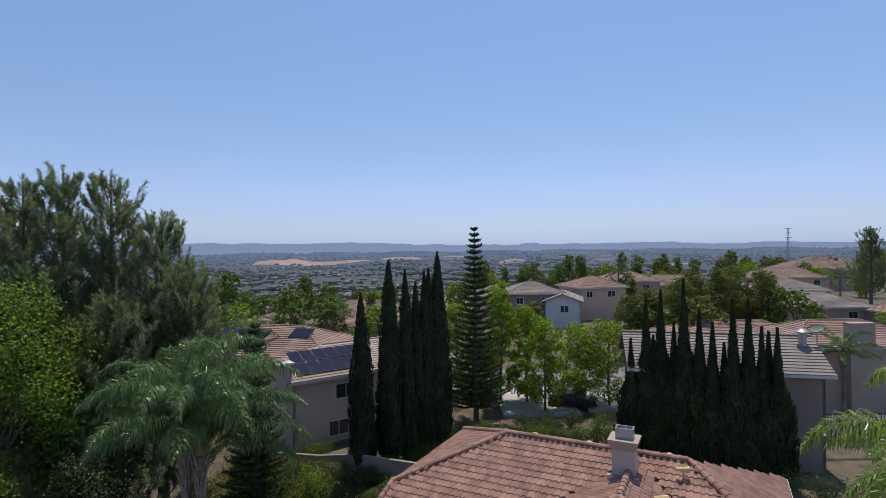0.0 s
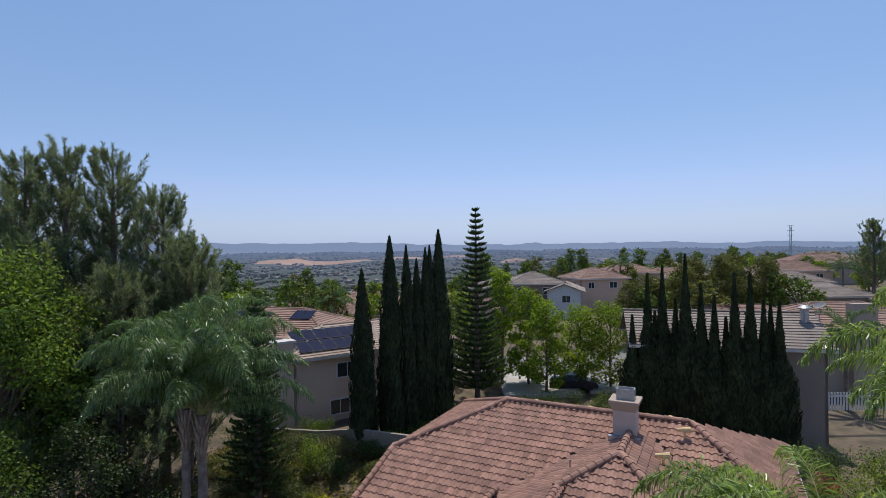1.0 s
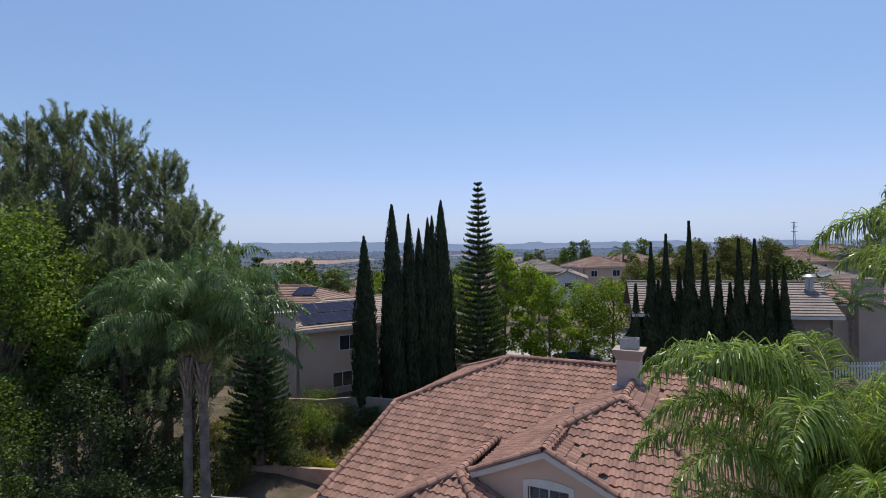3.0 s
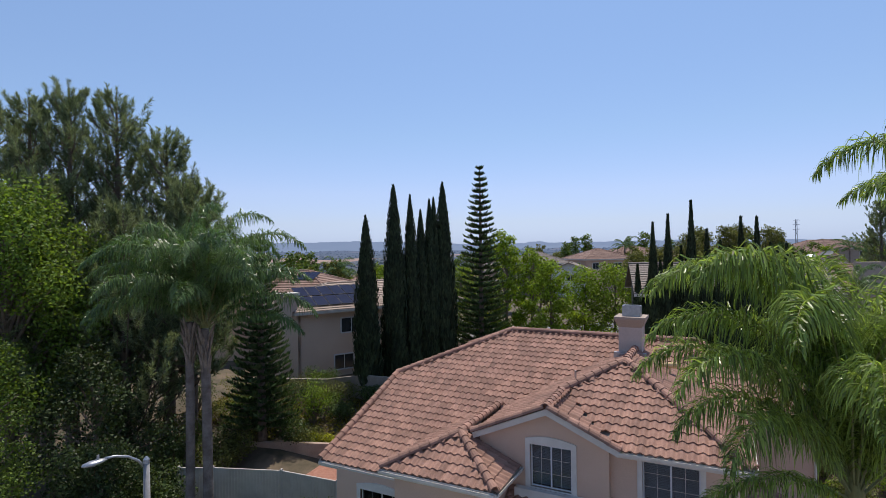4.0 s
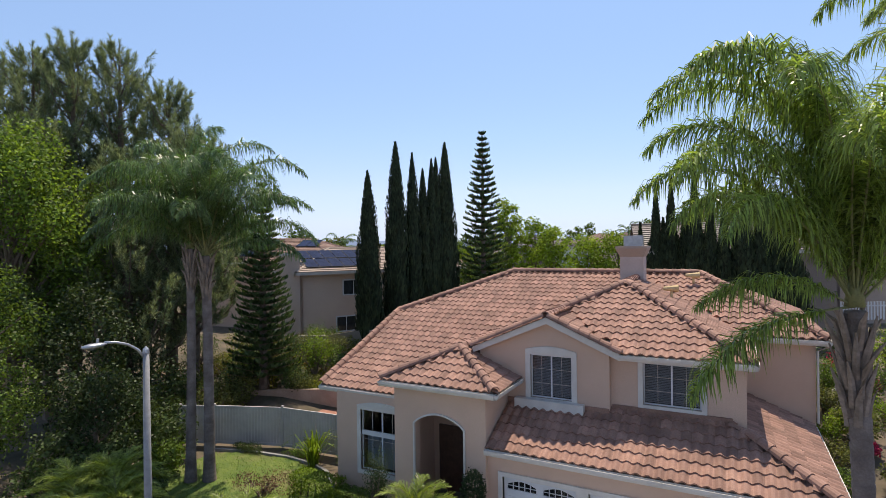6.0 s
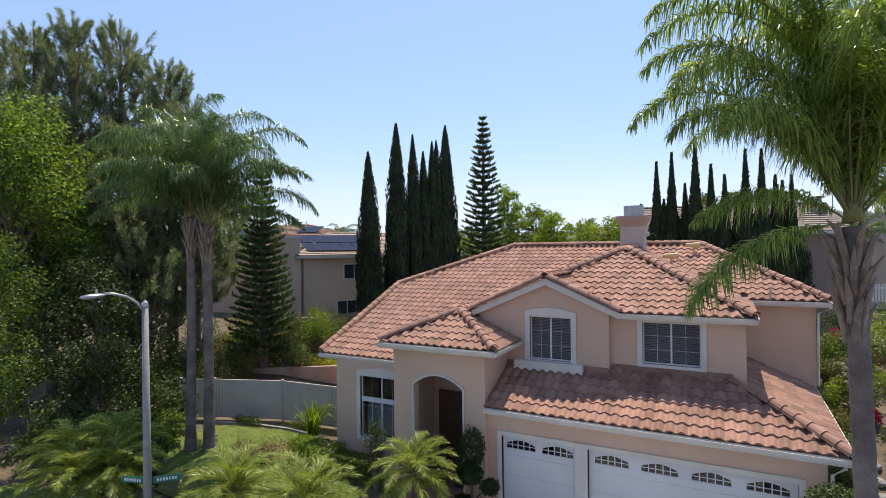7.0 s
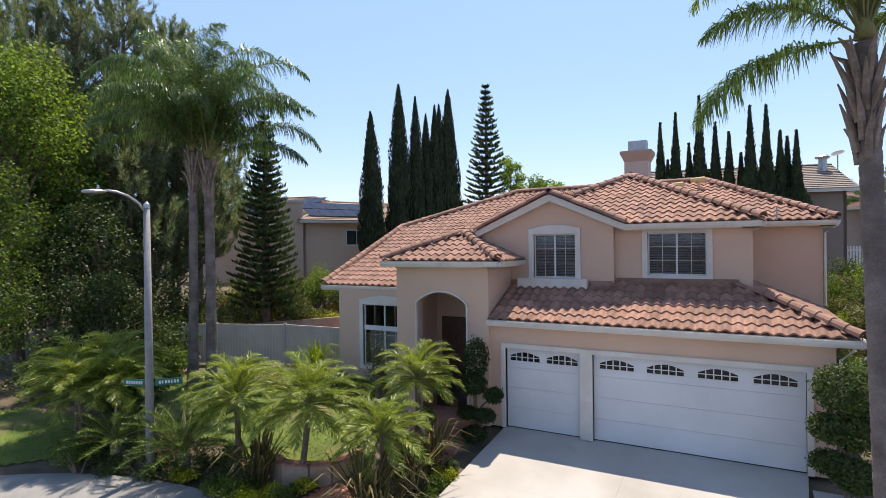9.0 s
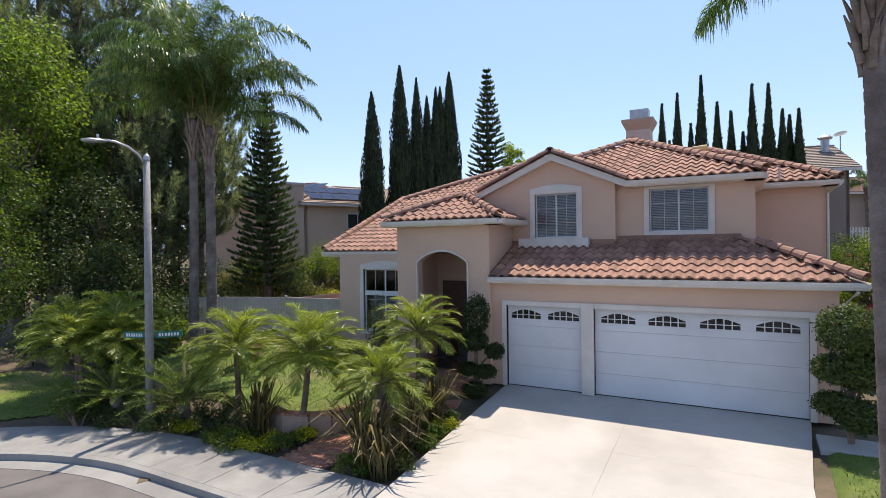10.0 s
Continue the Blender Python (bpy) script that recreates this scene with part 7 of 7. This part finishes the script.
# ---- pylon ----
px0, py0 = spot(279.5, 420)
py = thing("pylon", (px0, py0, land(px0, py0)), "grey lattice power pylon on the far ridge", "pylon")
lat = Geo()
zb, zt = land(px0, py0) - 2, 30.5
zw = zb + (zt - zb) * 0.58
for sx in (-1, 1):
    for sy in (-1, 1):
        lat.beam((px0 + sx * 3.4, py0 + sy * 3.4, zb), (px0 + sx * 0.75, py0 + sy * 0.75, zw), 0.3, 0.3)
        lat.beam((px0 + sx * 0.75, py0 + sy * 0.75, zw), (px0 + sx * 0.5, py0 + sy * 0.5, zt), 0.25, 0.25)
for k in range(9):
    za, zc = zb + (zt - zb) * k / 9, zb + (zt - zb) * (k + 1) / 9
    wa, wc = (0.55 + 2.85 * max(0.0, 1 - q / 5.2) for q in (k, k + 1))
    lat.beam((px0 - wa, py0 - wa, za), (px0 + wc, py0 - wc, zc), 0.14, 0.14).beam((px0 + wa, py0 - wa, za), (px0 - wc, py0 - wc, zc), 0.14, 0.14)
part("lattice", lat, METAL, py)
for z in (zt - 0.6, zt - 4.2, zt - 7.8):
    part("cross_arm", Geo().beam((px0 - 2.3, py0, z), (px0 + 2.3, py0, z), 0.28, 0.35), METAL, py)

# ---- trees between the houses and down the slope ----
KINDS = []
for i, (h, w, m, f) in enumerate(((8, 3.4, LEAF_MID, 1.0), (9, 2.8, LEAF_OLIVE, 1.0), (7, 3.6, LEAF_BRIGHT, 1.0), (11, 2.6, LEAF_MID, 0.5))):
    KINDS.append(broadleaf("garden_tree", *spot(-60 - 10 * i, 150), h, w, m, "garden tree among the far houses", 700 + i, 0.5, 1500, 0.2, 0.12, 18, "trees among the far houses", form=f))
r = random.Random(91)
places = [(-38, 62), (-32, 66), (-26, 70), (-30, 78), (-20, 74), (-14, 70), (-8, 74), (-2, 70), (-16, 84), (-24, 90), (3, 78), (9, 74), (4, 90), (14, 76), (30, 74), (36, 78), (26, 66), (33, 68), (39, 70), (45, 80), (50, 84), (30, 60), (36, 62), (42, 66), (48, 70), (54, 76), (56, 60), (60, 66), (64, 58), (58, 52), (66, 74), (72, 80), (52, 100), (40, 110)]
places += [(r.uniform(-75, 0), r.uniform(85, 190)) for _ in range(45)] + [(r.uniform(0, 150), r.uniform(105, 230)) for _ in range(60)] + [(r.uniform(-160, 160), r.uniform(200, 420)) for _ in range(70)] + [(r.uniform(45, 300), r.uniform(150, 360)) for _ in range(55)]
for i, (rt, ah) in enumerate(places):
    x, y = spot(rt, ah)
    s = r.uniform(0.7, 1.15) * (1 if ah < 120 else 1.2)
    s = min(s, (15.4 - land(x, y)) / 10.5)
    copy_thing(KINDS[i % 4 if ah > 60 else i % 2], pose(x, y, land(x, y) - 0.2, 0, 0, r.uniform(0, 360)) @ Matrix.Diagonal((s, s, s, 1)))
for i, (rt, ah, h) in enumerate(((24.5, 67, 8.4), (27.5, 68, 8.8), (30.5, 66, 10.6), (33.0, 68, 11.4), (36.0, 67, 11.7), (39.0, 69, 11.6), (42.0, 68, 11.4), (44.5, 71, 10.0))):
    x, y = spot(rt, ah)
    broadleaf("eucalyptus", x, y, h + 0.2, 2.9, LEAF_OLIVE, "tall olive-green gum tree beyond the cypresses", 720 + i, 0.26, 7000, 0.16, 0.25, 26, "gum trees", form=0.9)
for i, (rt, ah, h) in enumerate(((-17.5, 50, 8.5), (-13.5, 70, 7.5), (38.5, 112, 10.0), (78, 102, 9.0), (-21, 58, 7.0))):
    x, y = spot(rt, ah)
    palm("queen_palm", (x, y, land(x, y)), h - 1.5, "feathery palm among the far houses", QUEEN_DARK, [(t, a, k, z * 0.65) for t, a, k, z in crown_of(16, 30 + i, (75, 0), 3, i * 40)], 0.2, 0.16, 20, boots=False, seed=60 + i, group="far palms")

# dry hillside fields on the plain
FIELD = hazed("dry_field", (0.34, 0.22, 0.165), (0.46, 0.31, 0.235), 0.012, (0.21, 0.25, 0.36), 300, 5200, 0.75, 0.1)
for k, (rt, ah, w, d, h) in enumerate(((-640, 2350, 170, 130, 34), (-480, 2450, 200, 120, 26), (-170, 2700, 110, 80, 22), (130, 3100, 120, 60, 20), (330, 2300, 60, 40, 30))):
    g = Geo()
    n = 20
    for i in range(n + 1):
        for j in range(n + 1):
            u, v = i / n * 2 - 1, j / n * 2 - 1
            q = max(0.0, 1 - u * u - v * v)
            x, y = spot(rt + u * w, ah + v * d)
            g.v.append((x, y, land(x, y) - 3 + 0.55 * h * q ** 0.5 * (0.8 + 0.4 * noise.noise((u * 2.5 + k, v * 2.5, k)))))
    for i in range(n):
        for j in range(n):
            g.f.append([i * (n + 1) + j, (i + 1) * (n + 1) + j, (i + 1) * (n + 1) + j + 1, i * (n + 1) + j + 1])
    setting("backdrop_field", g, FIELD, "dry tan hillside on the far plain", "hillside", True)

pine("pine", *spot(90.5, 110), 17.0, 4.2, "dark pine standing over the far roofs", 799, 0.15)


# ---- the nearest roof tiles, piece by piece ----
for m in near_tiles[:300]:
    t_ = new("roof_tile", TILE_MESH)
    t_.parent = roof
    t_.matrix_basis = Matrix.Translation(-place_of(roof)) @ m
